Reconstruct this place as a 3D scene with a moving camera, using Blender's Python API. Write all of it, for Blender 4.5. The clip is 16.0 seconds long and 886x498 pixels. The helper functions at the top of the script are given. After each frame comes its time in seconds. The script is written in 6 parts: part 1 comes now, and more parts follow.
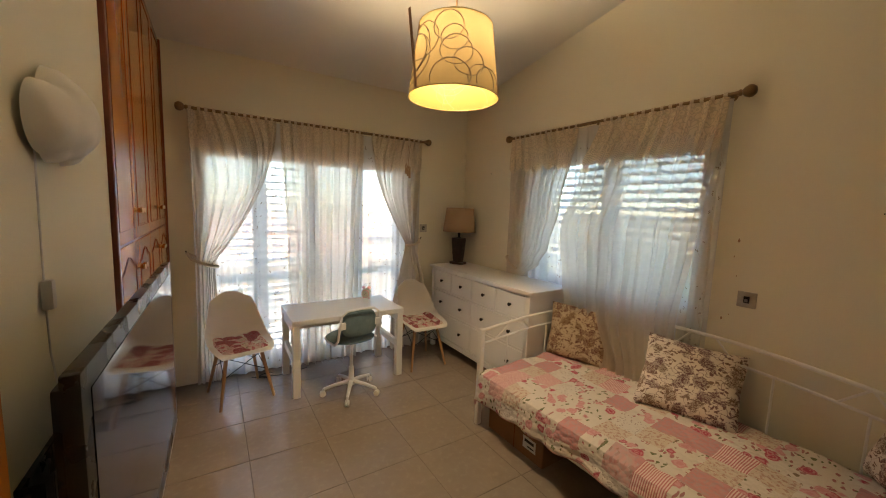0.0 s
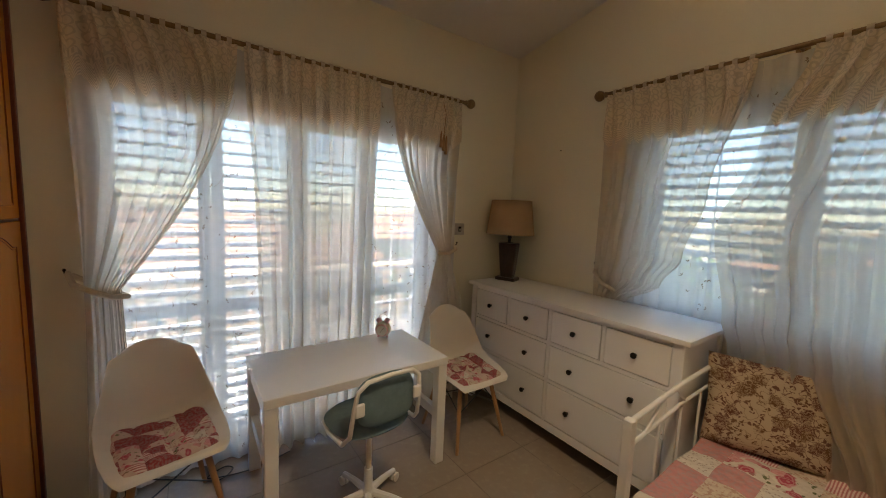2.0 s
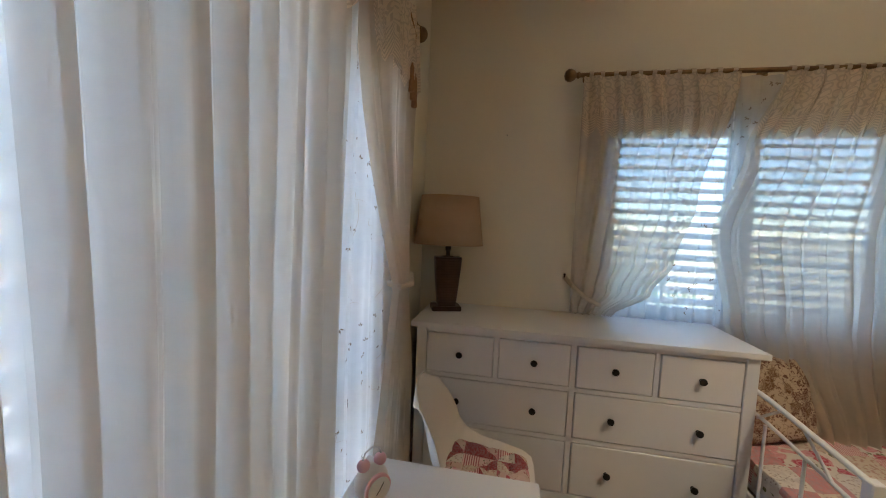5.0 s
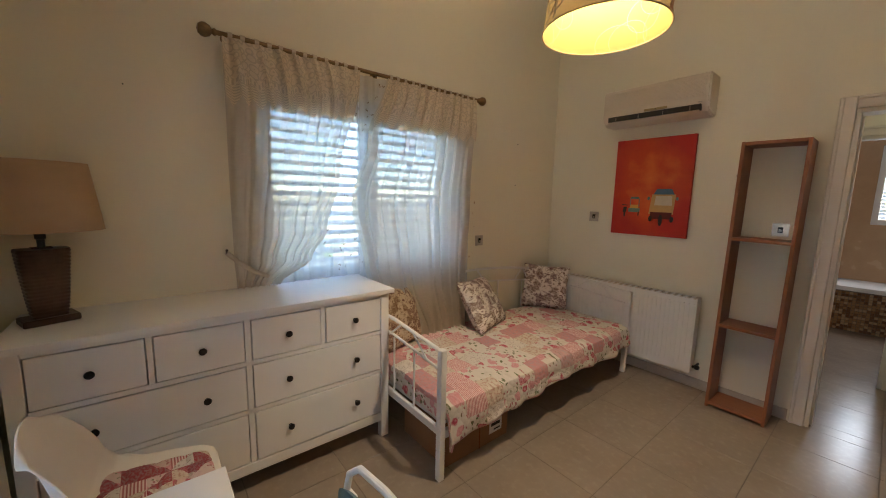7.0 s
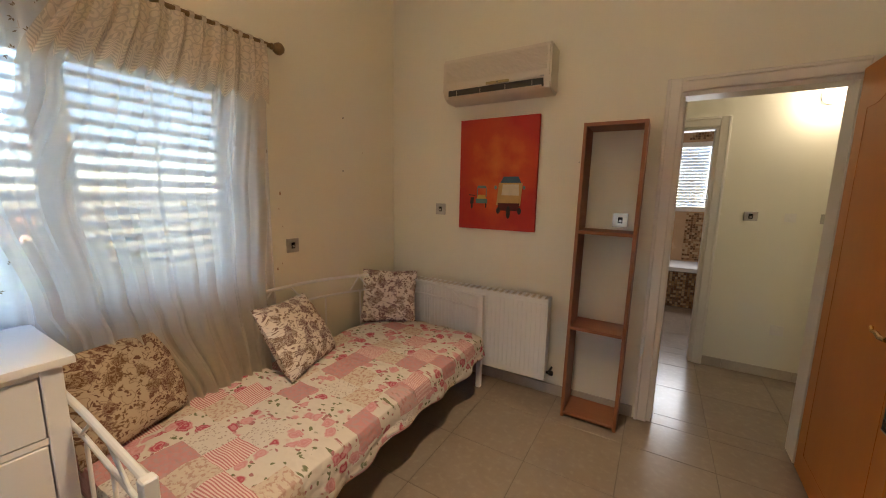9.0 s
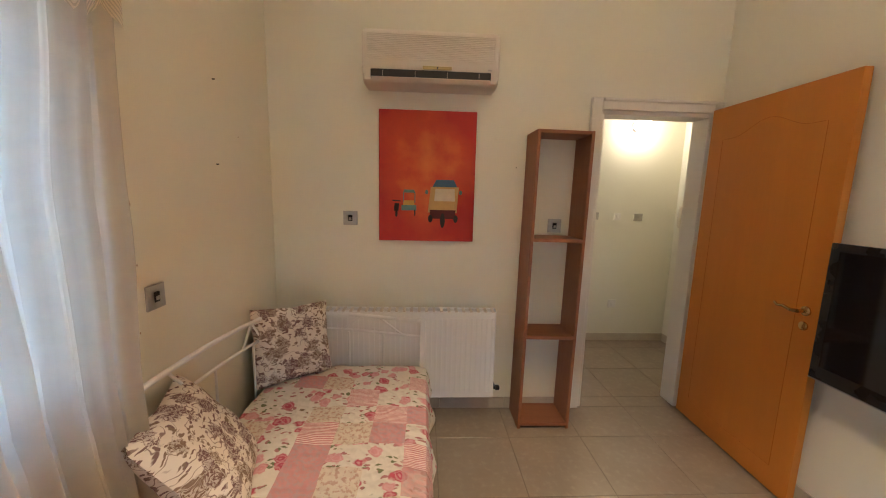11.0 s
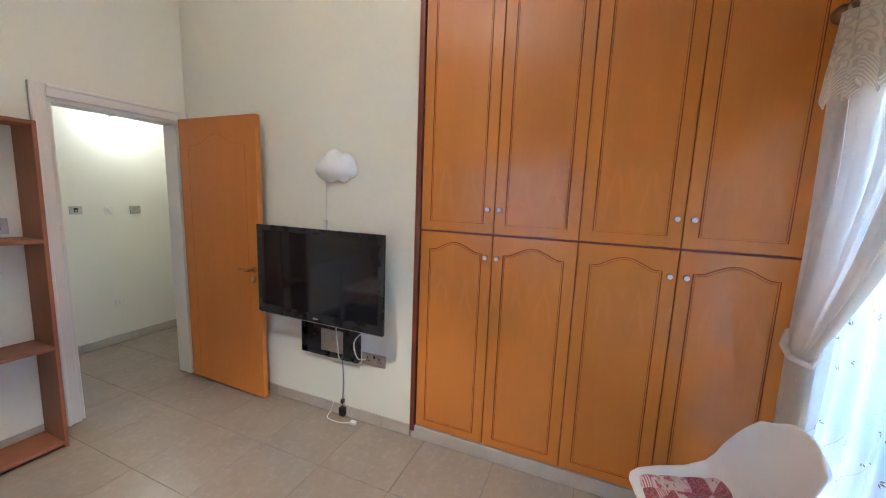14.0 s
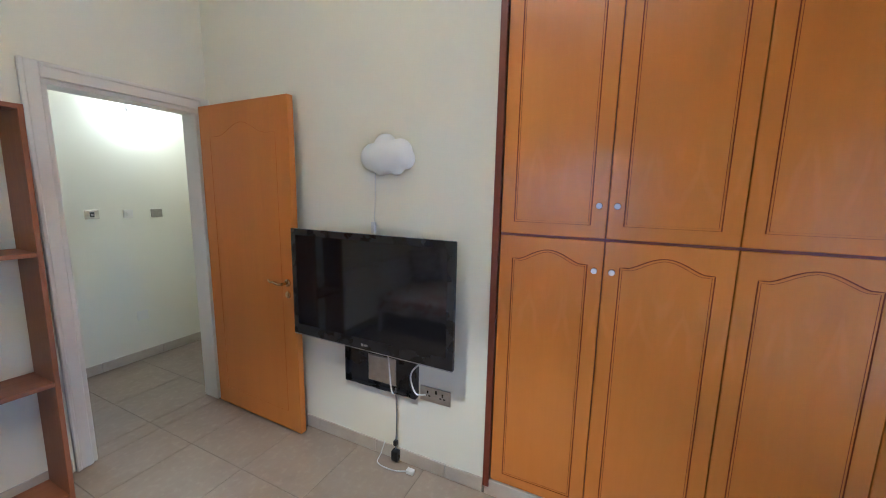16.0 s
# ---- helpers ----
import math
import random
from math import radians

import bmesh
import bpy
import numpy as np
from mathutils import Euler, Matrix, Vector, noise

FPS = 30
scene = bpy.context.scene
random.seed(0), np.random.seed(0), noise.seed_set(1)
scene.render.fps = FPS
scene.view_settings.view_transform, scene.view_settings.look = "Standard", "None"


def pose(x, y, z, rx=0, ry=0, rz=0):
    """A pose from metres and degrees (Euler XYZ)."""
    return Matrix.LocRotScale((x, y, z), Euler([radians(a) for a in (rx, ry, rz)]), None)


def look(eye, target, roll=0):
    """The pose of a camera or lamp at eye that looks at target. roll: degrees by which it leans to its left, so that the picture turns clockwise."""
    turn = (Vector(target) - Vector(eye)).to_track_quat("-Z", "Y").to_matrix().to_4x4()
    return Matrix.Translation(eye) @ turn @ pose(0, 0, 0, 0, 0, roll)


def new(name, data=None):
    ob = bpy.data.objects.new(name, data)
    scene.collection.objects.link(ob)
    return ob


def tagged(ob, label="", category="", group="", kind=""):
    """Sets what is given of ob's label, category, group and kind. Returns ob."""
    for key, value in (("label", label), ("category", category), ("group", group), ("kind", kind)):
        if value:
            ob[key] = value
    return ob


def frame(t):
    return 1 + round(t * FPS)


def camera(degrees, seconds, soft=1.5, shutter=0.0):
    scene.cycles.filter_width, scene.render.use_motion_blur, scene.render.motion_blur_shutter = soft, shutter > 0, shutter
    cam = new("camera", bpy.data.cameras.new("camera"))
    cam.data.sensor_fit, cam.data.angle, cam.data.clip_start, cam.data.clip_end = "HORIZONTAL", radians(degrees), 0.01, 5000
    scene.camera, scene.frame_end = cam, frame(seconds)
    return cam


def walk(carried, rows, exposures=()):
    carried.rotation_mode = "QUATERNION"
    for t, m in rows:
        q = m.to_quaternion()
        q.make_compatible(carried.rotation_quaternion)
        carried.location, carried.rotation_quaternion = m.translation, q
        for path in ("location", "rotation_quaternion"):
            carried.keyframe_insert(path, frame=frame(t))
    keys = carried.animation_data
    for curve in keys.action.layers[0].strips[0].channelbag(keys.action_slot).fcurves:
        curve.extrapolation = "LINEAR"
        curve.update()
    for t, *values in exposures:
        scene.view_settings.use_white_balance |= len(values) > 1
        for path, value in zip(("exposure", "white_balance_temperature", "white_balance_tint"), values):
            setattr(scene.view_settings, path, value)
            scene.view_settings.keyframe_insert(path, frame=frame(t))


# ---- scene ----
cam = camera(101.3, 16.0, 1.05)
PATH = [
    (0, (0.553, 0.287, 1.595), (1.623, 1.962, 1.375), 2.1),
    (0.5, (0.639, 0.514, 1.57), (1.71, 2.188, 1.345), 2.1),
    (1, (0.643, 0.846, 1.533), (1.736, 2.508, 1.327), 2.4),
    (1.5, (0.734, 1.229, 1.536), (1.836, 2.884, 1.316), 2.2),
    (2, (0.822, 1.644, 1.501), (1.972, 3.268, 1.294), 2.4),
    (2.5, (0.801, 2.057, 1.481), (1.986, 3.655, 1.274), 2.4),
    (3, (0.8, 2.433, 1.447), (2.049, 3.979, 1.226), 2.4),
    (3.2, (0.809, 2.587, 1.469), (2.085, 4.11, 1.244), 2.3),
    (5.3, (0.931, 3.456, 1.451), (2.922, 3.521, 1.274), 2.2),
    (5.5, (0.908, 3.472, 1.476), (2.892, 3.343, 1.259), 2.0),
    (6, (0.85, 3.489, 1.513), (2.75, 2.92, 1.255), 1.4),
    (6.5, (0.828, 3.449, 1.51), (2.566, 2.5, 1.232), 1.4),
    (7, (0.832, 3.417, 1.499), (2.371, 2.168, 1.225), 1.3),
    (7.5, (0.839, 3.367, 1.507), (2.221, 1.949, 1.229), 1.0),
    (8, (0.901, 3.158, 1.479), (2.164, 1.634, 1.191), 0.6),
    (8.5, (1.026, 2.809, 1.466), (2.172, 1.194, 1.185), 0.7),
    (9, (1.104, 2.64, 1.487), (2.109, 0.937, 1.187), 1.0),
    (9.2, (1.2, 2.605, 1.475), (2.137, 0.864, 1.177), 1.1),
    (11.3, (2.281, 2.43, 1.537), (2.022, 0.469, 1.241), 1.4),
    (11.5, (2.306, 2.451, 1.541), (1.953, 0.504, 1.245), 1.4),
    (12, (2.311, 2.652, 1.552), (1.651, 0.787, 1.26), 1.5),
    (12.5, (2.276, 2.855, 1.575), (1.242, 1.171, 1.273), 1.7),
    (13, (2.225, 2.961, 1.596), (0.796, 1.596, 1.292), 2.1),
    (13.5, (2.244, 3.036, 1.609), (0.562, 1.996, 1.308), 2.1),
    (14, (2.245, 3.089, 1.599), (0.411, 2.344, 1.312), 2.2),
    (14.5, (2.188, 3.054, 1.609), (0.291, 2.495, 1.312), 2.1),
    (15, (2.096, 2.906, 1.575), (0.191, 2.375, 1.276), 1.9),
    (15.5, (2.006, 2.752, 1.567), (0.128, 2.131, 1.268), 1.5),
    (16, (1.901, 2.611, 1.574), (0.114, 1.765, 1.271), 1.1),
]
EXPOSURE = [(0, 4.55, 7200, 12), (1.5, 4.35, 7000, 13), (3, 3.75, 6500, 13), (5.5, 4.4, 5900, 12), (6.3, 4.4, 6050, 13), (7.5, 4.85, 6200, 13), (8.5, 4.8, 6100, 13), (9, 4.85, 6700, 16), (12, 5.4, 5600, 14), (13, 5.6, 4850, 10), (13.5, 5.85, 4600, 9), (14.5, 5.55, 4850, 12), (15.5, 5.7, 4650, 11), (16, 5.62, 4500, 8)]
walk(cam, [(t, look(eye, target, roll)) for t, eye, target, roll in PATH], EXPOSURE)

# ---- light ----
SKY = bpy.data.worlds.new("sky")
scene.world = SKY
SKY.use_nodes = True
wn = SKY.node_tree.nodes
sky = wn.new("ShaderNodeTexSky")
sky.sky_type, sky.sun_disc = "NISHITA", False
sky.sun_elevation, sky.sun_rotation = radians(55), radians(286)
wn["Background"].inputs["Strength"].default_value = 0.05
sky.dust_density, sky.ozone_density = 0.1, 3.5
SKY.node_tree.links.new(sky.outputs[0], wn["Background"].inputs[0])


def lamp(name, kind, energy, color, m, **settings):
    data = bpy.data.lights.new(name, kind)
    data.energy, data.color = energy, color
    if "size" in settings:
        data.shape, data.size, data.size_y = "RECTANGLE", settings["size"], settings["size_y"]
    if "radius" in settings:
        data.shadow_soft_size = settings["radius"]
    if "angle" in settings:
        data.angle = settings["angle"]
    ob = new(name, data)
    ob.matrix_world = m
    return ob


lamp("sun", "SUN", 2.4, (1.0, 0.95, 0.87), look((-27, 8, 40), (0, 0, 0)), angle=radians(0.5))
# the lit bulbs: pendant, hall globe
lamp("pendant_bulb", "POINT", 2.7, (1.0, 0.81, 0.54), pose(1.648, 1.955, 2.455), radius=0.045)
lamp("hall_bulb", "POINT", 0.30, (1.0, 0.87, 0.62), pose(0.087, -1.14, 2.25), radius=0.07)
lamp("bath_light", "AREA", 0.6, (0.9, 0.96, 1.0), look((0.73, -3.78, 1.75), (0.73, 0, 1.2)), size=0.5, size_y=0.8)


# ---- materials ----
def mat(name, c1, c2=None, rough=0.5, scale=6.0, bump=0.0, bscale=60.0, metal=0.0, stretch=(1, 1, 1), rvar=0.08, spec=0.5, coat=0.0):
    """A painted, woven or worn surface: two tones at two scales, uneven gloss and fine relief."""
    m = bpy.data.materials.new(name)
    m.use_nodes = True
    t = m.node_tree
    n, l = t.nodes, t.links
    b = n["Principled BSDF"]
    co = n.new("ShaderNodeTexCoord")
    mp = n.new("ShaderNodeMapping")
    mp.inputs["Scale"].default_value = stretch
    l.new(co.outputs["Object"], mp.inputs[0])
    c2 = c2 or tuple(v * 0.86 for v in c1)
    big, fine = n.new("ShaderNodeTexNoise"), n.new("ShaderNodeTexNoise")
    big.inputs["Scale"].default_value, big.inputs["Detail"].default_value = scale, 5
    fine.inputs["Scale"].default_value, fine.inputs["Detail"].default_value = bscale, 4
    l.new(mp.outputs[0], big.inputs["Vector"])
    l.new(mp.outputs[0], fine.inputs["Vector"])
    add = n.new("ShaderNodeMath")
    add.operation = "MULTIPLY_ADD"
    add.inputs[1].default_value, add.inputs[2].default_value = 0.3, 0.0
    l.new(fine.outputs[0], add.inputs[0])
    add2 = n.new("ShaderNodeMath")
    add2.operation = "MULTIPLY_ADD"
    add2.inputs[1].default_value = 0.8
    l.new(big.outputs[0], add2.inputs[0])
    l.new(add.outputs[0], add2.inputs[2])
    ramp = n.new("ShaderNodeValToRGB")
    ramp.color_ramp.elements[0].position, ramp.color_ramp.elements[1].position = 0.32, 0.78
    ramp.color_ramp.elements[0].color, ramp.color_ramp.elements[1].color = (*c2, 1), (*c1, 1)
    l.new(add2.outputs[0], ramp.inputs[0])
    l.new(ramp.outputs[0], b.inputs["Base Color"])
    rr = n.new("ShaderNodeMapRange")
    rr.inputs[3].default_value, rr.inputs[4].default_value = max(0.02, rough - rvar), min(1, rough + rvar)
    l.new(big.outputs[0], rr.inputs[0])
    l.new(rr.outputs[0], b.inputs["Roughness"])
    b.inputs["Metallic"].default_value = metal
    b.inputs["Specular IOR Level"].default_value = spec
    b.inputs["Coat Weight"].default_value = coat
    b.inputs["Coat Roughness"].default_value = 0.12
    if bump:
        bp = n.new("ShaderNodeBump")
        bp.inputs["Strength"].default_value, bp.inputs["Distance"].default_value = bump, 0.004
        l.new(fine.outputs[0], bp.inputs["Height"])
        l.new(bp.outputs[0], b.inputs["Normal"])
    return m


class Graph:
    """Short hand for node graphs."""

    def __init__(self, name):
        self.m = bpy.data.materials.new(name)
        self.m.use_nodes = True
        self.t = self.m.node_tree
        self.b = self.t.nodes["Principled BSDF"]

    def put(self, node, value):
        if hasattr(value, "is_output"):
            self.t.links.new(value, node)
        else:
            node.default_value = value

    def math(self, op, a, b=0.0, c=0.0):
        n = self.t.nodes.new("ShaderNodeMath")
        n.operation = op
        for s, v in zip(n.inputs, (a, b, c)):
            self.put(s, v)
        return n.outputs[0]

    def mix(self, fac, a, b):
        n = self.t.nodes.new("ShaderNodeMix")
        n.data_type = "RGBA"
        self.put(n.inputs[0], fac)
        self.put(n.inputs[6], a if hasattr(a, "is_output") else (*a, 1))
        self.put(n.inputs[7], b if hasattr(b, "is_output") else (*b, 1))
        return n.outputs[2]

    def noise(self, vec, scale, detail=4.0):
        n = self.t.nodes.new("ShaderNodeTexNoise")
        self.put(n.inputs["Vector"], vec)
        n.inputs["Scale"].default_value, n.inputs["Detail"].default_value = scale, detail
        return n.outputs[0]

    def voronoi(self, vec, scale, feature="F1"):
        n = self.t.nodes.new("ShaderNodeTexVoronoi")
        n.feature = feature
        self.put(n.inputs["Vector"], vec)
        n.inputs["Scale"].default_value = scale
        return n.outputs

    def white(self, vec):
        n = self.t.nodes.new("ShaderNodeTexWhiteNoise")
        self.put(n.inputs["Vector"], vec)
        return n.outputs

    def coord(self, kind="Object"):
        return self.t.nodes.new("ShaderNodeTexCoord").outputs[kind]

    def vec(self, op, a, b):
        n = self.t.nodes.new("ShaderNodeVectorMath")
        n.operation = op
        self.put(n.inputs[0], a)
        self.put(n.inputs[1], b)
        return n.outputs[0]

    def split(self, v):
        n = self.t.nodes.new("ShaderNodeSeparateXYZ")
        self.put(n.inputs[0], v)
        return n.outputs

    def bump(self, height, strength, distance=0.004):
        n = self.t.nodes.new("ShaderNodeBump")
        n.inputs["Strength"].default_value, n.inputs["Distance"].default_value = strength, distance
        self.put(n.inputs["Height"], height)
        self.put(self.b.inputs["Normal"], n.outputs[0])

    def step(self, v, edge, soft=0.02):
        n = self.t.nodes.new("ShaderNodeMapRange")
        self.put(n.inputs[0], v)
        n.inputs[1].default_value, n.inputs[2].default_value = edge - soft, edge + soft
        return n.outputs[0]


def wood(name, light, dark, rough, axis=2, scale=1.0, coat=0.0, streak=1.0, flame=0.0):
    """Veneer with long grain along an axis, broad figure and fine pores; each board differs."""
    g = Graph(name)
    co = g.vec("MULTIPLY", g.coord(), tuple(0.9 * scale if i == axis else 9.0 * scale for i in range(3)))
    info = g.t.nodes.new("ShaderNodeObjectInfo").outputs["Random"]
    off = g.t.nodes.new("ShaderNodeCombineXYZ")
    for i in range(3):
        g.put(off.inputs[i], g.math("MULTIPLY", info, 17.0 + 9 * i))
    co = g.vec("ADD", co, off.outputs[0])
    n1, n2 = g.noise(co, 0.8, 3), g.noise(g.vec("MULTIPLY", co, (3.0, 3.0, 3.0)), 3.0, 6)
    wav = g.math("SINE", g.math("MULTIPLY", n1, 26.0))
    f = g.math("ADD", g.math("MULTIPLY", n2, 0.75 * streak), g.math("MULTIPLY", wav, 0.06))
    f = g.math("ADD", f, g.math("MULTIPLY", n1, 0.25 + 0.75 * (1 - streak)))
    col = g.mix(g.step(f, 0.5, 0.45), dark, light)
    if flame:
        # book-matched cathedral figure: pale pointed arches, here and there
        o3 = g.split(g.coord())
        d = g.math("ABSOLUTE", g.math("SUBTRACT", g.math("FRACT", g.math("MULTIPLY", o3[1], 1 / 0.1515)), 0.5))
        h = g.math("ADD", g.math("MULTIPLY", o3[2], 2.2), g.math("MULTIPLY", g.math("POWER", d, 1.4), -1.9))
        h = g.math("ADD", h, g.math("MULTIPLY", g.noise(g.coord(), 5.0, 3), 0.9))
        arch = g.step(g.math("SINE", g.math("MULTIPLY", h, 9.0)), 0.55, 0.4)
        low = g.math("ABSOLUTE", g.math("SUBTRACT", o3[2], 1.06))
        high = g.math("ABSOLUTE", g.math("SUBTRACT", o3[2], 1.66))
        mask = g.math("SUBTRACT", 1.0, g.step(g.math("ADD", g.math("MINIMUM", low, high), g.math("MULTIPLY", g.noise(g.vec("MULTIPLY", g.coord(), (0.0, 1.0, 1.0)), 3.0, 2), 0.22)), 0.22, 0.05))
        col = g.mix(g.math("MULTIPLY", g.math("MULTIPLY", arch, mask), flame), col, tuple(min(1.0, v * 1.22 + 0.03) for v in light))
    tone = g.mix(g.math("MULTIPLY", info, 0.18), col, tuple(v * 0.72 for v in light))
    g.put(g.b.inputs["Base Color"], tone)
    g.b.inputs["Roughness"].default_value = rough
    g.b.inputs["Coat Weight"].default_value, g.b.inputs["Coat Roughness"].default_value = coat, 0.18
    g.bump(n2, 0.03, 0.002)
    return g.m


def cloth(name, color, clear, thin=0.5, holes=False):
    """Thin curtain cloth: part of the light goes straight through, part is scattered."""
    m = bpy.data.materials.new(name)
    m.use_nodes = True
    n, l = m.node_tree.nodes, m.node_tree.links
    n.remove(n["Principled BSDF"])
    out = n["Material Output"]
    co = n.new("ShaderNodeTexCoord")
    ns = n.new("ShaderNodeTexNoise")
    ns.inputs["Scale"].default_value, ns.inputs["Detail"].default_value = 30, 4
    l.new(co.outputs["UV"], ns.inputs["Vector"])
    mixc = n.new("ShaderNodeMix")
    mixc.data_type = "RGBA"
    mixc.inputs[6].default_value = (*[v * 0.9 for v in color], 1)
    mixc.inputs[7].default_value = (*color, 1)
    l.new(ns.outputs[0], mixc.inputs[0])
    dif, tr, tp = n.new("ShaderNodeBsdfDiffuse"), n.new("ShaderNodeBsdfTranslucent"), n.new("ShaderNodeBsdfTransparent")
    l.new(mixc.outputs[2], dif.inputs[0])
    l.new(mixc.outputs[2], tr.inputs[0])
    a, b = n.new("ShaderNodeMixShader"), n.new("ShaderNodeMixShader")
    a.inputs[0].default_value = thin
    l.new(dif.outputs[0], a.inputs[1])
    l.new(tr.outputs[0], a.inputs[2])
    if holes:
        # knotted lace: leaf motifs above, a ladder row, ribbed fans down to the points
        def calc(op, p, q=0.0, r=0.0):
            nd = n.new("ShaderNodeMath")
            nd.operation = op
            for s, v in zip(nd.inputs, (p, q, r)):
                if hasattr(v, "is_output"):
                    l.new(v, s)
                else:
                    s.default_value = v
            return nd.outputs[0]
        sep = n.new("ShaderNodeSeparateXYZ")
        l.new(co.outputs["UV"], sep.inputs[0])
        fan = calc("ABSOLUTE", calc("SUBTRACT", calc("FRACT", calc("MULTIPLY", sep.outputs[0], 1 / 0.066)), 0.5))
        rib = calc("GREATER_THAN", calc("SINE", calc("MULTIPLY", calc("MULTIPLY_ADD", fan, 0.075, sep.outputs[1]), 420.0)), 0.15)
        rung = calc("GREATER_THAN", calc("SINE", calc("MULTIPLY", sep.outputs[0], 380.0)), 0.0)
        vo = n.new("ShaderNodeTexVoronoi")
        vo.inputs["Scale"].default_value, vo.inputs["Randomness"].default_value = 24, 0.45
        l.new(co.outputs["UV"], vo.inputs["Vector"])
        leaf = calc("GREATER_THAN", calc("SINE", calc("MULTIPLY", vo.outputs[0], 15.0)), 0.45)
        low = calc("GREATER_THAN", sep.outputs[1], 0.245)
        band = calc("COMPARE", sep.outputs[1], 0.222, 0.012)
        hole = calc("ADD", calc("MULTIPLY", low, rib), calc("MULTIPLY", calc("SUBTRACT", 1.0, low), calc("MULTIPLY", leaf, 0.8)))
        hole = calc("ADD", calc("MULTIPLY", band, rung), calc("MULTIPLY", calc("SUBTRACT", 1.0, band), hole))
        mr = n.new("ShaderNodeMapRange")
        mr.inputs[3].default_value, mr.inputs[4].default_value = clear * 0.5, min(0.8, clear * 3.6)
        l.new(hole, mr.inputs[0])
        l.new(mr.outputs[0], b.inputs[0])
    else:
        mr = n.new("ShaderNodeMapRange")
        mr.inputs[3].default_value, mr.inputs[4].default_value = clear - 0.08, clear + 0.08
        l.new(ns.outputs[0], mr.inputs[0])
        l.new(mr.outputs[0], b.inputs[0])
    l.new(a.outputs[0], b.inputs[1])
    l.new(tp.outputs[0], b.inputs[2])
    l.new(b.outputs[0], out.inputs[0])
    return m


def patchwork(name, cell, flower, pinks, cream, ripple=0.5, share=(0.52, 0.66, 0.78, 0.86), wheel=False):
    """Sewn patches: florals on cream, rose florals, stripes, dots and plain pink, with quilted relief (UV in metres)."""
    g = Graph(name)
    uv = g.coord("UV")
    c = g.vec("FLOOR", g.vec("MULTIPLY", uv, (1 / cell[0], 1 / cell[1], 0.0)), (0, 0, 0))
    if wheel:
        # every patch is cut corner to corner, the cut turning from patch to patch
        fx, fy, _ = g.split(g.vec("FRACTION", g.vec("MULTIPLY", uv, (1 / cell[0], 1 / cell[1], 0.0)), (0, 0, 0)))
        cx, cy, _ = g.split(c)
        odd = g.step(g.math("ABSOLUTE", g.math("MODULO", g.math("ADD", cx, cy), 2.0)), 0.5, 0.01)
        fx = g.math("ABSOLUTE", g.math("SUBTRACT", odd, fx))
        half = g.step(g.math("SUBTRACT", fx, fy), 0.0, 0.004)
        off = g.t.nodes.new("ShaderNodeCombineXYZ")
        g.put(off.inputs[2], half)
        c = g.vec("ADD", c, off.outputs[0])
    rnd, rcol = g.white(c)
    bend = g.t.nodes.new("ShaderNodeTexNoise")
    bend.inputs["Scale"].default_value, bend.inputs["Detail"].default_value = flower * 2.0, 2
    g.put(bend.inputs["Vector"], uv)
    warp = g.vec("ADD", uv, g.vec("MULTIPLY", g.vec("SUBTRACT", bend.outputs["Color"], (0.5, 0.5, 0.5)), (0.6 / flower, 0.6 / flower, 0.0)))
    rosebud = g.voronoi(warp, flower)
    kind = g.white(rosebud["Position"])[0]
    whorl = g.math("SINE", g.math("MULTIPLY", rosebud["Distance"], 30.0))
    bud = g.mix(g.step(kind, 0.55), (0.50, 0.09, 0.13), (0.64, 0.30, 0.32))
    bud = g.mix(g.math("MULTIPLY", g.step(whorl, 0.2, 0.5), 0.5), bud, (0.72, 0.46, 0.45))
    leaves = g.voronoi(g.vec("MULTIPLY", warp, (1.0, 1.7, 1.0)), flower * 2.1)
    is_leaf = g.math("MULTIPLY", g.math("SUBTRACT", 1.0, g.step(leaves["Distance"], 0.37, 0.05)), g.step(g.white(leaves["Position"])[0], 0.5, 0.01))
    floral = g.mix(is_leaf, cream, g.mix(g.step(kind, 0.4), (0.19, 0.20, 0.11), (0.42, 0.19, 0.19)))
    floral = g.mix(g.math("MULTIPLY", g.math("SUBTRACT", 1.0, g.step(rosebud["Distance"], 0.40, 0.05)), g.step(kind, 0.22, 0.01)), floral, bud)
    rose = g.mix(g.step(g.noise(uv, flower * 4.0, 5), 0.52, 0.07), pinks[0], tuple(0.6 * p + 0.16 for p in pinks[0]))
    sx = g.split(uv)
    stripe = g.math("SINE", g.math("MULTIPLY", sx[1], 620.0))
    stripes = g.mix(g.step(stripe, 0.0, 0.4), pinks[1], (0.80, 0.62, 0.58))
    dots = g.mix(g.step(g.voronoi(g.vec("MULTIPLY", uv, (1, 1, 1)), 75)["Distance"], 0.30, 0.08), (0.46, 0.38, 0.33), (0.70, 0.64, 0.58))
    beige = g.mix(g.step(g.noise(uv, flower * 4.0, 4), 0.55, 0.05), (0.66, 0.56, 0.46), (0.52, 0.34, 0.28))
    col = g.mix(g.step(rnd, share[0], 0.001), floral, rose)
    col = g.mix(g.step(rnd, share[1], 0.001), col, stripes)
    col = g.mix(g.step(rnd, share[2], 0.001), col, dots)
    col = g.mix(g.step(rnd, share[3], 0.001), col, beige)
    g.put(g.b.inputs["Base Color"], col)
    g.b.inputs["Roughness"].default_value = 0.92
    g.b.inputs["Specular IOR Level"].default_value = 0.15
    puff = g.voronoi(uv, 28)["Distance"]
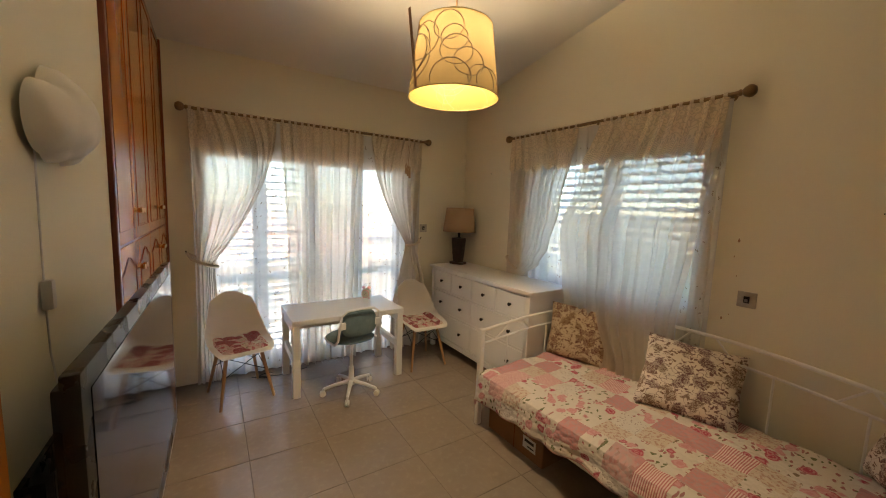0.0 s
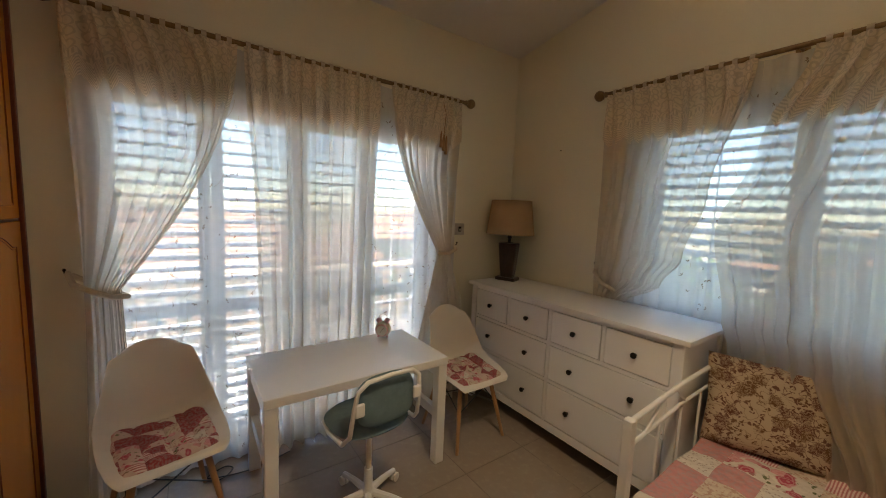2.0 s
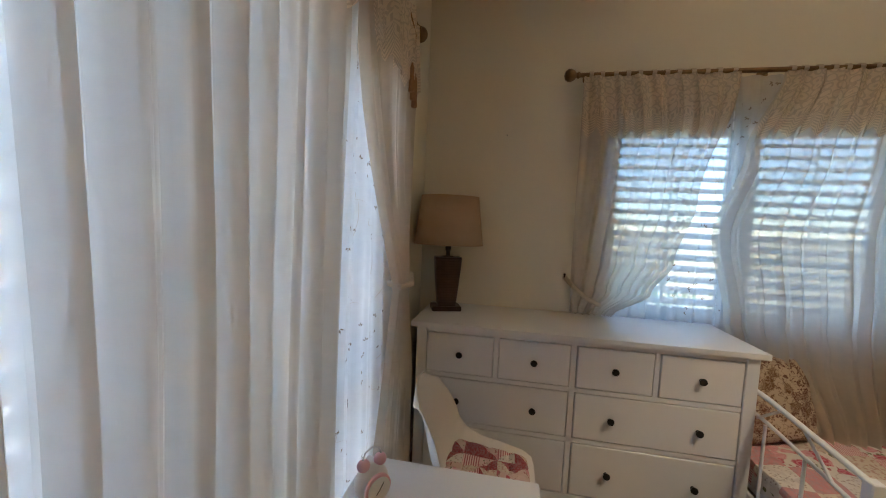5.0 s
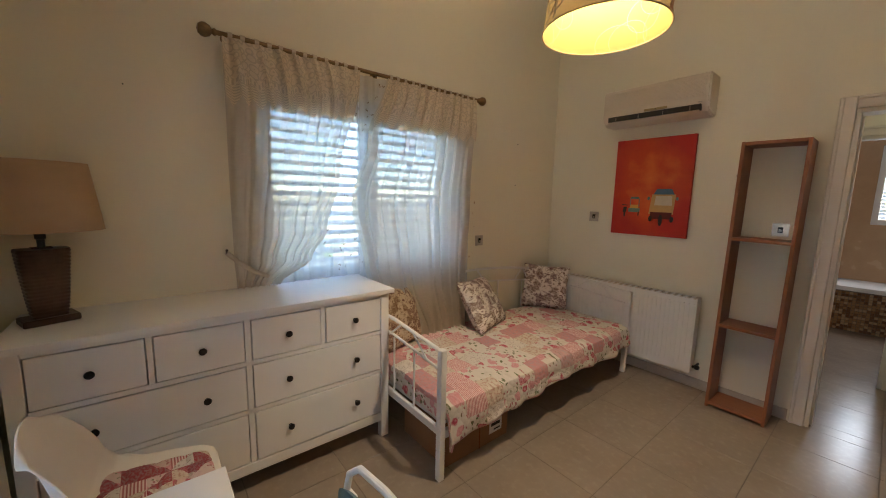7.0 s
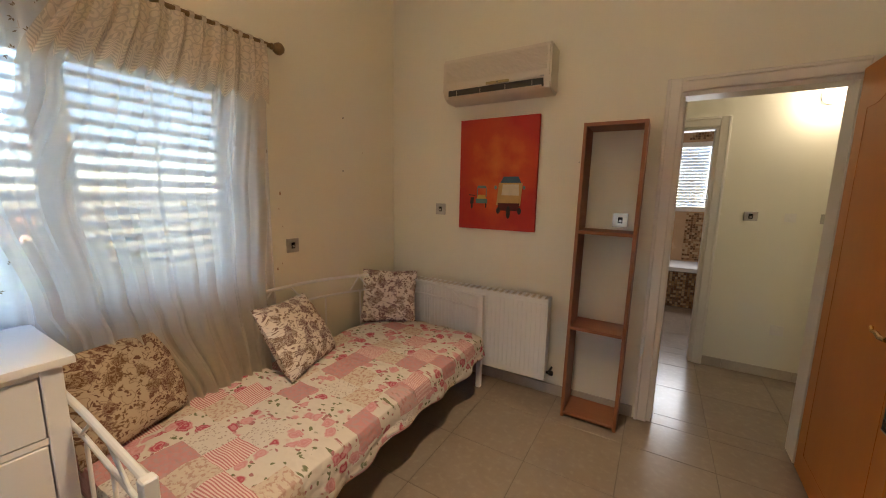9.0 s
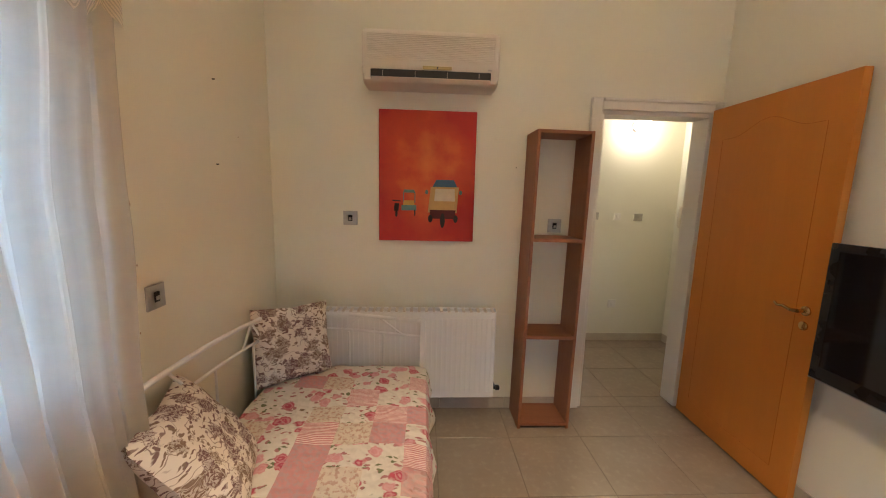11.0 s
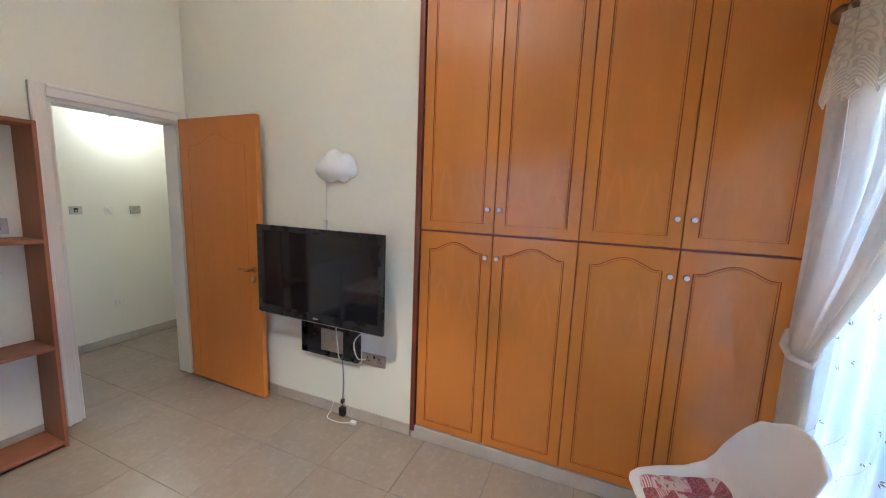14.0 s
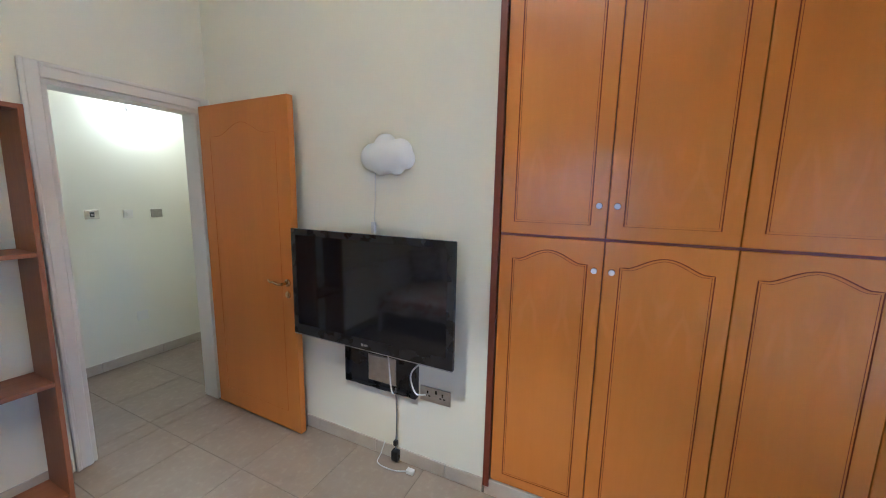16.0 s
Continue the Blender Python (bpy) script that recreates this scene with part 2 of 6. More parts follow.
    g.bump(g.math("ADD", g.math("MULTIPLY", puff, -1.0), g.math("MULTIPLY", g.noise(uv, 260, 2), 0.25)), ripple, 0.012)
    return g.m


def floral(name, ground, inks, scale):
    """Printed linen: shaded blossoms, leaf sprays and thin stems on cream."""
    g = Graph(name)
    uv = g.coord("UV")
    bend = g.t.nodes.new("ShaderNodeTexNoise")
    bend.inputs["Scale"].default_value, bend.inputs["Detail"].default_value = scale * 1.3, 2
    g.put(bend.inputs["Vector"], uv)
    warp = g.vec("ADD", uv, g.vec("MULTIPLY", g.vec("SUBTRACT", bend.outputs["Color"], (0.5, 0.5, 0.5)), (0.055, 0.055, 0.0)))
    # large blossoms with veined petals
    big = g.voronoi(warp, scale * 0.62)
    bloom = g.math("SUBTRACT", 1.0, g.step(g.math("ADD", big["Distance"], g.math("MULTIPLY", g.noise(uv, scale * 6.0, 2), 0.35)), 0.63, 0.05))
    veins = g.math("SINE", g.math("MULTIPLY", g.noise(warp, scale * 2.2, 3), 46.0))
    bloom = g.math("MULTIPLY", bloom, g.math("MULTIPLY_ADD", g.step(veins, 0.1, 0.5), 0.55, 0.38))
    # small leaves strung between them
    small = g.voronoi(g.vec("MULTIPLY", warp, (1.0, 1.9, 1.0)), scale * 1.9)
    leaf = g.math("SUBTRACT", 1.0, g.step(small["Distance"], 0.42, 0.05))
    leaf = g.math("MULTIPLY", leaf, g.step(g.white(small["Position"])[0], 0.35, 0.01))
    stems = g.math("SUBTRACT", 1.0, g.step(g.math("ABSOLUTE", g.math("SUBTRACT", g.noise(uv, scale * 0.8, 1), 0.5)), 0.009, 0.006))
    f = g.math("MAXIMUM", bloom, g.math("MAXIMUM", g.math("MULTIPLY", leaf, 0.85), g.math("MULTIPLY", stems, 0.75)))
    hue = g.white(big["Position"])[0]
    ink = g.mix(g.step(hue, 0.5), inks[0], inks[1])
    g.put(g.b.inputs["Base Color"], g.mix(f, ground, ink))
    g.b.inputs["Roughness"].default_value = 0.9
    g.b.inputs["Specular IOR Level"].default_value = 0.15
    g.bump(g.noise(uv, 400, 2), 0.25, 0.002)
    return g.m


def tile_mat(name):
    """Glazed beige stoneware with cloudy veins; each tile a little different."""
    g = Graph(name)
    info = g.t.nodes.new("ShaderNodeObjectInfo").outputs["Random"]
    off = g.t.nodes.new("ShaderNodeCombineXYZ")
    g.put(off.inputs[0], g.math("MULTIPLY", info, 40.0))
    g.put(off.inputs[1], g.math("MULTIPLY", info, 23.0))
    co = g.vec("ADD", g.coord(), off.outputs[0])
    n1, n2 = g.noise(co, 5.0, 6), g.noise(co, 26.0, 5)
    f = g.math("ADD", g.math("MULTIPLY", n1, 0.7), g.math("MULTIPLY", n2, 0.3))
    col = g.mix(g.step(f, 0.5, 0.22), (0.265, 0.207, 0.158), (0.325, 0.262, 0.205))
    col = g.mix(g.math("MULTIPLY", g.step(n2, 0.62, 0.08), 0.25), col, (0.40, 0.335, 0.27))
    g.put(g.b.inputs["Base Color"], g.mix(g.math("MULTIPLY", info, 0.22), col, (0.275, 0.222, 0.172)))
    g.put(g.b.inputs["Roughness"], g.math("MULTIPLY_ADD", n1, 0.10, 0.18))
    g.b.inputs["Specular IOR Level"].default_value = 0.42
    g.bump(n2, 0.05, 0.002)
    return g.m


def glow(name, color, strength):
    g = Graph(name)
    g.b.inputs["Base Color"].default_value = (*color, 1)
    g.b.inputs["Emission Color"].default_value = (*color, 1)
    g.b.inputs["Emission Strength"].default_value = strength
    return g.m


def glass(name):
    m = bpy.data.materials.new(name)
    m.use_nodes = True
    n, l = m.node_tree.nodes, m.node_tree.links
    n.remove(n["Principled BSDF"])
    gl, tp, mx, fr = n.new("ShaderNodeBsdfGlossy"), n.new("ShaderNodeBsdfTransparent"), n.new("ShaderNodeMixShader"), n.new("ShaderNodeFresnel")
    gl.inputs["Roughness"].default_value = 0.02
    tp.inputs[0].default_value = (0.93, 0.96, 0.95, 1)
    l.new(fr.outputs[0], mx.inputs[0])
    l.new(tp.outputs[0], mx.inputs[1])
    l.new(gl.outputs[0], mx.inputs[2])
    l.new(mx.outputs[0], n["Material Output"].inputs[0])
    return m


M_WALL = mat("cream_wall_paint", (0.81, 0.775, 0.645), (0.775, 0.735, 0.605), 0.85, 1.3, 0.10, 220)
M_HALLWALL = mat("hall_wall_paint", (0.82, 0.79, 0.68), (0.78, 0.75, 0.64), 0.85, 1.3, 0.10, 220)
M_CEIL = mat("ceiling_paint", (0.80, 0.78, 0.74), (0.76, 0.74, 0.70), 0.9, 1.5, 0.08, 200)
M_GROUT = mat("grout", (0.21, 0.165, 0.125), (0.15, 0.12, 0.09), 0.95, 12, 0.3, 300)
M_TILE = tile_mat("floor_tile")
M_BASE = mat("baseboard_tile", (0.52, 0.45, 0.37), (0.43, 0.36, 0.29), 0.35, 9, 0.05, 80)
M_CHERRY = wood("cherry_veneer", (0.63, 0.225, 0.028), (0.55, 0.18, 0.019), 0.24, 2, 1.0, 0.30, 0.45, 0.14)
M_DOORWOOD = wood("cherry_door_veneer", (0.63, 0.225, 0.028), (0.54, 0.178, 0.021), 0.34, 2, 1.0, 0.1, 0.42)
M_DARKWOOD = wood("dark_mahogany", (0.20, 0.040, 0.014), (0.13, 0.025, 0.009), 0.35, 2, 1.3, 0.2)
# matt dark brown that paints a recess's shade onto thin raised bars
M_DARKLINE = mat("groove_shade_brown", (0.22, 0.05, 0.009), (0.18, 0.04, 0.008), 0.85, 20, spec=0.1)
# fainter brown for the painted shade of the door leaf's shallow groove
M_FAINTLINE = mat("faint_groove_shade_brown", (0.46, 0.135, 0.02), (0.41, 0.115, 0.017), 0.7, 20, spec=0.2)
M_BEECH = wood("beech_legs", (0.45, 0.24, 0.10), (0.33, 0.16, 0.06), 0.45, 2, 3.0)
M_SHELF = wood("acacia_shelf", (0.36, 0.14, 0.06), (0.22, 0.075, 0.03), 0.5, 2, 2.2)
M_SHELFH = wood("acacia_shelf_board", (0.36, 0.14, 0.06), (0.22, 0.075, 0.03), 0.5, 0, 2.2)
M_WHITE = mat("white_lacquer", (0.80, 0.79, 0.77), (0.76, 0.75, 0.73), 0.32, 3, 0.03, 150)
M_TRIM = mat("pale_trim_paint", (0.79, 0.75, 0.68), (0.765, 0.725, 0.655), 0.45, 1.5, 0.05, 120)
M_ALU = mat("white_powder_coat", (0.82, 0.83, 0.84), (0.77, 0.78, 0.80), 0.4, 5, 0.02, 200)
M_PLASTIC = mat("white_shell_plastic", (0.80, 0.77, 0.72), (0.77, 0.74, 0.69), 0.38, 4, 0.02, 300)
M_STEELW = mat("white_enamel_metal", (0.82, 0.81, 0.79), (0.77, 0.76, 0.74), 0.35, 6, 0.02, 200)
M_BLACK = mat("black_plastic", (0.016, 0.016, 0.018), (0.010, 0.010, 0.011), 0.28, 10)
M_BLACKM = mat("black_wire", (0.03, 0.03, 0.03), (0.02, 0.02, 0.02), 0.45, 10)
M_KNOB = mat("black_bronze_knob", (0.03, 0.026, 0.022), (0.018, 0.015, 0.013), 0.35, 30, metal=0.6)
M_SCREEN = mat("dark_screen_glass", (0.012, 0.012, 0.015), (0.009, 0.009, 0.011), 0.06, 2, rvar=0.02, spec=0.6)
M_BRASS = mat("aged_brass", (0.30, 0.20, 0.10), (0.16, 0.10, 0.05), 0.38, 25, 0.1, 90, metal=0.85)
M_GOLD = mat("polished_brass", (0.62, 0.45, 0.22), (0.50, 0.35, 0.16), 0.25, 15, metal=1.0)
M_CHROME = mat("brushed_steel", (0.55, 0.52, 0.47), (0.42, 0.39, 0.35), 0.33, 30, 0.05, 200, metal=0.9)
M_PORC = mat("ivory_porcelain", (0.78, 0.74, 0.66), None, 0.2, 10)
M_TEAL = mat("teal_woven_fabric", (0.16, 0.225, 0.25), (0.12, 0.175, 0.20), 0.95, 30, 0.6, 700, spec=0.15)
M_SHADE = mat("beige_lampshade_cloth", (0.46, 0.33, 0.21), (0.40, 0.28, 0.175), 0.9, 8, 0.35, 500, spec=0.1)
M_CERAMIC = mat("brown_ribbed_ceramic", (0.075, 0.038, 0.026), (0.035, 0.018, 0.014), 0.32, 18, 0.2, 60)
M_CARD = mat("cardboard", (0.27, 0.13, 0.055), (0.21, 0.10, 0.042), 0.85, 7, 0.1, 200)
M_PAPER = mat("white_label_paper", (0.70, 0.68, 0.64), None, 0.7, 20)
M_RUG_INK = mat("black_ink", (0.03, 0.025, 0.025), None, 0.8, 20)
M_AC = mat("aged_ivory_plastic", (0.70, 0.63, 0.53), (0.66, 0.585, 0.48), 0.42, 5, 0.02, 200)
M_ACDARK = mat("dark_vent", (0.035, 0.032, 0.03), None, 0.6, 20)
M_GOLDTAG = mat("gold_panel", (0.40, 0.32, 0.14), None, 0.4, 20, metal=0.4)
M_RAD = mat("radiator_enamel", (0.82, 0.81, 0.78), (0.78, 0.77, 0.74), 0.33, 5)
M_MATT = mat("mattress_ticking", (0.75, 0.73, 0.70), None, 0.9, 8, 0.2, 300)
M_CLOUD = mat("white_nylon_cloth", (0.84, 0.83, 0.82), (0.80, 0.79, 0.78), 0.75, 4, 0.10, 250, spec=0.2)
M_CURTAIN = cloth("ecru_curtain_voile", (0.89, 0.815, 0.70), 0.31, 0.82)
M_SHEER = cloth("white_sheer_voile", (0.95, 0.94, 0.92), 0.32, 0.86)
M_LACE = cloth("ecru_lace", (0.80, 0.70, 0.56), 0.07, 0.30, holes=True)
M_TASSEL = mat("tan_tassel_cord", (0.40, 0.23, 0.12), (0.30, 0.16, 0.08), 0.9, 40, 0.4, 300)
M_STITCH = mat("brown_embroidery", (0.25, 0.18, 0.12), None, 0.9, 40)
M_VINE = mat("pale_embroidery_thread", (0.55, 0.47, 0.38), None, 0.9, 40)
M_QUILT = patchwork("patchwork_quilt", (0.16, 0.145), 14, ((0.60, 0.29, 0.29), (0.56, 0.23, 0.24)), (0.70, 0.64, 0.57), 0.8, (0.60, 0.71, 0.80, 0.90))
M_PAD = patchwork("patchwork_seat_pad", (0.078, 0.074), 26, ((0.36, 0.075, 0.085), (0.46, 0.17, 0.17)), (0.66, 0.50, 0.45), 0.7, (0.38, 0.74, 0.86, 0.93), True)
M_FLORAL = floral("floral_linen", (0.74, 0.66, 0.58), ((0.12, 0.035, 0.04), (0.16, 0.08, 0.045)), 21)
M_FLORAL2 = floral("dense_floral_linen", (0.50, 0.40, 0.29), ((0.11, 0.03, 0.018), (0.13, 0.055, 0.018)), 25)
M_PINKCLOTH = mat("pink_cotton_binding", (0.62, 0.36, 0.36), (0.55, 0.29, 0.29), 0.95, 30, 0.4, 400, spec=0.15)
M_PVC = cloth("translucent_shutter_plastic", (0.86, 0.89, 0.92), 0.015, 0.22)
M_GLASS = glass("window_glass")
M_BULB = glow("lit_bulb", (1.0, 0.78, 0.40), 2.0)
M_GLOBE = glow("lit_globe", (1.0, 0.95, 0.80), 0.25)
M_TUB = mat("bathtub_acrylic", (0.84, 0.84, 0.83), None, 0.15, 5)
M_BATHTILE = mat("tan_bath_tile", (0.50, 0.33, 0.19), (0.43, 0.27, 0.15), 0.25, 6)
M_ROOF = mat("terracotta_tiles", (0.50, 0.29, 0.20), (0.40, 0.21, 0.14), 0.85, 3, 0.4, 30)
M_STUCCO = mat("pale_stucco", (0.58, 0.54, 0.47), (0.52, 0.48, 0.41), 0.9, 2, 0.3, 60)
M_PEACH = mat("peach_stucco", (0.62, 0.47, 0.36), (0.55, 0.40, 0.30), 0.9, 3, 0.3, 60)
M_EARTH = mat("dry_earth_and_grass", (0.30, 0.25, 0.17), (0.20, 0.19, 0.11), 0.95, 0.25, 0.3, 4)
M_SLAB = mat("balcony_tile", (0.66, 0.62, 0.56), (0.58, 0.54, 0.48), 0.6, 3)
M_LEAF = mat("tree_leaves", (0.07, 0.12, 0.03), (0.04, 0.075, 0.02), 0.6, 2)
M_BARK = mat("tree_bark", (0.14, 0.10, 0.07), (0.09, 0.06, 0.04), 0.9, 8, 0.5, 30)


# the pendant's shade: thin cloth that glows from the bulb within, printed with rings
def shade_cloth(name):
    m = bpy.data.materials.new(name)
    m.use_nodes = True
    n, l = m.node_tree.nodes, m.node_tree.links
    n.remove(n["Principled BSDF"])
    dif, tr, mx = n.new("ShaderNodeBsdfDiffuse"), n.new("ShaderNodeBsdfTranslucent"), n.new("ShaderNodeMixShader")
    dif.inputs[0].default_value = (0.20, 0.135, 0.045, 1)
    tr.inputs[0].default_value = (0.58, 0.42, 0.20, 1)
    mx.inputs[0].default_value = 0.07
    l.new(dif.outputs[0], mx.inputs[1])
    l.new(tr.outputs[0], mx.inputs[2])
    l.new(mx.outputs[0], n["Material Output"].inputs[0])
    return m


M_PENDANT = shade_cloth("printed_shade_cloth")


def painting(name):
    g = Graph(name)
    co = g.coord()
    p = g.split(co)
    n1 = g.noise(co, 3.5, 6)
    f = g.math("ADD", g.math("MULTIPLY", n1, 0.9), g.math("MULTIPLY", g.math("ABSOLUTE", p[0]), -1.1))
    f = g.math("ADD", f, g.math("MULTIPLY", g.math("ABSOLUTE", g.math("SUBTRACT", p[2], 0.46)), -0.6))
    col = g.mix(g.step(f, 0.16, 0.2), (0.46, 0.018, 0.010), (0.60, 0.075, 0.012))
    col = g.mix(g.math("MULTIPLY", g.step(f, 0.36, 0.14), 0.75), col, (0.74, 0.24, 0.045))
    g.put(g.b.inputs["Base Color"], col)
    g.b.inputs["Roughness"].default_value = 0.6
    g.bump(g.noise(co, 120, 4), 0.3, 0.003)
    return g.m


M_CANVAS = painting("orange_red_oil_paint")


# ---- building helpers ----
def box(bm, lo, hi, bevel=0.0, seg=1):
    """Adds a box from corner to corner, its edges rounded by bevel."""
    b = bmesh.new()
    bmesh.ops.create_cube(b, size=1)
    for v in b.verts:
        v.co = Vector([lo[i] + (v.co[i] + 0.5) * (hi[i] - lo[i]) for i in range(3)])
    if bevel:
        bmesh.ops.bevel(b, geom=list(b.edges), offset=bevel, segments=seg, affect="EDGES", profile=0.7)
    return join(bm, b)


def join(bm, other, m=None):
    if m is not None:
        bmesh.ops.transform(other, matrix=m, verts=other.verts)
    me = bpy.data.meshes.new("scratch")
    other.to_mesh(me)
    other.free()
    bm.from_mesh(me)
    bpy.data.meshes.remove(me)
    return bm


def tube(bm, pts, r, seg=8, r1=None, closed=False):
    """A round bar along points, tapering from r to r1."""
    pts = [Vector(p) for p in pts]
    r1 = r if r1 is None else r1
    rings = []
    last = None
    for i, p in enumerate(pts):
        a = pts[i - 1] if (i or closed) else p
        b = pts[(i + 1) % len(pts)] if (i < len(pts) - 1 or closed) else p
        d = (b - a).normalized()
        u = d.orthogonal().normalized() if last is None else (last - d * last.dot(d)).normalized()
        last = u
        w = d.cross(u)
        rad = r + (r1 - r) * i / max(1, len(pts) - 1)
        rings.append([bm.verts.new(p + rad * (math.cos(t) * u + math.sin(t) * w)) for t in (2 * math.pi * k / seg for k in range(seg))])
    pairs = list(zip(rings, rings[1:])) + ([(rings[-1], rings[0])] if closed else [])
    for a, b in pairs:
        for k in range(seg):
            bm.faces.new((a[k], a[(k + 1) % seg], b[(k + 1) % seg], b[k]))
    if not closed:
        bm.faces.new(rings[0][::-1])
        bm.faces.new(rings[-1])
    return bm


def lathe(bm, profile, seg=24, m=None):
    """Turns (radius, height) points round z."""
    b = bmesh.new()
    rings = [[b.verts.new((max(r, 1e-4) * math.cos(2 * math.pi * k / seg), max(r, 1e-4) * math.sin(2 * math.pi * k / seg), z)) for k in range(seg)] for r, z in profile]
    for a, c in zip(rings, rings[1:]):
        for k in range(seg):
            b.faces.new((a[k], a[(k + 1) % seg], c[(k + 1) % seg], c[k]))
    b.faces.new(rings[0][::-1])
    b.faces.new(rings[-1])
    return join(bm, b, m)


def grid(bm, f, nu, nv, uvf=None):
    """A sheet of f(u, v), u and v from 0 to 1, with UV from uvf."""
    vs = [[bm.verts.new(f(i / nu, j / nv)) for i in range(nu + 1)] for j in range(nv + 1)]
    lay = bm.loops.layers.uv.verify()
    for j in range(nv):
        for i in range(nu):
            fc = bm.faces.new((vs[j][i], vs[j][i + 1], vs[j + 1][i + 1], vs[j + 1][i]))
            if uvf:
                for lp, (a, b) in zip(fc.loops, ((i, j), (i + 1, j), (i + 1, j + 1), (i, j + 1))):
                    lp[lay].uv = uvf(a / nu, b / nv)
    return bm


def ball(bm, c, r, scale=(1, 1, 1), seg=12):
    b = bmesh.new()
    bmesh.ops.create_uvsphere(b, u_segments=seg, v_segments=max(6, seg // 2 + 2), radius=r)
    return join(bm, b, Matrix.Translation(c) @ Matrix.Diagonal((*scale, 1)))


def mesh_of(name, bm, material, smooth=True, angle=35):
    bmesh.ops.recalc_face_normals(bm, faces=bm.faces)
    me = bpy.data.meshes.new(name)
    bm.to_mesh(me)
    bm.free()
    me.materials.append(material)
    if smooth:
        me.polygons.foreach_set("use_smooth", [True] * len(me.polygons))
        me.set_sharp_from_angle(angle=radians(angle))
    return me


def part(name, bm, material, parent=None, label="", at=None):
    ob = new(name, mesh_of(name, bm, material))
    if parent is not None:
        ob.parent = parent
    if at is not None:
        ob.matrix_local = at
    return tagged(ob, label)


def thing(name, label, category, m=None, group="", kind=""):
    ob = new(name)
    ob.empty_display_size = 0.1
    ob.matrix_world = m if m is not None else Matrix()
    return tagged(ob, label, category, group, kind)


def solid(name, bm, material, label, category="", kind="structure"):
    """A piece of the setting in one mesh."""
    return tagged(new(name, mesh_of(name, bm, material)), label, category or name.split("_")[0], "", kind)


def B(lo, hi, bevel=0.0, seg=1):
    return box(bmesh.new(), lo, hi, bevel, seg)


def T(pts, r, seg=8, r1=None, closed=False):
    return tube(bmesh.new(), pts, r, seg, r1, closed)


# ---- the room's shell: west x=XW, east x=XE, south y=0, north y=YN ----
XW, XE, YN, WT = 0.236, 3.19, 3.97, 0.25
HALL_Y = -1.255


def top(y):
    """Height of the sloping ceiling."""
    return 2.82 + 0.185 * (YN - y)


# north wall round the balcony door
NX0, NX1, NZ = 0.42, 2.42, 2.12
bm = bmesh.new()
box(bm, (XW - WT, YN, -0.1), (NX0, YN + WT, 3.0))
box(bm, (NX1, YN, -0.1), (XE + WT, YN + WT, 3.0))
box(bm, (NX0, YN, NZ), (NX1, YN + WT, 3.0))
solid("wall_north", bm, M_WALL, "cream painted wall round the balcony door")

# east wall round the window
EY0, EY1, EZ0, EZ1 = 1.33, 2.89, 0.88, 2.15
bm = bmesh.new()
box(bm, (XE, 0, -0.1), (XE + WT, EY0, 3.8))
box(bm, (XE, EY1, -0.1), (XE + WT, YN, 3.8))
box(bm, (XE, EY0, -0.1), (XE + WT, EY1, EZ0))
box(bm, (XE, EY0, EZ1), (XE + WT, EY1, 3.8))
solid("wall_east", bm, M_WALL, "cream painted wall round the shuttered window")

# south wall round the doorway
DX0, DX1, DZ = 0.295, 1.055, 2.10
bm = bmesh.new()
box(bm, (DX1, -0.15, -0.1), (XE + WT, 0, 3.9))
box(bm, (-0.54, -0.15, -0.1), (DX0, 0, 3.9))
box(bm, (DX0, -0.15, DZ), (DX1, 0, 3.9))
solid("wall_south", bm, M_WALL, "cream painted wall with the bedroom doorway")

# west wall, with the wardrobe's niche
WY0, WY1 = 2.085, 3.97
bm = bmesh.new()
box(bm, (XW - 0.12, 0, -0.1), (XW, WY0, 3.8))
box(bm, (XW - 0.72, WY0, -0.1), (XW - 0.62, YN, 3.8))
box(bm, (XW - 0.62, WY0 - 0.12, -0.1), (XW - 0.12, WY0, 3.8))
solid("wall_west", bm, M_WALL, "cream painted wall with a wardrobe niche")

# sloping ceiling
bm = bmesh.new()
y0, y1 = -0.15, YN + WT
vs = [bm.verts.new((x, y, z)) for x in (XW - 0.72, XE + WT) for y, z in ((y0, top(y0)), (y1, top(y1)), (y1, top(y1) + 0.2), (y0, top(y0) + 0.2))]
for f in ((0, 1, 2, 3), (7, 6, 5, 4), (0, 4, 5, 1), (1, 5, 6, 2), (2, 6, 7, 3), (3, 7, 4, 0)):
    bm.faces.new([vs[i] for i in f])
solid("ceiling", bm, M_CEIL, "white sloping plaster ceiling")

# hall and bathroom beyond the doorway
BX0, BX1 = 0.73, 1.49
bm = bmesh.new()
box(bm, (-0.42, HALL_Y - 0.12, -0.1), (BX0, HALL_Y, 2.75))
box(bm, (BX1, HALL_Y - 0.12, -0.1), (2.6, HALL_Y, 2.75))
box(bm, (BX0, HALL_Y - 0.12, 2.09), (BX1, HALL_Y, 2.75))
box(bm, (-0.54, HALL_Y - 0.12, -0.1), (-0.42, -0.15, 2.75))
box(bm, (2.6, HALL_Y - 0.12, -0.1), (2.72, -0.15, 2.75))
solid("wall_hall", bm, M_HALLWALL, "pale yellow painted hall walls")
solid("ceiling_hall", B((-0.54, HALL_Y - 0.12, 2.75), (2.72, -0.15, 2.85)), M_CEIL, "white hall ceiling", "ceiling")
BY = -3.85
bm = bmesh.new()
box(bm, (-0.2, BY, -0.1), (-0.1, HALL_Y - 0.12, 2.6))
box(bm, (2.0, BY, -0.1), (2.1, HALL_Y - 0.12, 2.6))
box(bm, (-0.2, BY - 0.15, -0.1), (0.48, BY, 2.6))
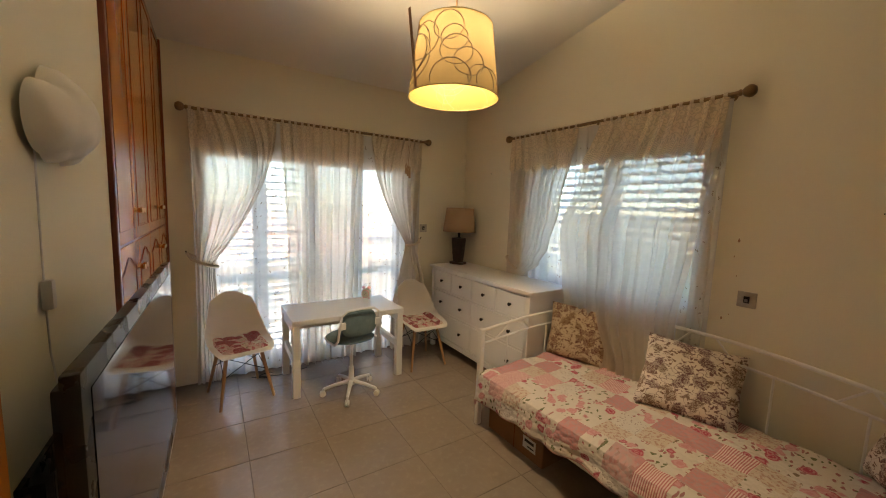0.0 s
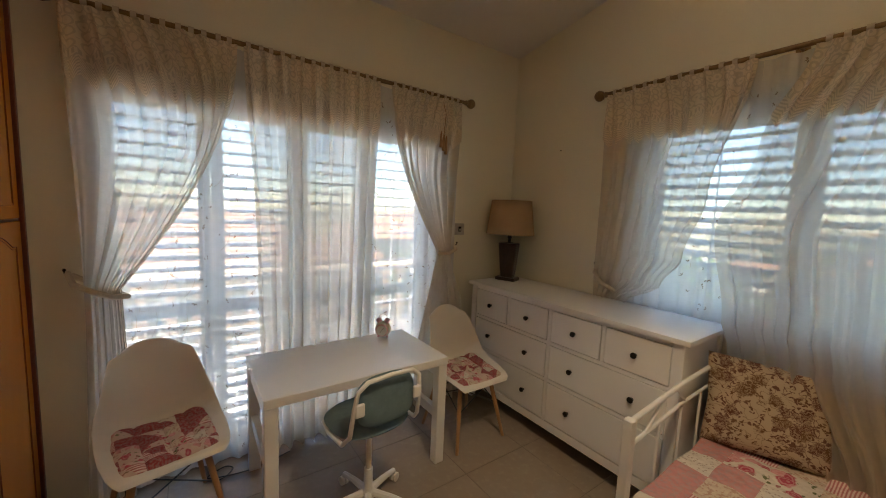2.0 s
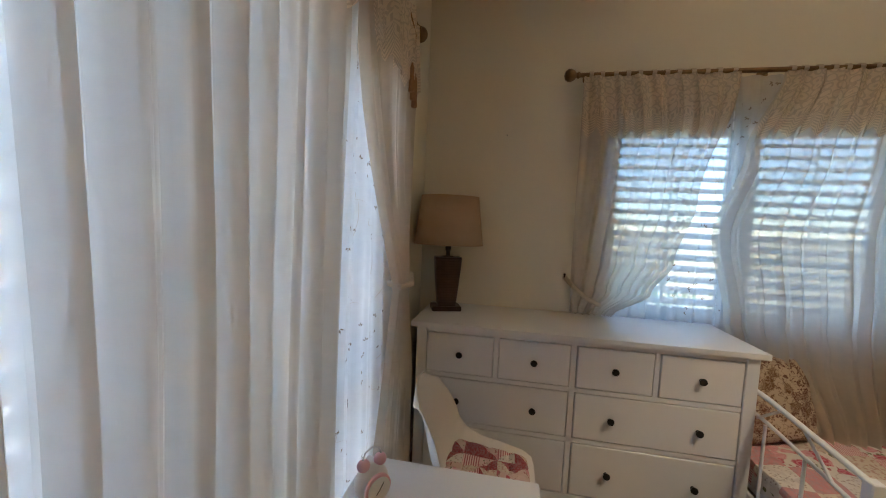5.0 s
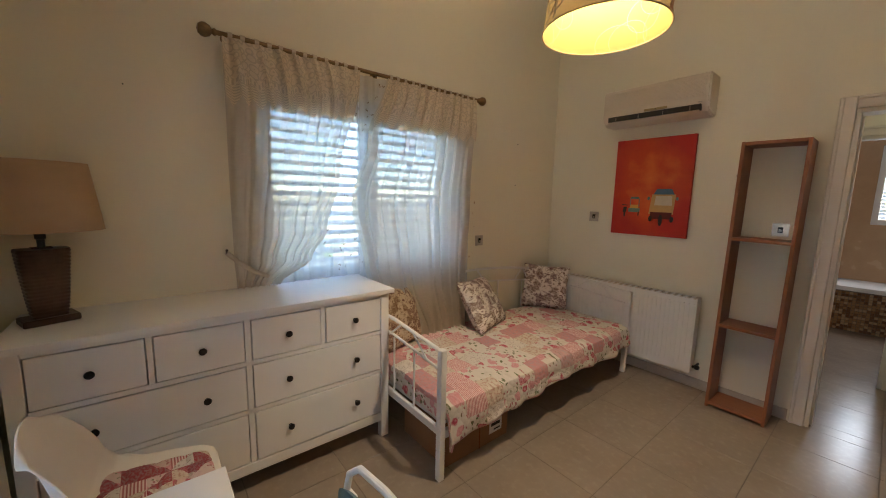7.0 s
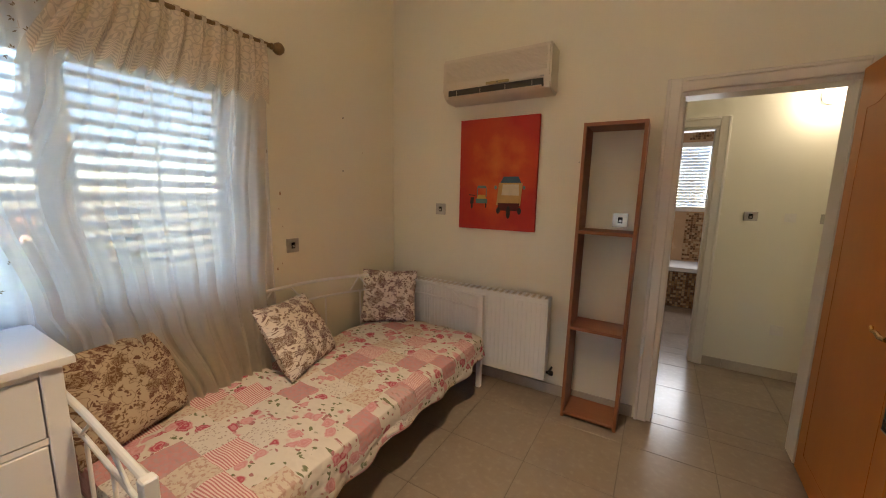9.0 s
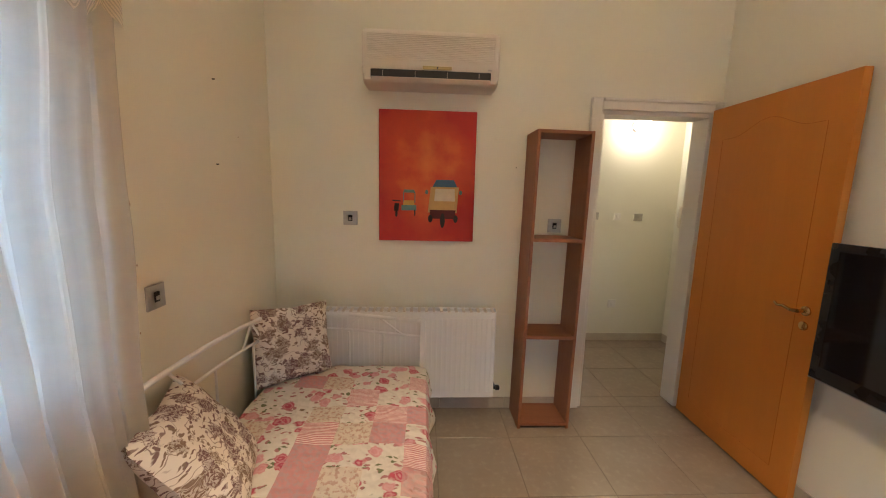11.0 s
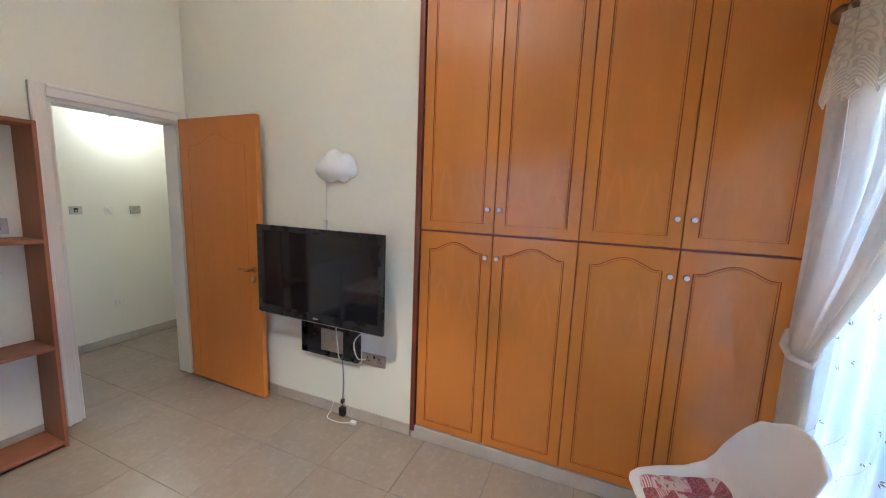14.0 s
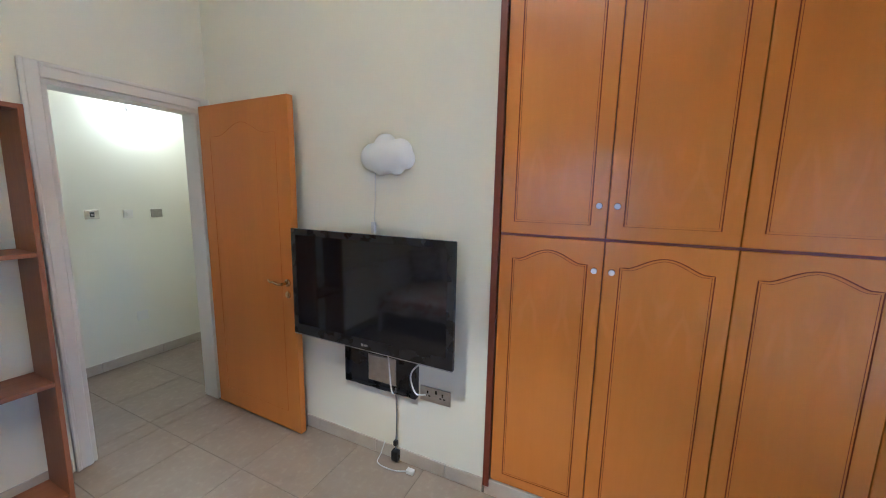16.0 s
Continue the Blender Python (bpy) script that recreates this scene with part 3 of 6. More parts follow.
box(bm, (1.02, BY - 0.15, -0.1), (2.1, BY, 2.6))
box(bm, (0.48, BY - 0.15, -0.1), (1.02, BY, 1.29))
box(bm, (0.48, BY - 0.15, 2.29), (1.02, BY, 2.6))
solid("wall_bathroom", bm, M_BATHTILE, "tan tiled bathroom walls round a small window")
solid("ceiling_bathroom", B((-0.2, BY - 0.15, 2.6), (2.1, HALL_Y - 0.12, 2.7)), M_CEIL, "white bathroom ceiling", "ceiling")


# door surrounds: flat architraves with an outer bead, and jamb linings
def surround(name, x0, x1, z, yface, out, depth, label, w=0.075):
    d = thing(name, label, "door frame", kind="structure")
    s = 1 if out > 0 else -1
    ya, yb = sorted((yface, yface + s * 0.018))
    yc, yd = sorted((yface, yface + s * 0.028))
    for xa, xb in ((x0 - w, x0), (x1, x1 + w)):
        xo = xa if xa < x0 - 0.01 else xb
        b = B((xa, ya, 0), (xb, yb, z + w), 0.004)
        oa, ob = (xo, xo + 0.022) if xa == xo else (xo - 0.022, xo)
        box(b, (oa, yc, 0), (ob, yd, z + w), 0.005)
        part("architrave", b, M_TRIM, d)
    b = B((x0, ya, z), (x1, yb, z + w), 0.004)
    box(b, (x0 + 0.001, yc, z + w - 0.022), (x1 - 0.001, yd, z + w - 0.001), 0.005)
    part("architrave", b, M_TRIM, d)
    ja, jb = sorted((yface - s * 0.001, yface - s * depth))
    part("jamb", B((x0, ja, 0), (x0 + 0.025, jb, z - 0.026), 0.002), M_TRIM, d)
    part("jamb", B((x1 - 0.025, ja, 0), (x1, jb, z - 0.026), 0.002), M_TRIM, d)
    part("head", B((x0, ja, z - 0.025), (x1, jb, z), 0.002), M_TRIM, d)
    ym = (ja + jb) / 2
    part("door_stop", B((x1 - 0.037, ym - 0.02, 0), (x1 - 0.026, ym + 0.02, z - 0.04), 0.002), M_TRIM, d)
    return d


surround("door_frame_bedroom", DX0, DX1, DZ, 0.0, 1, 0.15, "pale painted wooden frame of the bedroom doorway")
surround("door_frame_bathroom", BX0, BX1, 2.09, HALL_Y, 1, 0.12, "pale painted wooden frame of the bathroom doorway")


# the open bedroom door leaf, hinged at the west jamb
def door_leaf():
    d = thing("door_1", "open cherry veneer door with a brass lever handle", "door", pose(0.281, 0.040, 0.012, 0, 0, 90 - 1.5), kind="structure")
    W, H, th = 0.845, 2.10, 0.042
    part("panel", B((0, -th, 0), (W, 0, H), 0.002), M_DOORWOOD, d)
    # routed outline, arched head, on the face towards the room; groove shade painted darker
    pts = []
    for k in range(25):
        u = k / 24
        x = 0.11 + u * (W - 0.22)
        z = H - 0.20 + (0.075 * (0.5 - 0.5 * math.cos(2 * math.pi * min(1, max(0, (u - 0.12) / 0.76)))))
        pts.append((x, -th - 0.0005, z))
    ring = [(0.11, -th - 0.0005, 0.13)] + pts + [(W - 0.11, -th - 0.0005, 0.13)]
    part("groove_shade", T(ring, 0.0012, 5, closed=True), M_FAINTLINE, d)
    for s, y in ((-1, -th), (1, 0.0)):
        b = bmesh.new()
        lathe(b, [(0.024, 0), (0.024, 0.006), (0.016, 0.010)], 18, pose(W - 0.06, y, 1.0, -90 * s, 0, 0) if s > 0 else pose(W - 0.06, y, 1.0, 90, 0, 0))
        tube(b, [(W - 0.06, y, 1.0), (W - 0.06, y + s * 0.045, 1.0)], 0.009)
        tube(b, [(W - 0.06, y + s * 0.045, 1.0), (W - 0.09, y + s * 0.05, 0.998), (W - 0.13, y + s * 0.048, 1.006), (W - 0.165, y + s * 0.044, 1.0), (W - 0.185, y + s * 0.042, 1.012)], 0.010, 8, 0.006)
        part("handle", b, M_GOLD, d, "polished brass lever handle")
        b = bmesh.new()
        lathe(b, [(0.022, 0), (0.022, 0.005), (0.012, 0.008)], 18, pose(W - 0.06, y, 0.925, -90 if s > 0 else 90, 0, 0))
        part("lock_rose", b, M_GOLD, d)
    part("latch_plate", B((W, -0.032, 0.88), (W + 0.002, -0.010, 1.08)), M_GOLD, d)


door_leaf()


# ---- balcony door and window: frames, panes, louvred shutters ----
def louvre(name, label, w, h, m, rail_at=None, tilt=38, group=""):
    """A shutter leaf in its own x-z plane, its foot at the origin."""
    s = thing(name, label, "shutter", m, group)
    st, d = 0.062, 0.036
    part("stile", B((0, -d / 2, 0), (st, d / 2, h), 0.003), M_ALU, s)
    part("stile", B((w - st, -d / 2, 0), (w, d / 2, h), 0.003), M_ALU, s)
    rails = [(0, 0.09), (h - 0.07, h)] + ([(rail_at - 0.04, rail_at + 0.04)] if rail_at else [])
    for a, b in rails:
        part("rail", B((st, -d / 2, a), (w - st, d / 2, b), 0.003), M_ALU, s)
    b = bmesh.new()
    prof = [(-0.030, 0.0), (-0.018, 0.004), (0.0, 0.0055), (0.018, 0.004), (0.030, 0.0), (0.018, -0.004), (0.0, -0.0055), (-0.018, -0.004)]
    ends = [[b.verts.new((x, y, z)) for y, z in prof] for x in (st - 0.004, w - st + 0.004)]
    for k in range(8):
        b.faces.new((ends[0][k], ends[0][(k + 1) % 8], ends[1][(k + 1) % 8], ends[1][k]))
    b.faces.new(ends[0][::-1])
    b.faces.new(ends[1])
    me = mesh_of("slat", b, M_ALU)
    z = 0.09 + 0.034
    while z < h - 0.10:
        if not (rail_at and abs(z - rail_at) < 0.062):
            o = new("slat", me)
            o.parent = s
            o.matrix_local = pose(0, 0, z, tilt, 0, 0)
        z += 0.068
    part("tilt_rod", B((w / 2 - 0.006, 0.030, 0.14), (w / 2 + 0.006, 0.040, h - 0.12), 0.002), M_ALU, s)
    return s


def pane_leaf(name, w, h, m, label):
    s = thing(name, label, "window", m, kind="structure")
    f, d = 0.055, 0.03
    part("frame", B((0, -d / 2, 0), (f, d / 2, h), 0.003), M_ALU, s)
    part("frame", B((w - f, -d / 2, 0), (w, d / 2, h), 0.003), M_ALU, s)
    part("frame", B((f, -d / 2, 0), (w - f, d / 2, f + 0.02), 0.003), M_ALU, s)
    part("frame", B((f, -d / 2, h - f), (w - f, d / 2, h), 0.003), M_ALU, s)
    p = part("pane", B((f - 0.005, -0.003, f + 0.015), (w - f + 0.005, 0.003, h - f + 0.005)), M_GLASS, s)
    p.visible_shadow = False
    return s


def lining(name, label, boxes):
    s = thing(name, label, "window frame", kind="structure")
    for lo, hi in boxes:
        part("frame_bar", B(lo, hi, 0.003), M_ALU, s)


lining("window_1", "white aluminium balcony door frame", [
    ((NX0, YN + 0.06, 0), (NX0 + 0.04, YN + 0.24, NZ)), ((NX1 - 0.04, YN + 0.06, 0), (NX1, YN + 0.24, NZ)),
    ((NX0 + 0.04, YN + 0.06, NZ - 0.05), (NX1 - 0.04, YN + 0.24, NZ)), ((NX0 + 0.04, YN + 0.06, 0.0), (NX1 - 0.04, YN + 0.24, 0.03))])
pw = (NX1 - NX0 - 0.08) / 2
pane_leaf("window_2", pw + 0.03, NZ - 0.09, pose(NX0 + 0.04, YN + 0.085, 0.032), "white framed sliding glass balcony door")
pane_leaf("window_3", pw + 0.03, NZ - 0.09, pose(NX1 - 0.04 - pw - 0.03, YN + 0.122, 0.032), "white framed sliding glass balcony door")
lw = (NX1 - NX0 - 0.08) / 4
for k in range(4):
    louvre("balcony_shutter", "white louvred shutter leaf outside the balcony door", lw - 0.004, 2.02,
           pose(NX0 + 0.042 + k * lw, YN + 0.205, 0.035), 0.84, (26, 25, 25, 8)[k], "balcony shutters")
lining("window_4", "white aluminium bedroom window frame", [
    ((XE + 0.06, EY0, EZ0), (XE + 0.24, EY0 + 0.035, EZ1)), ((XE + 0.06, EY1 - 0.035, EZ0), (XE + 0.24, EY1, EZ1)),
    ((XE + 0.06, EY0 + 0.035, EZ1 - 0.04), (XE + 0.24, EY1 - 0.035, EZ1)), ((XE + 0.06, EY0 + 0.035, EZ0), (XE + 0.24, EY1 - 0.035, EZ0 + 0.03))])
ew = (EY1 - EY0 - 0.07) / 2
pane_leaf("window_5", ew + 0.025, EZ1 - EZ0 - 0.075, pose(XE + 0.085, EY0 + 0.036, EZ0 + 0.032, 0, 0, 90), "white framed sliding window pane")
pane_leaf("window_6", ew + 0.025, EZ1 - EZ0 - 0.075, pose(XE + 0.122, EY1 - 0.036 - ew - 0.025, EZ0 + 0.032, 0, 0, 90), "white framed sliding window pane")
for k in range(2):
    louvre("window_shutter", "white louvred shutter leaf outside the bedroom window", ew - 0.004, EZ1 - EZ0 - 0.08,
           pose(XE + 0.205, EY0 + 0.037 + k * ew, EZ0 + 0.033, 0, 0, 90), None, (-38, -36)[k], "window shutters")
tagged(part("sill_1", B((XE + 0.002, EY0 + 0.002, EZ0), (XE + 0.058, EY1 - 0.002, EZ0 + 0.022), 0.004), M_TRIM), "pale painted window sill", "window sill", "", "structure")

# bathroom window
lining("window_7", "white bathroom window frame", [
    ((0.48, BY - 0.10, 1.29), (0.54, BY - 0.02, 2.29)), ((0.96, BY - 0.10, 1.29), (1.02, BY - 0.02, 2.29)),
    ((0.54, BY - 0.10, 2.22), (0.96, BY - 0.02, 2.29)), ((0.54, BY - 0.10, 1.29), (0.96, BY - 0.02, 1.36))])
sh = thing("bathroom_shutter", "white slatted roller shutter lowered over the bathroom window", "shutter")
for k in range(19):
    part("slat", B((0.54, BY - 0.135, 1.365 + k * 0.045), (0.96, BY - 0.129, 1.365 + k * 0.045 + (0.042 if k > 5 else 0.037)), 0.002), M_PVC, sh)


# ---- built-in wardrobe ----
def wardrobe():
    XF = XW + 0.006
    ys = [2.124 + 0.4545 * k for k in range(5)]
    zt = top(YN) - 0.02
    w = thing("wardrobe", "built-in cherry veneer wardrobe with arched routed doors", "wardrobe", pose(XF, ys[0], 0))
    L = ys[4] - ys[0]
    part("plinth", B((-0.03, -0.03, 0.0), (0.004, L, 0.088), 0.002), M_BASE, w, "tiled plinth")
    part("carcass", B((-0.58, -0.030, 0.09), (-0.022, L + 0.01, zt)), M_DARKWOOD, w)
    part("frame_side", B((-0.022, -0.037, 0.05), (0.012, -0.004, zt), 0.003), M_DARKWOOD, w, "dark mahogany edge strip")
    part("frame_side", B((-0.022, L + 0.002, 0.05), (0.012, L + 0.024, zt), 0.003), M_DARKWOOD, w, "dark mahogany edge strip")
    part("divider", B((-0.020, 0, 1.387), (-0.004, L, 1.397)), M_DARKWOOD, w)
    for k in range(4):
        a, b = ys[k] - ys[0] + 0.002, ys[k + 1] - ys[0] - 0.002
        for z0, z1, arch in ((0.095, 1.3865, True), (1.3975, zt - 0.006, False)):
            d = part("door", B((-0.020, a, z0), (0.0, b, z1), 0.0025), M_CHERRY, w)
            ga, gb, g0 = a + 0.062, b - 0.062, z0 + 0.055
            # the arch stands upright over the lower doors
            pts = [(0, ga, g0), (0, gb, g0)]
            g1 = z1 - (0.105 if arch else 0.06)
            for j in range(21):
                u = j / 20
                s = min(1, max(0, (u - 0.10) / 0.80))
                z = g1 + ((0.05 * math.sin(math.pi * s) ** 1.3) if arch else 0)
                pts.append((0, gb + (ga - gb) * u, z))
            # nothing is cut in: raised bars, coloured as dark as the grooves' shaded inside
            part("groove_shade", T([(0.0004, p[1], p[2]) for p in pts], 0.0023, 6, closed=True), M_DARKLINE, d)
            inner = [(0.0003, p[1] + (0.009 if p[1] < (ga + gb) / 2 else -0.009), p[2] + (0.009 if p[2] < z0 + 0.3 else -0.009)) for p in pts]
            part("groove_shade", T(inner, 0.0010, 5, closed=True), M_DARKLINE, d)
            ky = b - 0.032 if k % 2 == 0 else a + 0.032
            kz = 1.262 if arch else 1.535
            kb = bmesh.new()
            lathe(kb, [(0.011, 0), (0.008, 0.006), (0.0065, 0.012), (0.012, 0.018), (0.0135, 0.024), (0.009, 0.029), (0.002, 0.031)], 14, pose(0, ky, kz, 0, 90, 0))
            part("knob", kb, M_GOLD, d, "brass knob with an ivory cap")
            kc = bmesh.new()
            lathe(kc, [(0.0095, 0.0295), (0.0125, 0.031), (0.012, 0.035), (0.004, 0.0365)], 14, pose(0, ky, kz, 0, 90, 0))
            part("knob_cap", kc, M_PORC, d)


wardrobe()


# ---- chest of drawers ----
def dresser():
    X0, Y0, Y1 = 2.694, 2.289, 3.886
    d = thing("chest_of_drawers", "white eight-drawer chest with black round knobs", "chest of drawers", pose(X0, Y0, 0))
    W, D, H = Y1 - Y0, XE - X0 - 0.004, 0.955
    part("top", B((-0.016, 0, H - 0.026), (D, W, H), 0.004, 2), M_WHITE, d)
    ins = 0.028
    for y in (ins, W - ins - 0.052):
        part("leg", B((0.004, y, 0), (0.050, y + 0.052, H - 0.026), 0.003), M_WHITE, d)
        part("leg", B((D - 0.05, y, 0), (D - 0.006, y + 0.052, H - 0.026), 0.003), M_WHITE, d)
        part("side_panel", B((0.05, y + 0.012, 0.10), (D - 0.05, y + 0.040, H - 0.026), 0.002), M_WHITE, d)
    part("back_panel", B((D - 0.02, ins + 0.05, 0.10), (D - 0.012, W - ins - 0.05, H - 0.03)), M_WHITE, d)
    ya, yb = ins + 0.052, W - ins - 0.052
    rows = [(0.700, 0.905), (0.452, 0.676), (0.168, 0.428)]
    for z in (0.688, 0.440):
        part("rail", B((0.012, ya, z - 0.011), (0.06, yb, z + 0.011), 0.0015), M_WHITE, d)
    part("rail", B((0.010, ya, 0.905), (0.06, yb, H - 0.026), 0.0015), M_WHITE, d)
    part("rail", B((0.008, ya, 0.110), (0.06, yb, 0.163), 0.002), M_WHITE, d)
    part("bottom_panel", B((0.06, ya, 0.112), (D - 0.03, yb, 0.124)), M_WHITE, d)
    mid = (ya + yb) / 2
    part("divider", B((0.012, mid - 0.013, 0.163), (0.06, mid + 0.013, 0.905), 0.0015), M_WHITE, d)
    quarter = (mid - 0.013 - ya) / 2
    for s in (ya + quarter, mid + 0.013 + quarter):
        part("divider", B((0.012, s - 0.011, 0.699), (0.06, s + 0.011, 0.905), 0.0015), M_WHITE, d)

    def drawer(a, b, z0, z1, knobs):
        dr = part("drawer", B((0.008, a + 0.004, z0 + 0.003), (0.028, b - 0.004, z1 - 0.003), 0.0025), M_WHITE, d)
        part("drawer_box", B((0.030, a + 0.012, z0 + 0.01), (D - 0.04, b - 0.012, z1 - 0.03)), M_WHITE, dr)
        for ky in knobs:
            kb = bmesh.new()
            lathe(kb, [(0.009, 0), (0.007, 0.008), (0.014, 0.014), (0.0165, 0.020), (0.014, 0.026), (0.004, 0.029)], 16, pose(0.008, ky, (z0 + z1) / 2, 0, -90, 0))
            part("knob", kb, M_KNOB, dr, "black round knob")

    for (a, b) in ((ya, ya + quarter - 0.011), (ya + quarter + 0.011, mid - 0.013), (mid + 0.013, mid + 0.013 + quarter - 0.011), (mid + 0.013 + quarter + 0.011, yb)):
        drawer(a, b, *rows[0], [(a + b) / 2])
    for r in rows[1:]:
        for a, b in ((ya, mid - 0.013), (mid + 0.013, yb)):
            q = (b - a) * 0.235
            drawer(a, b, *r, [a + q, b - q])


dresser()


# ---- day bed ----
def tube_rail(pts, r=0.012):
    return T(pts, r, 10)


def bed():
    X0, X1, Y0, Y1, H = 2.20, 3.10, 0.20, 2.295, 0.735
    d = thing("day_bed", "white metal day bed with slim tubular rails", "bed", pose(X0, Y0, 0))
    W, L = X1 - X0, Y1 - Y0
    for x, y in ((0, 0), (W, 0), (0, L), (W, L)):
        h = H if x == 0 else H + 0.06
        b = B((x - 0.019, y - 0.019, 0), (x + 0.019, y + 0.019, h), 0.004)
        part("post", b, M_STEELW, d)
    for y in (0, L):
        part("top_rail", tube_rail([(0.02, y, H - 0.012), (W * 0.5, y, H + 0.03), (W - 0.02, y, H + 0.045)], 0.011), M_STEELW, d)
        part("mid_rail", tube_rail([(0.02, y, H - 0.115), (W * 0.5, y, H - 0.07), (W - 0.02, y, H - 0.055)], 0.008), M_STEELW, d)
        part("low_rail", B((0.018, y - 0.012, 0.255), (W - 0.018, y + 0.012, 0.30), 0.003), M_STEELW, d)
        for u in (0.28, 0.52, 0.76):
            part("baluster", tube_rail([(W * u, y, 0.30), (W * u, y, H - 0.115 + 0.06 * u)], 0.0065), M_STEELW, d)
        for u0, u1 in ((0.14, 0.30), (0.58, 0.44)):
            part("strut", tube_rail([(W * u0, y, H - 0.115 + 0.06 * u0), (W * u1, y, H - 0.012 + 0.06 * u1)], 0.006), M_STEELW, d)
    # the long back along the wall: a bowed top rail with short struts
    arch = [(W, L * u, H + 0.05 + 0.10 * math.sin(math.pi * u)) for u in [k / 16 for k in range(17)]]
    part("back_rail", tube_rail(arch, 0.011), M_STEELW, d)
    part("back_rail", tube_rail([(W, y, z - 0.12) for _, y, z in arch], 0.008), M_STEELW, d)
    for k in range(1, 6):
        u = k / 6
        part("baluster", tube_rail([(W, L * u, 0.30), (W, L * u, H - 0.07 + 0.10 * math.sin(math.pi * u))], 0.006), M_STEELW, d)
    for u0, u1 in ((0.12, 0.17), (0.22, 0.17), (0.42, 0.47), (0.58, 0.53), (0.78, 0.83), (0.88, 0.83)):
        za = H - 0.07 + 0.10 * math.sin(math.pi * u0)
        zb = H + 0.05 + 0.10 * math.sin(math.pi * u1)
        part("strut", tube_rail([(W, L * u0, za), (W, L * u1, zb)], 0.006), M_STEELW, d)
    for x in (0.0, W):
        part("side_rail", B((x - 0.012, 0.018, 0.235), (x + 0.012, L - 0.018, 0.285), 0.003), M_STEELW, d)
    for k in range(10):
        y = 0.12 + k * (L - 0.24) / 9
        part("slat", B((0.012, y - 0.03, 0.270), (W - 0.012, y + 0.03, 0.282)), M_STEELW, d)
    # mattress
    mt = tagged(part("mattress", B((X0 + 0.025, Y0 + 0.03, 0.283), (X1 - 0.02, Y1 - 0.03, 0.415), 0.025, 3), M_MATT), "white cloth mattress on the day bed", "mattress")
    # quilt: lies on the mattress and hangs over the front
    def q(u, v):
        fall = max(0.0, (v - 0.955) / 0.045)
        y = Y0 + 0.028 + min(v, 0.955) / 0.955 * (Y1 - Y0 - 0.064) + 0.006 * fall
        s = u * 1.06
        wob = 0.014 * noise.noise((u * 6, v * 11, 1.0)) + 0.008 * noise.noise((u * 16, v * 32, 3.0))
        back = 0.86
        if s < back:
            x = X1 - 0.03 - s
            z = 0.424 + wob + 0.012 * math.exp(-((s - 0.1) / 0.2) ** 2)
            e = back - s
            if e < 0.05:
                z -= 0.012 * (1 - e / 0.05) ** 2
        else:
            e = (s - back) / 0.2
            drop = 0.215 * e * (0.60 + 0.10 * math.sin(v * 9) + 0.16 * noise.noise((v * 7, 2.0, 0.0)) + 0.20 * v)
            x = X1 - 0.03 - back - 0.022 - 0.035 * math.sqrt(e) + 0.03 * noise.noise((v * 11, e * 2, 5.0)) * e - 0.012 * math.sin(v * 37 + 3 * math.sin(v * 9)) * e
            z = 0.412 - drop + wob * 0.4
        z -= (0.10 if s < back else 0.05) * fall ** 1.3 * (1 + 0.25 * noise.noise((u * 9, 4.0, 2.0)))
        return Vector((x, y, z))

    b = grid(bmesh.new(), q, 60, 132, lambda u, v: (u * 1.06, v * (Y1 - Y0)))
    o = tagged(part("patchwork_quilt", b, M_QUILT), "pink and cream floral patchwork quilt spread over the day bed", "quilt")
    sd = o.modifiers.new("thickness", "SOLIDIFY")
    sd.thickness, sd.offset = 0.010, 1
    lift = Vector((0, 0, 0.004))
    edge = [q(1, k / 132) + Vector((-0.004, 0, 0)) for k in range(133)]
    part("binding", T(edge, 0.0055, 6), M_PINKCLOTH, o, "pink bound edge")
    for v in (0, 1):
        part("binding", T([q(k / 60, v) + lift for k in range(61)], 0.0055, 6), M_PINKCLOTH, o, "pink bound edge")


bed()


def cushion(w, h, t, m, material, label, seed):
    """A square scatter cushion standing on its lower edge, front towards -y."""
    rnd = random.Random(seed)
    o1, o2 = rnd.random() * 50, rnd.random() * 50

    def f(side):
        def g(u, v):
            a, b = 2 * u - 1, 2 * v - 1
            k = max(0.0, (1 - a ** 4) * (1 - b ** 4)) ** 0.55
            pinch = 1 - 0.07 * (1 - abs(b)) * abs(a) ** 3
            pinch2 = 1 - 0.07 * (1 - abs(a)) * abs(b) ** 3
            wr = 0.012 * noise.noise((a * 2.5 + o1, b * 2.5, o2)) * k
            sag = 0.02 * (1 - v) * k
            return Vector((a * w / 2 * pinch, side * (t / 2 * k + wr + sag), (b * pinch2 * 0.5 + 0.5) * h))
        return g

    bm2 = bmesh.new()
    grid(bm2, f(-1), 20, 20, lambda u, v: (u * w + seed, v * h + seed * 0.3))
    grid(bm2, f(1), 20, 20, lambda u, v: (u * w + seed + 2, v * h))
    bmesh.ops.remove_doubles(bm2, verts=bm2.verts, dist=0.0005)
    ob = part("cushion", bm2, material, None)
    ob.matrix_world = m
    tagged(ob, label, "cushion", "cushions on the day bed")
    return ob


cushion(0.47, 0.44, 0.13, pose(2.955, 2.055, 0.428, -13, 0, -70), M_FLORAL2, "brown floral linen cushion against the curtain", 1)
cushion(0.52, 0.46, 0.14, pose(2.835, 1.21, 0.432, -34, 4, -70), M_FLORAL, "cream cushion with mauve blossom print leaning on the rail", 2)
cushion(0.45, 0.44, 0.13, pose(2.935, 0.40, 0.430, -15, 3, -140), M_FLORAL, "cream cushion with mauve blossom print in the corner", 3)

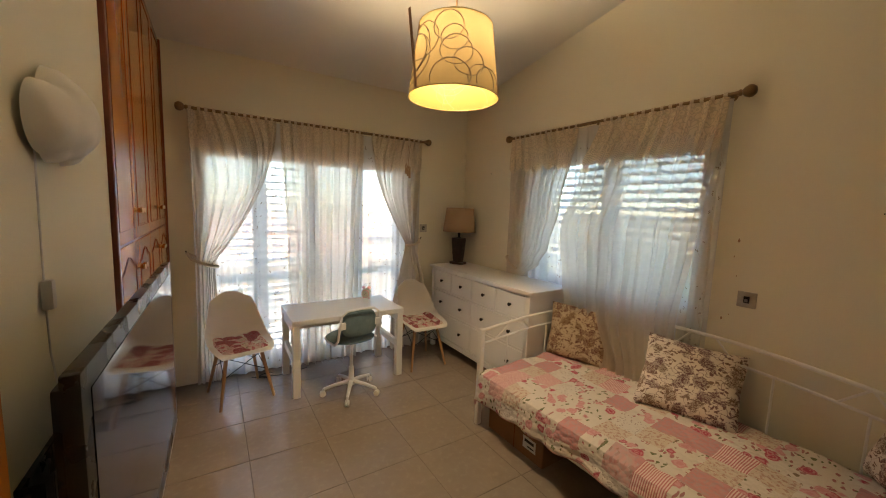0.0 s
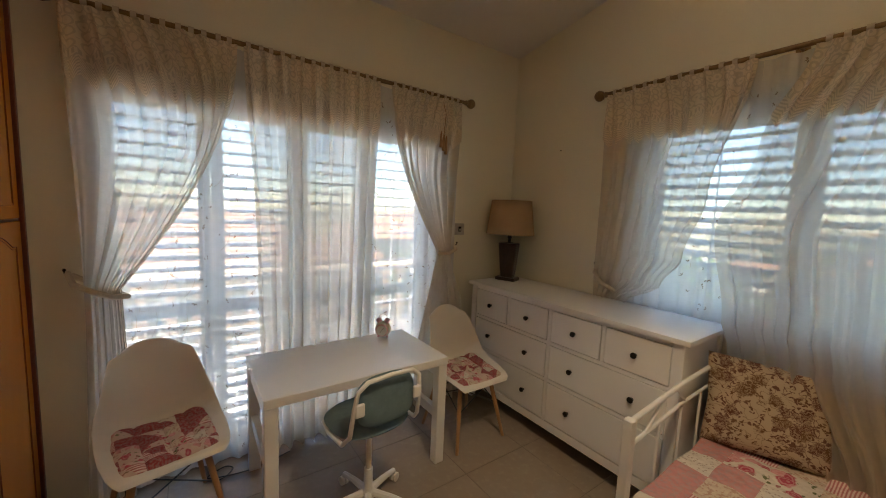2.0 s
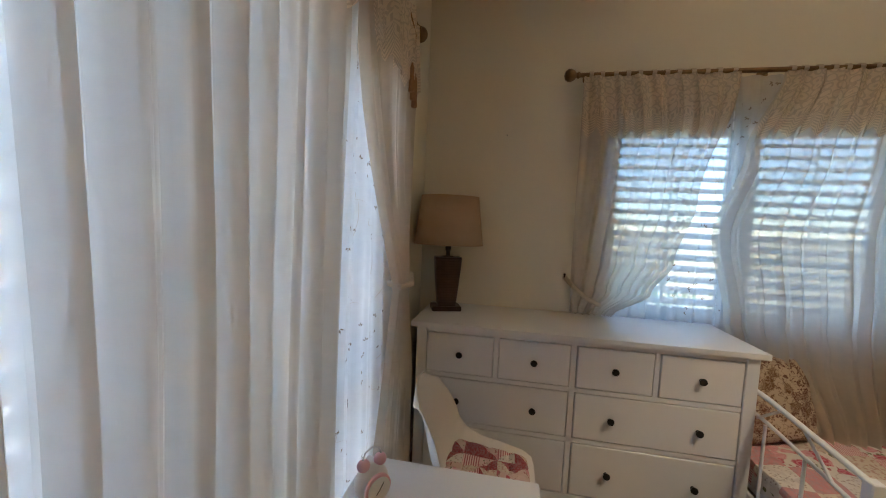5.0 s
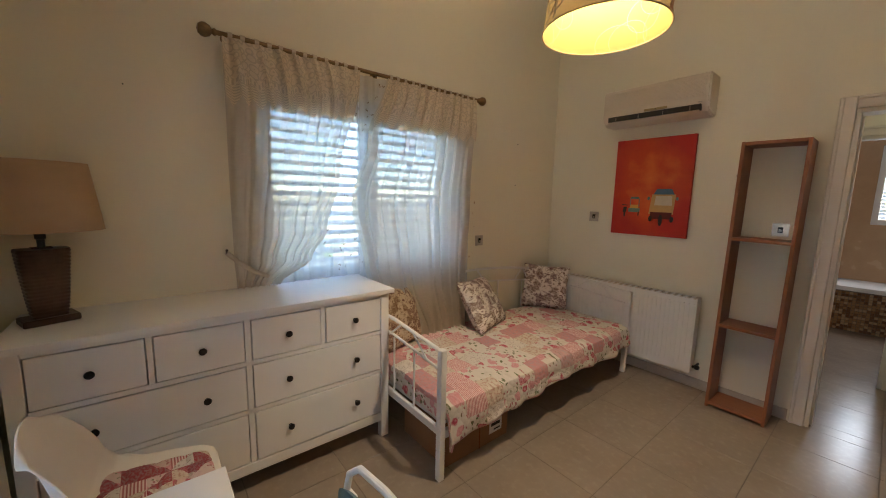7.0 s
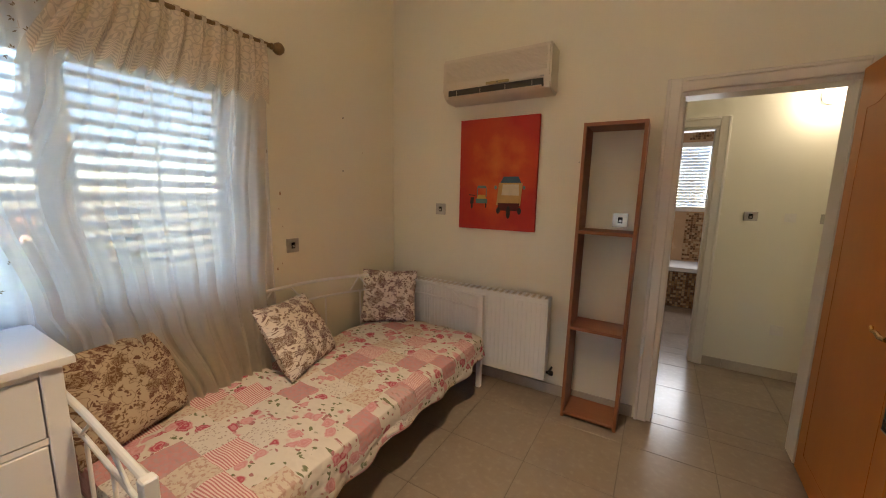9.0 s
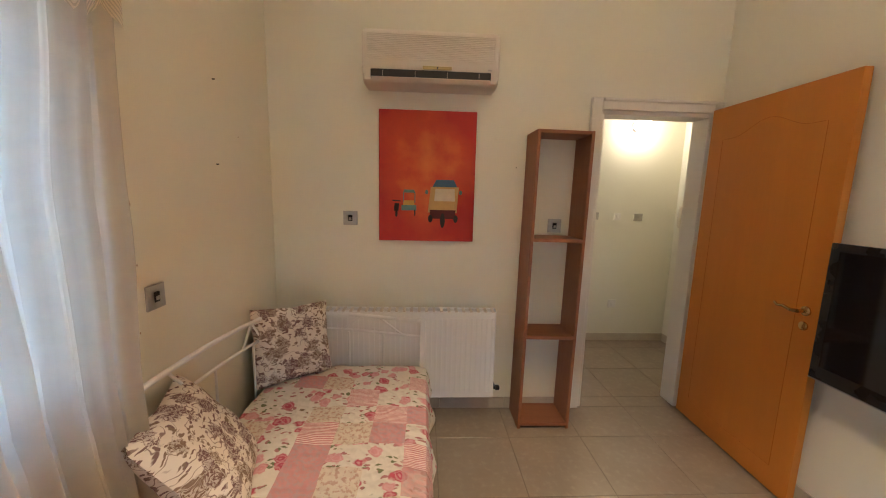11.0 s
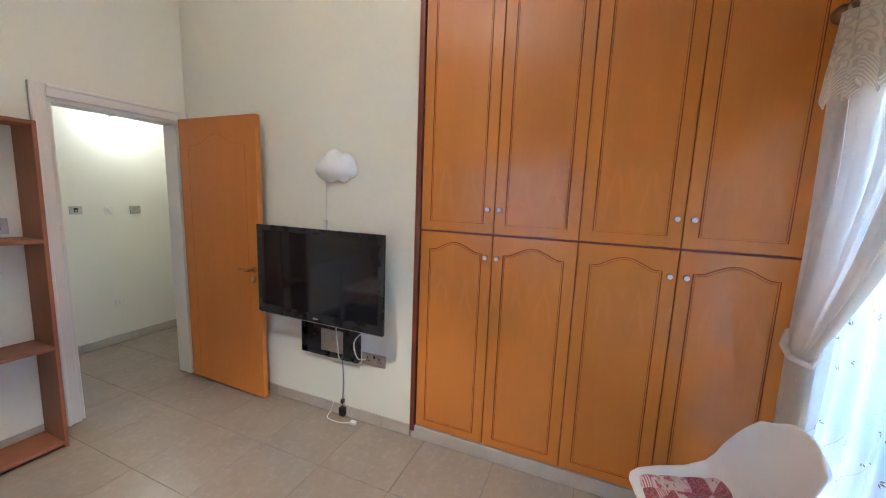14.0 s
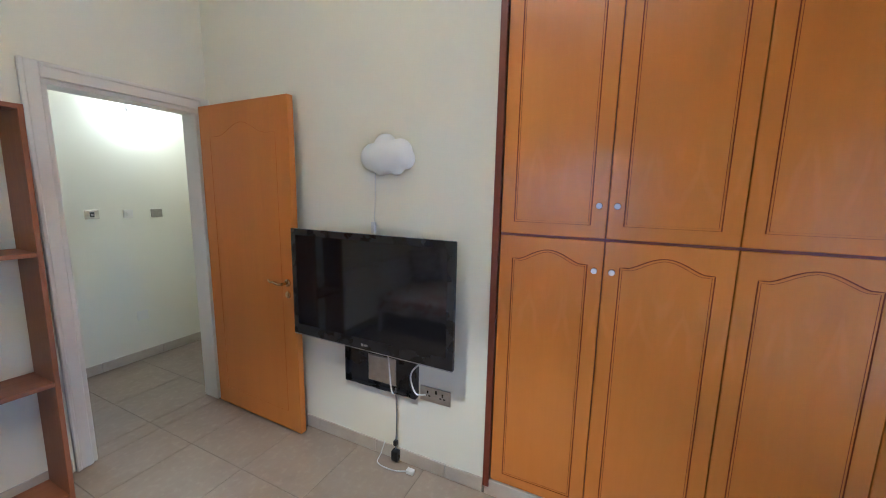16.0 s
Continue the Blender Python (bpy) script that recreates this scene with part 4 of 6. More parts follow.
# cardboard box under the bed
cb = thing("cardboard_box", "brown cardboard box with a white label under the bed", "box", pose(2.245, 1.70, 0))
part("carton", B((0, 0, 0), (0.42, 0.52, 0.195), 0.004), M_CARD, cb)
part("flap_seam", B((-0.001, 0.25, 0.002), (0.0, 0.256, 0.193)), M_DARKLINE, cb)
part("label", B((-0.0015, 0.06, 0.06), (0.0, 0.17, 0.14)), M_PAPER, cb, "white shipping label")
part("print", B((-0.0022, 0.075, 0.105), (-0.0015, 0.155, 0.125)), M_RUG_INK, cb)
part("print", B((-0.0022, 0.075, 0.075), (-0.0015, 0.13, 0.085)), M_RUG_INK, cb)


# ---- shell chairs ----
def shell_chair(m, label):
    c = thing("shell_chair", label, "chair", m, "shell chairs")
    prof = [(-0.235, 0.405), (-0.225, 0.425), (-0.19, 0.435), (-0.10, 0.425), (0.0, 0.415), (0.09, 0.425), (0.15, 0.46), (0.185, 0.53), (0.205, 0.61), (0.225, 0.70), (0.245, 0.785), (0.255, 0.825)]
    half = [0.175, 0.197, 0.213, 0.228, 0.233, 0.232, 0.222, 0.208, 0.193, 0.178, 0.160, 0.132]
    lift = [0.0, 0.0, 0.005, 0.03, 0.055, 0.085, 0.10, 0.075, 0.045, 0.025, 0.012, 0.0]
    ahead = [0, 0, 0, 0, 0.0, 0.01, 0.04, 0.065, 0.065, 0.05, 0.03, 0.01]

    def sample(arr, v):
        p = v * (len(arr) - 1)
        i = min(int(p), len(arr) - 2)
        f = p - i
        f = f * f * (3 - 2 * f) * 0.3 + f * 0.7
        return arr[i] * (1 - f) + arr[i + 1] * f

    def f(u, v):
        a = 2 * u - 1
        y, z, w = sample([p[0] for p in prof], v), sample([p[1] for p in prof], v), sample(half, v)
        k = abs(a) ** 2.3
        tip = 0.075 * abs(a) ** 2.6
        if v > 0.7:
            z -= tip * ((v - 0.7) / 0.3) ** 2
        return Vector((a * w, y - k * sample(ahead, v), z + k * sample(lift, v)))

    o = part("shell", grid(bmesh.new(), f, 22, 44), M_PLASTIC, c)
    sd = o.modifiers.new("thickness", "SOLIDIFY")
    sd.thickness, sd.offset = 0.007, 0
    ss = o.modifiers.new("smooth", "SUBSURF")
    ss.levels = ss.render_levels = 1
    feet = {}
    for sx in (-1, 1):
        for sy in (-1, 1):
            t, ft = (sx * 0.125, sy * 0.115 - 0.01, 0.395), (sx * 0.195, sy * 0.20 - 0.01, 0.0)
            feet[sx, sy] = (Vector(t), Vector(ft))
            part("leg", T([t, tuple((Vector(t) + Vector(ft)) / 2), ft], 0.0155, 12, 0.0105), M_BEECH, c, "turned beech leg")
            part("mount", B((t[0] - 0.012, t[1] - 0.012, 0.385), (t[0] + 0.012, t[1] + 0.012, 0.418), 0.002), M_BLACKM, c)
    for sx, sy, ex, ey in ((-1, -1, 1, -1), (-1, 1, 1, 1), (-1, -1, -1, 1), (1, -1, 1, 1)):
        a, b = feet[sx, sy], feet[ex, ey]
        part("wire_brace", T([a[0].lerp(a[1], 0.05), b[0].lerp(b[1], 0.42)], 0.0035, 6), M_BLACKM, c)
        part("wire_brace", T([b[0].lerp(b[1], 0.05), a[0].lerp(a[1], 0.42)], 0.0035, 6), M_BLACKM, c)
    return c


def seat_pad(m, label, seed):
    def f(s):
        def g(u, v):
            a, b = 2 * u - 1, 2 * v - 1
            k = max(0.0, (1 - a ** 6) * (1 - b ** 6)) ** 0.5
            tuft = 0.62 + 0.38 * abs(math.sin(u * math.pi * 4) * math.sin(v * math.pi * 4)) ** 0.5
            r = 1 - 0.05 * (abs(a * b)) ** 2
            z = (0.042 * k * tuft if s > 0 else -0.002 * k) + 0.05 * abs(a) ** 2.3 * max(0, 0.35 + 0.4 * b)
            z += 0.010 * math.cos(b * 2.2) * -0.6
            return Vector((a * 0.203 * r, b * 0.198 * r - 0.03, z))
        return g
    bm2 = bmesh.new()
    grid(bm2, f(1), 28, 28, lambda u, v: (u * 0.39 + seed, v * 0.37 + seed * 0.7))
    grid(bm2, f(-1), 28, 28, lambda u, v: (u * 0.39, v * 0.37))
    bmesh.ops.remove_doubles(bm2, verts=bm2.verts, dist=0.0004)
    o = part("seat_pad", bm2, M_PAD)
    o.matrix_world = m
    tagged(o, label, "seat cushion", "seat pads")


CH1, CH2 = pose(0.715, 3.605, 0, 0, 0, 12), pose(2.35, 3.495, 0, 0, 0, 0)
shell_chair(CH1, "white plastic shell chair on beech legs beside the balcony door")
shell_chair(CH2, "white plastic shell chair on beech legs beside the chest")
seat_pad(CH1 @ pose(0, -0.008, 0.429, 2) @ Matrix.Scale(0.92, 4), "tufted red and pink patchwork seat pad", 3.1)
seat_pad(CH2 @ pose(0, -0.008, 0.429, 2) @ Matrix.Scale(0.92, 4), "tufted red and pink patchwork seat pad", 5.4)


# ---- desk ----
def desk():
    x0, x1, y0, y1, H = 1.07, 2.055, 3.283, 3.85, 0.655
    d = thing("desk", "white desk with square legs and side rails", "desk", pose(x0, y0, 0))
    W, D = x1 - x0, y1 - y0
    part("desktop", B((0, 0, H - 0.045), (W, D, H), 0.003), M_WHITE, d)
    for x in (0.004, W - 0.062):
        for y in (0.004, D - 0.062):
            part("leg", B((x, y, 0), (x + 0.058, y + 0.058, H - 0.045), 0.003), M_WHITE, d)
        xa = x + 0.012
        part("side_rail", B((xa, 0.062, H - 0.125), (xa + 0.034, D - 0.062, H - 0.046), 0.002), M_WHITE, d)
        part("side_rail", B((xa, 0.062, 0.27), (xa + 0.034, D - 0.062, 0.33), 0.002), M_WHITE, d)
    part("back_rail", B((0.062, D - 0.046, H - 0.24), (W - 0.062, D - 0.030, H - 0.046), 0.002), M_WHITE, d)


desk()


# ---- swivel chair ----
def swivel_chair():
    c = thing("swivel_chair", "child's white swivel chair with teal seat and back", "chair", pose(1.525, 3.195, 0, 0, 0, 5) @ Matrix.Scale(0.95, 4))
    for k in range(5):
        a = radians(-90 + 72 * k + 41)
        dx, dy = math.cos(a), math.sin(a)
        b = T([(0.02 * dx, 0.02 * dy, 0.105), (0.13 * dx, 0.13 * dy, 0.092), (0.235 * dx, 0.235 * dy, 0.070)], 0.020, 8, 0.013)
        arm = part("base_arm", b, M_STEELW, c)
        w = bmesh.new()
        for s in (-1, 1):
            lathe(w, [(0.018, -0.007), (0.025, -0.006), (0.025, 0.006), (0.018, 0.007)], 14, pose(0.245 * dx - s * 0.011 * dy, 0.245 * dy + s * 0.011 * dx, 0.026, 0, 90, math.degrees(a) + 90))
        part("caster_wheel", w, M_PLASTIC, arm)
        part("caster_hood", T([(0.235 * dx, 0.235 * dy, 0.072), (0.245 * dx, 0.245 * dy, 0.036)], 0.011, 8), M_STEELW, arm)
    b = bmesh.new()
    lathe(b, [(0.032, 0.075), (0.034, 0.115), (0.024, 0.13), (0.022, 0.24), (0.015, 0.242), (0.014, 0.465), (0.03, 0.47), (0.03, 0.48)], 18)
    part("column", b, M_STEELW, c)
    part("seat_plate", B((-0.09, -0.09, 0.476), (0.09, 0.09, 0.488), 0.003), M_STEELW, c)

    def pad(rx, ry, t, n=2.6):
        def g(s):
            def f(u, v):
                r, th = u, 2 * math.pi * v
                cx, sx = math.cos(th), math.sin(th)
                k = (abs(cx) ** n + abs(sx) ** n) ** (-1 / n)
                return Vector((rx * r * k * cx, ry * r * k * sx, s * t / 2 * (1 - r ** 5) ** 0.5 + (0.004 if s > 0 else 0) * (1 - r)))
            return f
        bm2 = bmesh.new()
        grid(bm2, g(1), 10, 36)
        grid(bm2, g(-1), 10, 36)
        bmesh.ops.remove_doubles(bm2, verts=bm2.verts, dist=0.0004)
        return bm2

    part("seat", pad(0.205, 0.185, 0.055), M_TEAL, c, "teal woven seat", pose(0, 0.03, 0.515))
    part("backrest", pad(0.160, 0.118, 0.036, 3.0), M_TEAL, c, "teal woven backrest", pose(0, -0.155, 0.690, 80, 0, 0))
    # one white tube runs from under the seat round the back
    loop = [(-0.19, 0.13, 0.412), (-0.205, 0.02, 0.41), (-0.20, -0.11, 0.42), (-0.185, -0.155, 0.47), (-0.178, -0.178, 0.60), (-0.165, -0.188, 0.69), (-0.12, -0.195, 0.728), (0.0, -0.197, 0.735)]
    loop += [(-x, y, z) for x, y, z in loop[-2::-1]]
    part("back_tube", T([(x, y, z + 0.085) for x, y, z in loop], 0.0105, 10), M_STEELW, c)
    for s in (-1, 1):
        part("back_bracket", B((s * 0.155 - 0.022, -0.197, 0.66), (s * 0.155 + 0.022, -0.180, 0.72), 0.004), M_STEELW, c)
    part("seat_bar", B((-0.20, -0.02, 0.482), (0.20, 0.02, 0.494), 0.003), M_STEELW, c)


swivel_chair()

# ---- table lamp on the chest ----
LX, LY = 2.99, 3.765
tl = thing("table_lamp", "brown ribbed ceramic table lamp with a beige drum shade", "lamp", pose(LX, LY, 0.955, 0, 0, 20))
part("foot", B((-0.055, -0.082, 0), (0.058, 0.086, 0.028), 0.004), M_CERAMIC, tl)
b = bmesh.new()


def vase(u, v):
    th = 2 * math.pi * u
    a = 0.052 + 0.026 * v ** 0.8 + 0.0016 * math.cos(2 * math.pi * 19 * v)
    if v > 0.985:
        a *= 0.4
    k = (abs(math.cos(th)) ** 6 + abs(math.sin(th)) ** 6) ** (-1 / 6)
    return Vector((a * 0.72 * k * math.cos(th), a * k * math.sin(th), 0.028 + 0.285 * v))


grid(b, vase, 40, 114)
part("body", b, M_CERAMIC, tl)
b = bmesh.new()
lathe(b, [(0.012, 0.312), (0.012, 0.345), (0.017, 0.347), (0.017, 0.39)], 12)
part("lamp_holder", b, M_BLACKM, tl)
b = bmesh.new()


def drum(r0, r1, z0, z1, sx=1.0):
    def f(u, v):
        th = 2 * math.pi * u
        r = r0 + (r1 - r0) * v
        return Vector((r * math.cos(th) * sx, r * math.sin(th), z0 + (z1 - z0) * v))
    return f


grid(b, drum(0.200, 0.165, 0.380, 0.655, 0.85), 48, 4)
o = part("shade", b, M_SHADE, tl, "beige cloth shade")
sd = o.modifiers.new("thickness", "SOLIDIFY")
sd.thickness = 0.003
part("shade_spider", T([(-0.16, 0, 0.388), (0.16, 0, 0.388)], 0.002, 5), M_BLACKM, tl)

# ---- toy alarm clock on the desk ----
ck = thing("alarm_clock", "small white and pink animal-shaped alarm clock", "clock", pose(1.865, 3.765, 0.655, 0, 0, -38) @ Matrix.Scale(1.22, 4))
b = bmesh.new()
ball(b, (0, 0, 0.047), 0.043, (1, 0.72, 1.0), 18)
part("body", b, M_PLASTIC, ck)
b = bmesh.new()
lathe(b, [(0.033, 0), (0.033, 0.006), (0.030, 0.008)], 22, pose(0, -0.026, 0.047, 90, 0, 0))
M_PINK = mat("pink_plastic", (0.78, 0.45, 0.49), (0.72, 0.40, 0.44), 0.4, 20)
part("dial_rim", b, M_PINK, ck, "pink dial rim")
b = bmesh.new()
lathe(b, [(0.028, 0), (0.028, 0.002)], 22, pose(0, -0.0345, 0.047, 90, 0, 0))
part("dial", b, M_WHITE, ck)
part("clock_hand", T([(0, -0.0375, 0.047), (0.010, -0.0375, 0.062)], 0.001, 5), M_BLACKM, ck)
part("clock_hand", T([(0, -0.0375, 0.047), (-0.008, -0.0375, 0.038)], 0.001, 5), M_BLACKM, ck)
for s in (-1, 1):
    b = bmesh.new()
    ball(b, (s * 0.022, 0, 0.093), 0.016, (1, 0.9, 0.9), 12)
    part("bell", b, M_PINK, ck, "pink bell")
    part("foot", T([(s * 0.02, 0, 0.012), (s * 0.026, 0, 0.0)], 0.006, 8), M_PINK, ck)
b = T([(-0.026, 0, 0.10), (-0.018, 0, 0.122), (0, 0, 0.130), (0.018, 0, 0.122), (0.026, 0, 0.10)], 0.0022, 6)
part("handle", b, M_CHROME, ck)


# ---- air conditioner ----
def air_conditioner():
    x0, x1, z0, z1 = 1.775, 2.575, 2.165, 2.46
    a = thing("air_conditioner", "aged ivory wall air conditioner with an open louvre", "air conditioner", pose(x0, 0, z0))
    W, H = x1 - x0, z1 - z0
    prof = [(0, 0.0), (0.13, 0.0), (0.165, 0.02), (0.175, 0.05), (0.19, 0.085), (0.195, 0.10), (0.195, H - 0.03), (0.185, H - 0.008), (0.165, H), (0, H)]
    b = bmesh.new()
    ends = [[b.verts.new((x, y, z)) for y, z in prof] for x in (0.0, W)]
    n = len(prof)
    for k in range(n):
        b.faces.new((ends[0][k], ends[0][(k + 1) % n], ends[1][(k + 1) % n], ends[1][k]))
    b.faces.new(ends[0][::-1])
    b.faces.new(ends[1])
    bmesh.ops.bevel(b, geom=[e for e in b.edges if e.verts[0].co.x == e.verts[1].co.x], offset=0.012, segments=2, affect="EDGES")
    part("casing", b, M_AC, a)
    for k in range(15):
        z = 0.125 + k * 0.0095
        part("grille_bar", B((0.03, 0.194, z), (W - 0.03, 0.1985, z + 0.0055), 0.001), M_AC, a)
    part("outlet", B((0.05, 0.150, 0.026), (W - 0.05, 0.1945, 0.073), 0.003), M_ACDARK, a, "dark open air outlet")
    for k in range(4):
        x = 0.12 + k * (W - 0.24) / 3
        part("vane", B((x - 0.001, 0.152, 0.033), (x + 0.001, 0.197, 0.065)), M_AC, a)
    f = part("flap", B((0.055, -0.018, -0.003), (W - 0.055, 0.018, 0.002), 0.001), M_AC, a, "", pose(0, 0.190, 0.018, 32, 0, 0))
    part("display", B((0.28, 0.1945, 0.078), (0.45, 0.1985, 0.096), 0.002), M_GOLDTAG, a, "gold display strip")
    part("button", B((0.36, 0.198, 0.082), (0.368, 0.2005, 0.092)), M_BLACK, a)
    part("badge", B((0.045, 0.192, 0.082), (0.07, 0.1965, 0.090)), M_CHROME, a)


air_conditioner()

# ---- picture ----
pc = thing("canvas_painting", "orange-red canvas painting of two three-wheeled vehicles", "painting", pose(2.187, 0.003, 1.22))
part("canvas", B((-0.311, 0, 0), (0.311, 0.028, 0.832), 0.002), M_CANVAS, pc)
P = {k: mat(k + "_oil_paint", c, None, 0.6, 30, 0.3, 150) for k, c in dict(tan=(0.54, 0.34, 0.12), cream=(0.62, 0.55, 0.40), blue=(0.06, 0.13, 0.20), teal=(0.13, 0.24, 0.20), maroon=(0.12, 0.015, 0.012), dark=(0.03, 0.02, 0.02), yellow=(0.62, 0.36, 0.06)).items()}


def daub(name, pts, color, h=0.0292):
    """A flat brush shape on the canvas, from its outline (x to the viewer's right, z up)."""
    b = bmesh.new()
    if pts[0][0] > 0:
        pts = [(0.105 + (x - 0.105) * 1.15, 0.27 + (z - 0.27) * 1.15) for x, z in pts]
    lo = [b.verts.new((-x, 0.0278, z)) for x, z in pts]
    hi = [b.verts.new((-x, h, z)) for x, z in pts]
    b.faces.new(hi)
    for k in range(len(pts)):
        b.faces.new((lo[k], lo[(k + 1) % len(pts)], hi[(k + 1) % len(pts)], hi[k]))
    part(name, b, P[color], pc)


def ell(cx, cz, rx, rz, n=14):
    return [(cx + rx * math.cos(2 * math.pi * k / n), cz + rz * math.sin(2 * math.pi * k / n)) for k in range(n)]


daub("cab", [(0.02, 0.20), (0.185, 0.20), (0.195, 0.345), (0.035, 0.345)], "tan")
daub("roof", [(0.045, 0.345), (0.185, 0.345), (0.165, 0.385), (0.065, 0.385)], "blue", 0.0296)
daub("windscreen", [(0.055, 0.265), (0.175, 0.265), (0.17, 0.335), (0.062, 0.335)], "cream", 0.0297)
daub("bonnet", [(0.035, 0.165), (0.175, 0.165), (0.18, 0.225), (0.03, 0.225)], "maroon", 0.0298)
daub("bumper", [(0.03, 0.215), (0.18, 0.215), (0.18, 0.235), (0.03, 0.235)], "tan", 0.0300)
daub("wheel", ell(0.105, 0.155, 0.014, 0.042), "dark", 0.0301)
daub("wheel", ell(0.035, 0.165, 0.013, 0.022), "dark", 0.0301)
daub("wheel", ell(0.18, 0.165, 0.013, 0.022), "dark", 0.0301)
daub("lamp", ell(0.012, 0.315, 0.009, 0.013), "teal", 0.0301)
daub("lamp", ell(0.205, 0.315, 0.009, 0.013), "teal", 0.0301)
daub("hood", [(-0.155, 0.315), (-0.075, 0.315), (-0.085, 0.335), (-0.15, 0.335)], "teal")
daub("post", [(-0.155, 0.25), (-0.149, 0.25), (-0.149, 0.315), (-0.155, 0.315)], "teal")
daub("post", [(-0.081, 0.25), (-0.075, 0.25), (-0.075, 0.315), (-0.081, 0.315)], "teal")
daub("bench", [(-0.165, 0.20), (-0.068, 0.20), (-0.068, 0.235), (-0.165, 0.235)], "teal")
daub("seat", [(-0.155, 0.235), (-0.08, 0.235), (-0.085, 0.265), (-0.15, 0.265)], "yellow", 0.0294)
daub("fork", [(-0.215, 0.195), (-0.185, 0.195), (-0.18, 0.245), (-0.21, 0.245)], "dark", 0.0294)
daub("wheel", ell(-0.198, 0.18, 0.008, 0.025), "dark", 0.0297)
daub("handlebar", [(-0.225, 0.26), (-0.17, 0.257), (-0.17, 0.263), (-0.225, 0.268)], "dark", 0.0294)
daub("wheel", ell(-0.078, 0.185, 0.005, 0.022), "dark", 0.0294)


# ---- radiator ----
def radiator():
    x0, x1, z0, z1 = 1.715, 2.915, 0.158, 0.768
    r = thing("radiator", "white ribbed panel radiator below the painting", "radiator", pose(x0, 0.045, z0))
    W, H = x1 - x0, z1 - z0
    b = bmesh.new()
    box(b, (0, 0, 0), (W, 0.020, H), 0.004)
    part("back_panel", b, M_RAD, r)
    n = int(W / 0.0335)
    front = part("front_panel", B((0.0, 0.078, 0.0), (W, 0.092, H - 0.004), 0.004, 2), M_RAD, r)
    rib = B((0, 0, 0.035), (0.016, 0.005, H - 0.045), 0.0024, 2)
    me = mesh_of("rib", rib, M_RAD)
    for k in range(n):
        o = new("rib", me)
        o.parent = r
        o.matrix_local = pose(0.012 + k * W / n, 0.0905, 0)
    part("side_cover", B((-0.002, 0.010, 0.01), (0.003, 0.094, H + 0.004), 0.002), M_RAD, r)
    part("side_cover", B((W - 0.003, 0.010, 0.01), (W + 0.002, 0.094, H + 0.004), 0.002), M_RAD, r)
    for k in range(24):
        x = 0.01 + k * (W - 0.02) / 24
        part("top_grille_bar", B((x, 0.012, H - 0.006), (x + 0.018, 0.092, H + 0.002), 0.001), M_AC, r)
    b = bmesh.new()
    lathe(b, [(0.011, 0), (0.011, 0.02), (0.018, 0.022), (0.018, 0.045), (0.012, 0.05)], 14, pose(-0.004, 0.05, 0.05, 0, -90, 0))
    tube(b, [(-0.02, 0.05, 0.05), (-0.02, 0.01, 0.05), (-0.02, -0.044, 0.05)], 0.009)
    part("valve", b, M_KNOB, r, "dark metal valve")
    for x in (0.2, W - 0.2):
        part("bracket", B((x, -0.045, 0.12), (x + 0.03, 0.002, H - 0.12)), M_RAD, r)


radiator()

# ---- narrow open shelf ----
sf = thing("narrow_shelf", "tall narrow reddish wood shelf without a back", "shelf", pose(1.562, 0.016, 0, 0.0, 0.6, 180) @ pose(0, 0, 0))
SW, SD, SH = 0.345, 0.235, 1.925
part("side", B((0, -SD, 0), (0.02, 0, SH), 0.002), M_SHELF, sf)
part("side", B((SW - 0.02, -SD, 0), (SW, 0, SH), 0.002), M_SHELF, sf)
for z in (0.022, 0.625, 1.255, SH - 0.022):
    part("board", B((0.02, -SD, z), (SW - 0.02, 0, z + 0.021), 0.0015), M_SHELFH, sf)

# ---- television with its wall mount ----
tv = thing("television", "large black flat television on a wall mount", "television", pose(0.400, 0.928, 0.735, 0, 0, -0.9))
TW, TH = 1.042, 0.625
part("casing", B((-0.040, 0.03, 0.03), (-0.02, TW - 0.03, TH - 0.03), 0.006, 2), M_BLACK, tv)
part("bezel", B((-0.022, 0, 0), (0, TW, TH), 0.004, 2), M_BLACK, tv)
part("screen", B((0, 0.038, 0.062), (0.0015, TW - 0.038, TH - 0.036)), M_SCREEN, tv, "dark glossy screen")
part("edge_strip", B((-0.001, 0.0, -0.004), (0.001, TW, 0.0)), M_CHROME, tv)
part("badge", B((0, TW / 2 - 0.022, 0.018), (0.0012, TW / 2 - 0.008, 0.032)), M_CHROME, tv)
part("badge", B((0, TW / 2 - 0.004, 0.020), (0.0012, TW / 2 + 0.020, 0.030)), M_CHROME, tv)
part("mount_arm", B((-0.14, 0.46, 0.10), (-0.040, 0.56, 0.42), 0.003), M_BLACK, tv)
mp = thing("wall_mount", "black metal television mounting plate on the wall", "wall mount", pose(XW, 1.20, 0.44))
part("plate", B((0, 0, 0), (0.012, 0.145, 0.62), 0.002), M_BLACK, mp)
part("plate", B((0, 0.345, 0), (0.012, 0.49, 0.62), 0.002), M_BLACK, mp)
part("cross_bar", B((0.0, 0.145, 0), (0.012, 0.345, 0.022), 0.002), M_BLACK, mp)
part("cross_bar", B((0.0, 0.145, 0.19), (0.012, 0.345, 0.62), 0.002), M_BLACK, mp)
part("side_lip", B((0.012, 0.0, 0), (0.040, 0.004, 0.62)), M_BLACK, mp)
part("side_lip", B((0.012, 0.486, 0), (0.040, 0.49, 0.62)), M_BLACK, mp)
part("side_lip", B((0.012, 0.004, 0), (0.040, 0.486, 0.004)), M_BLACK, mp)
part("aerial_plate", B((0.0, 0.15, 0.024), (0.008, 0.34, 0.185), 0.003), M_CHROME, mp, "grey steel aerial socket")
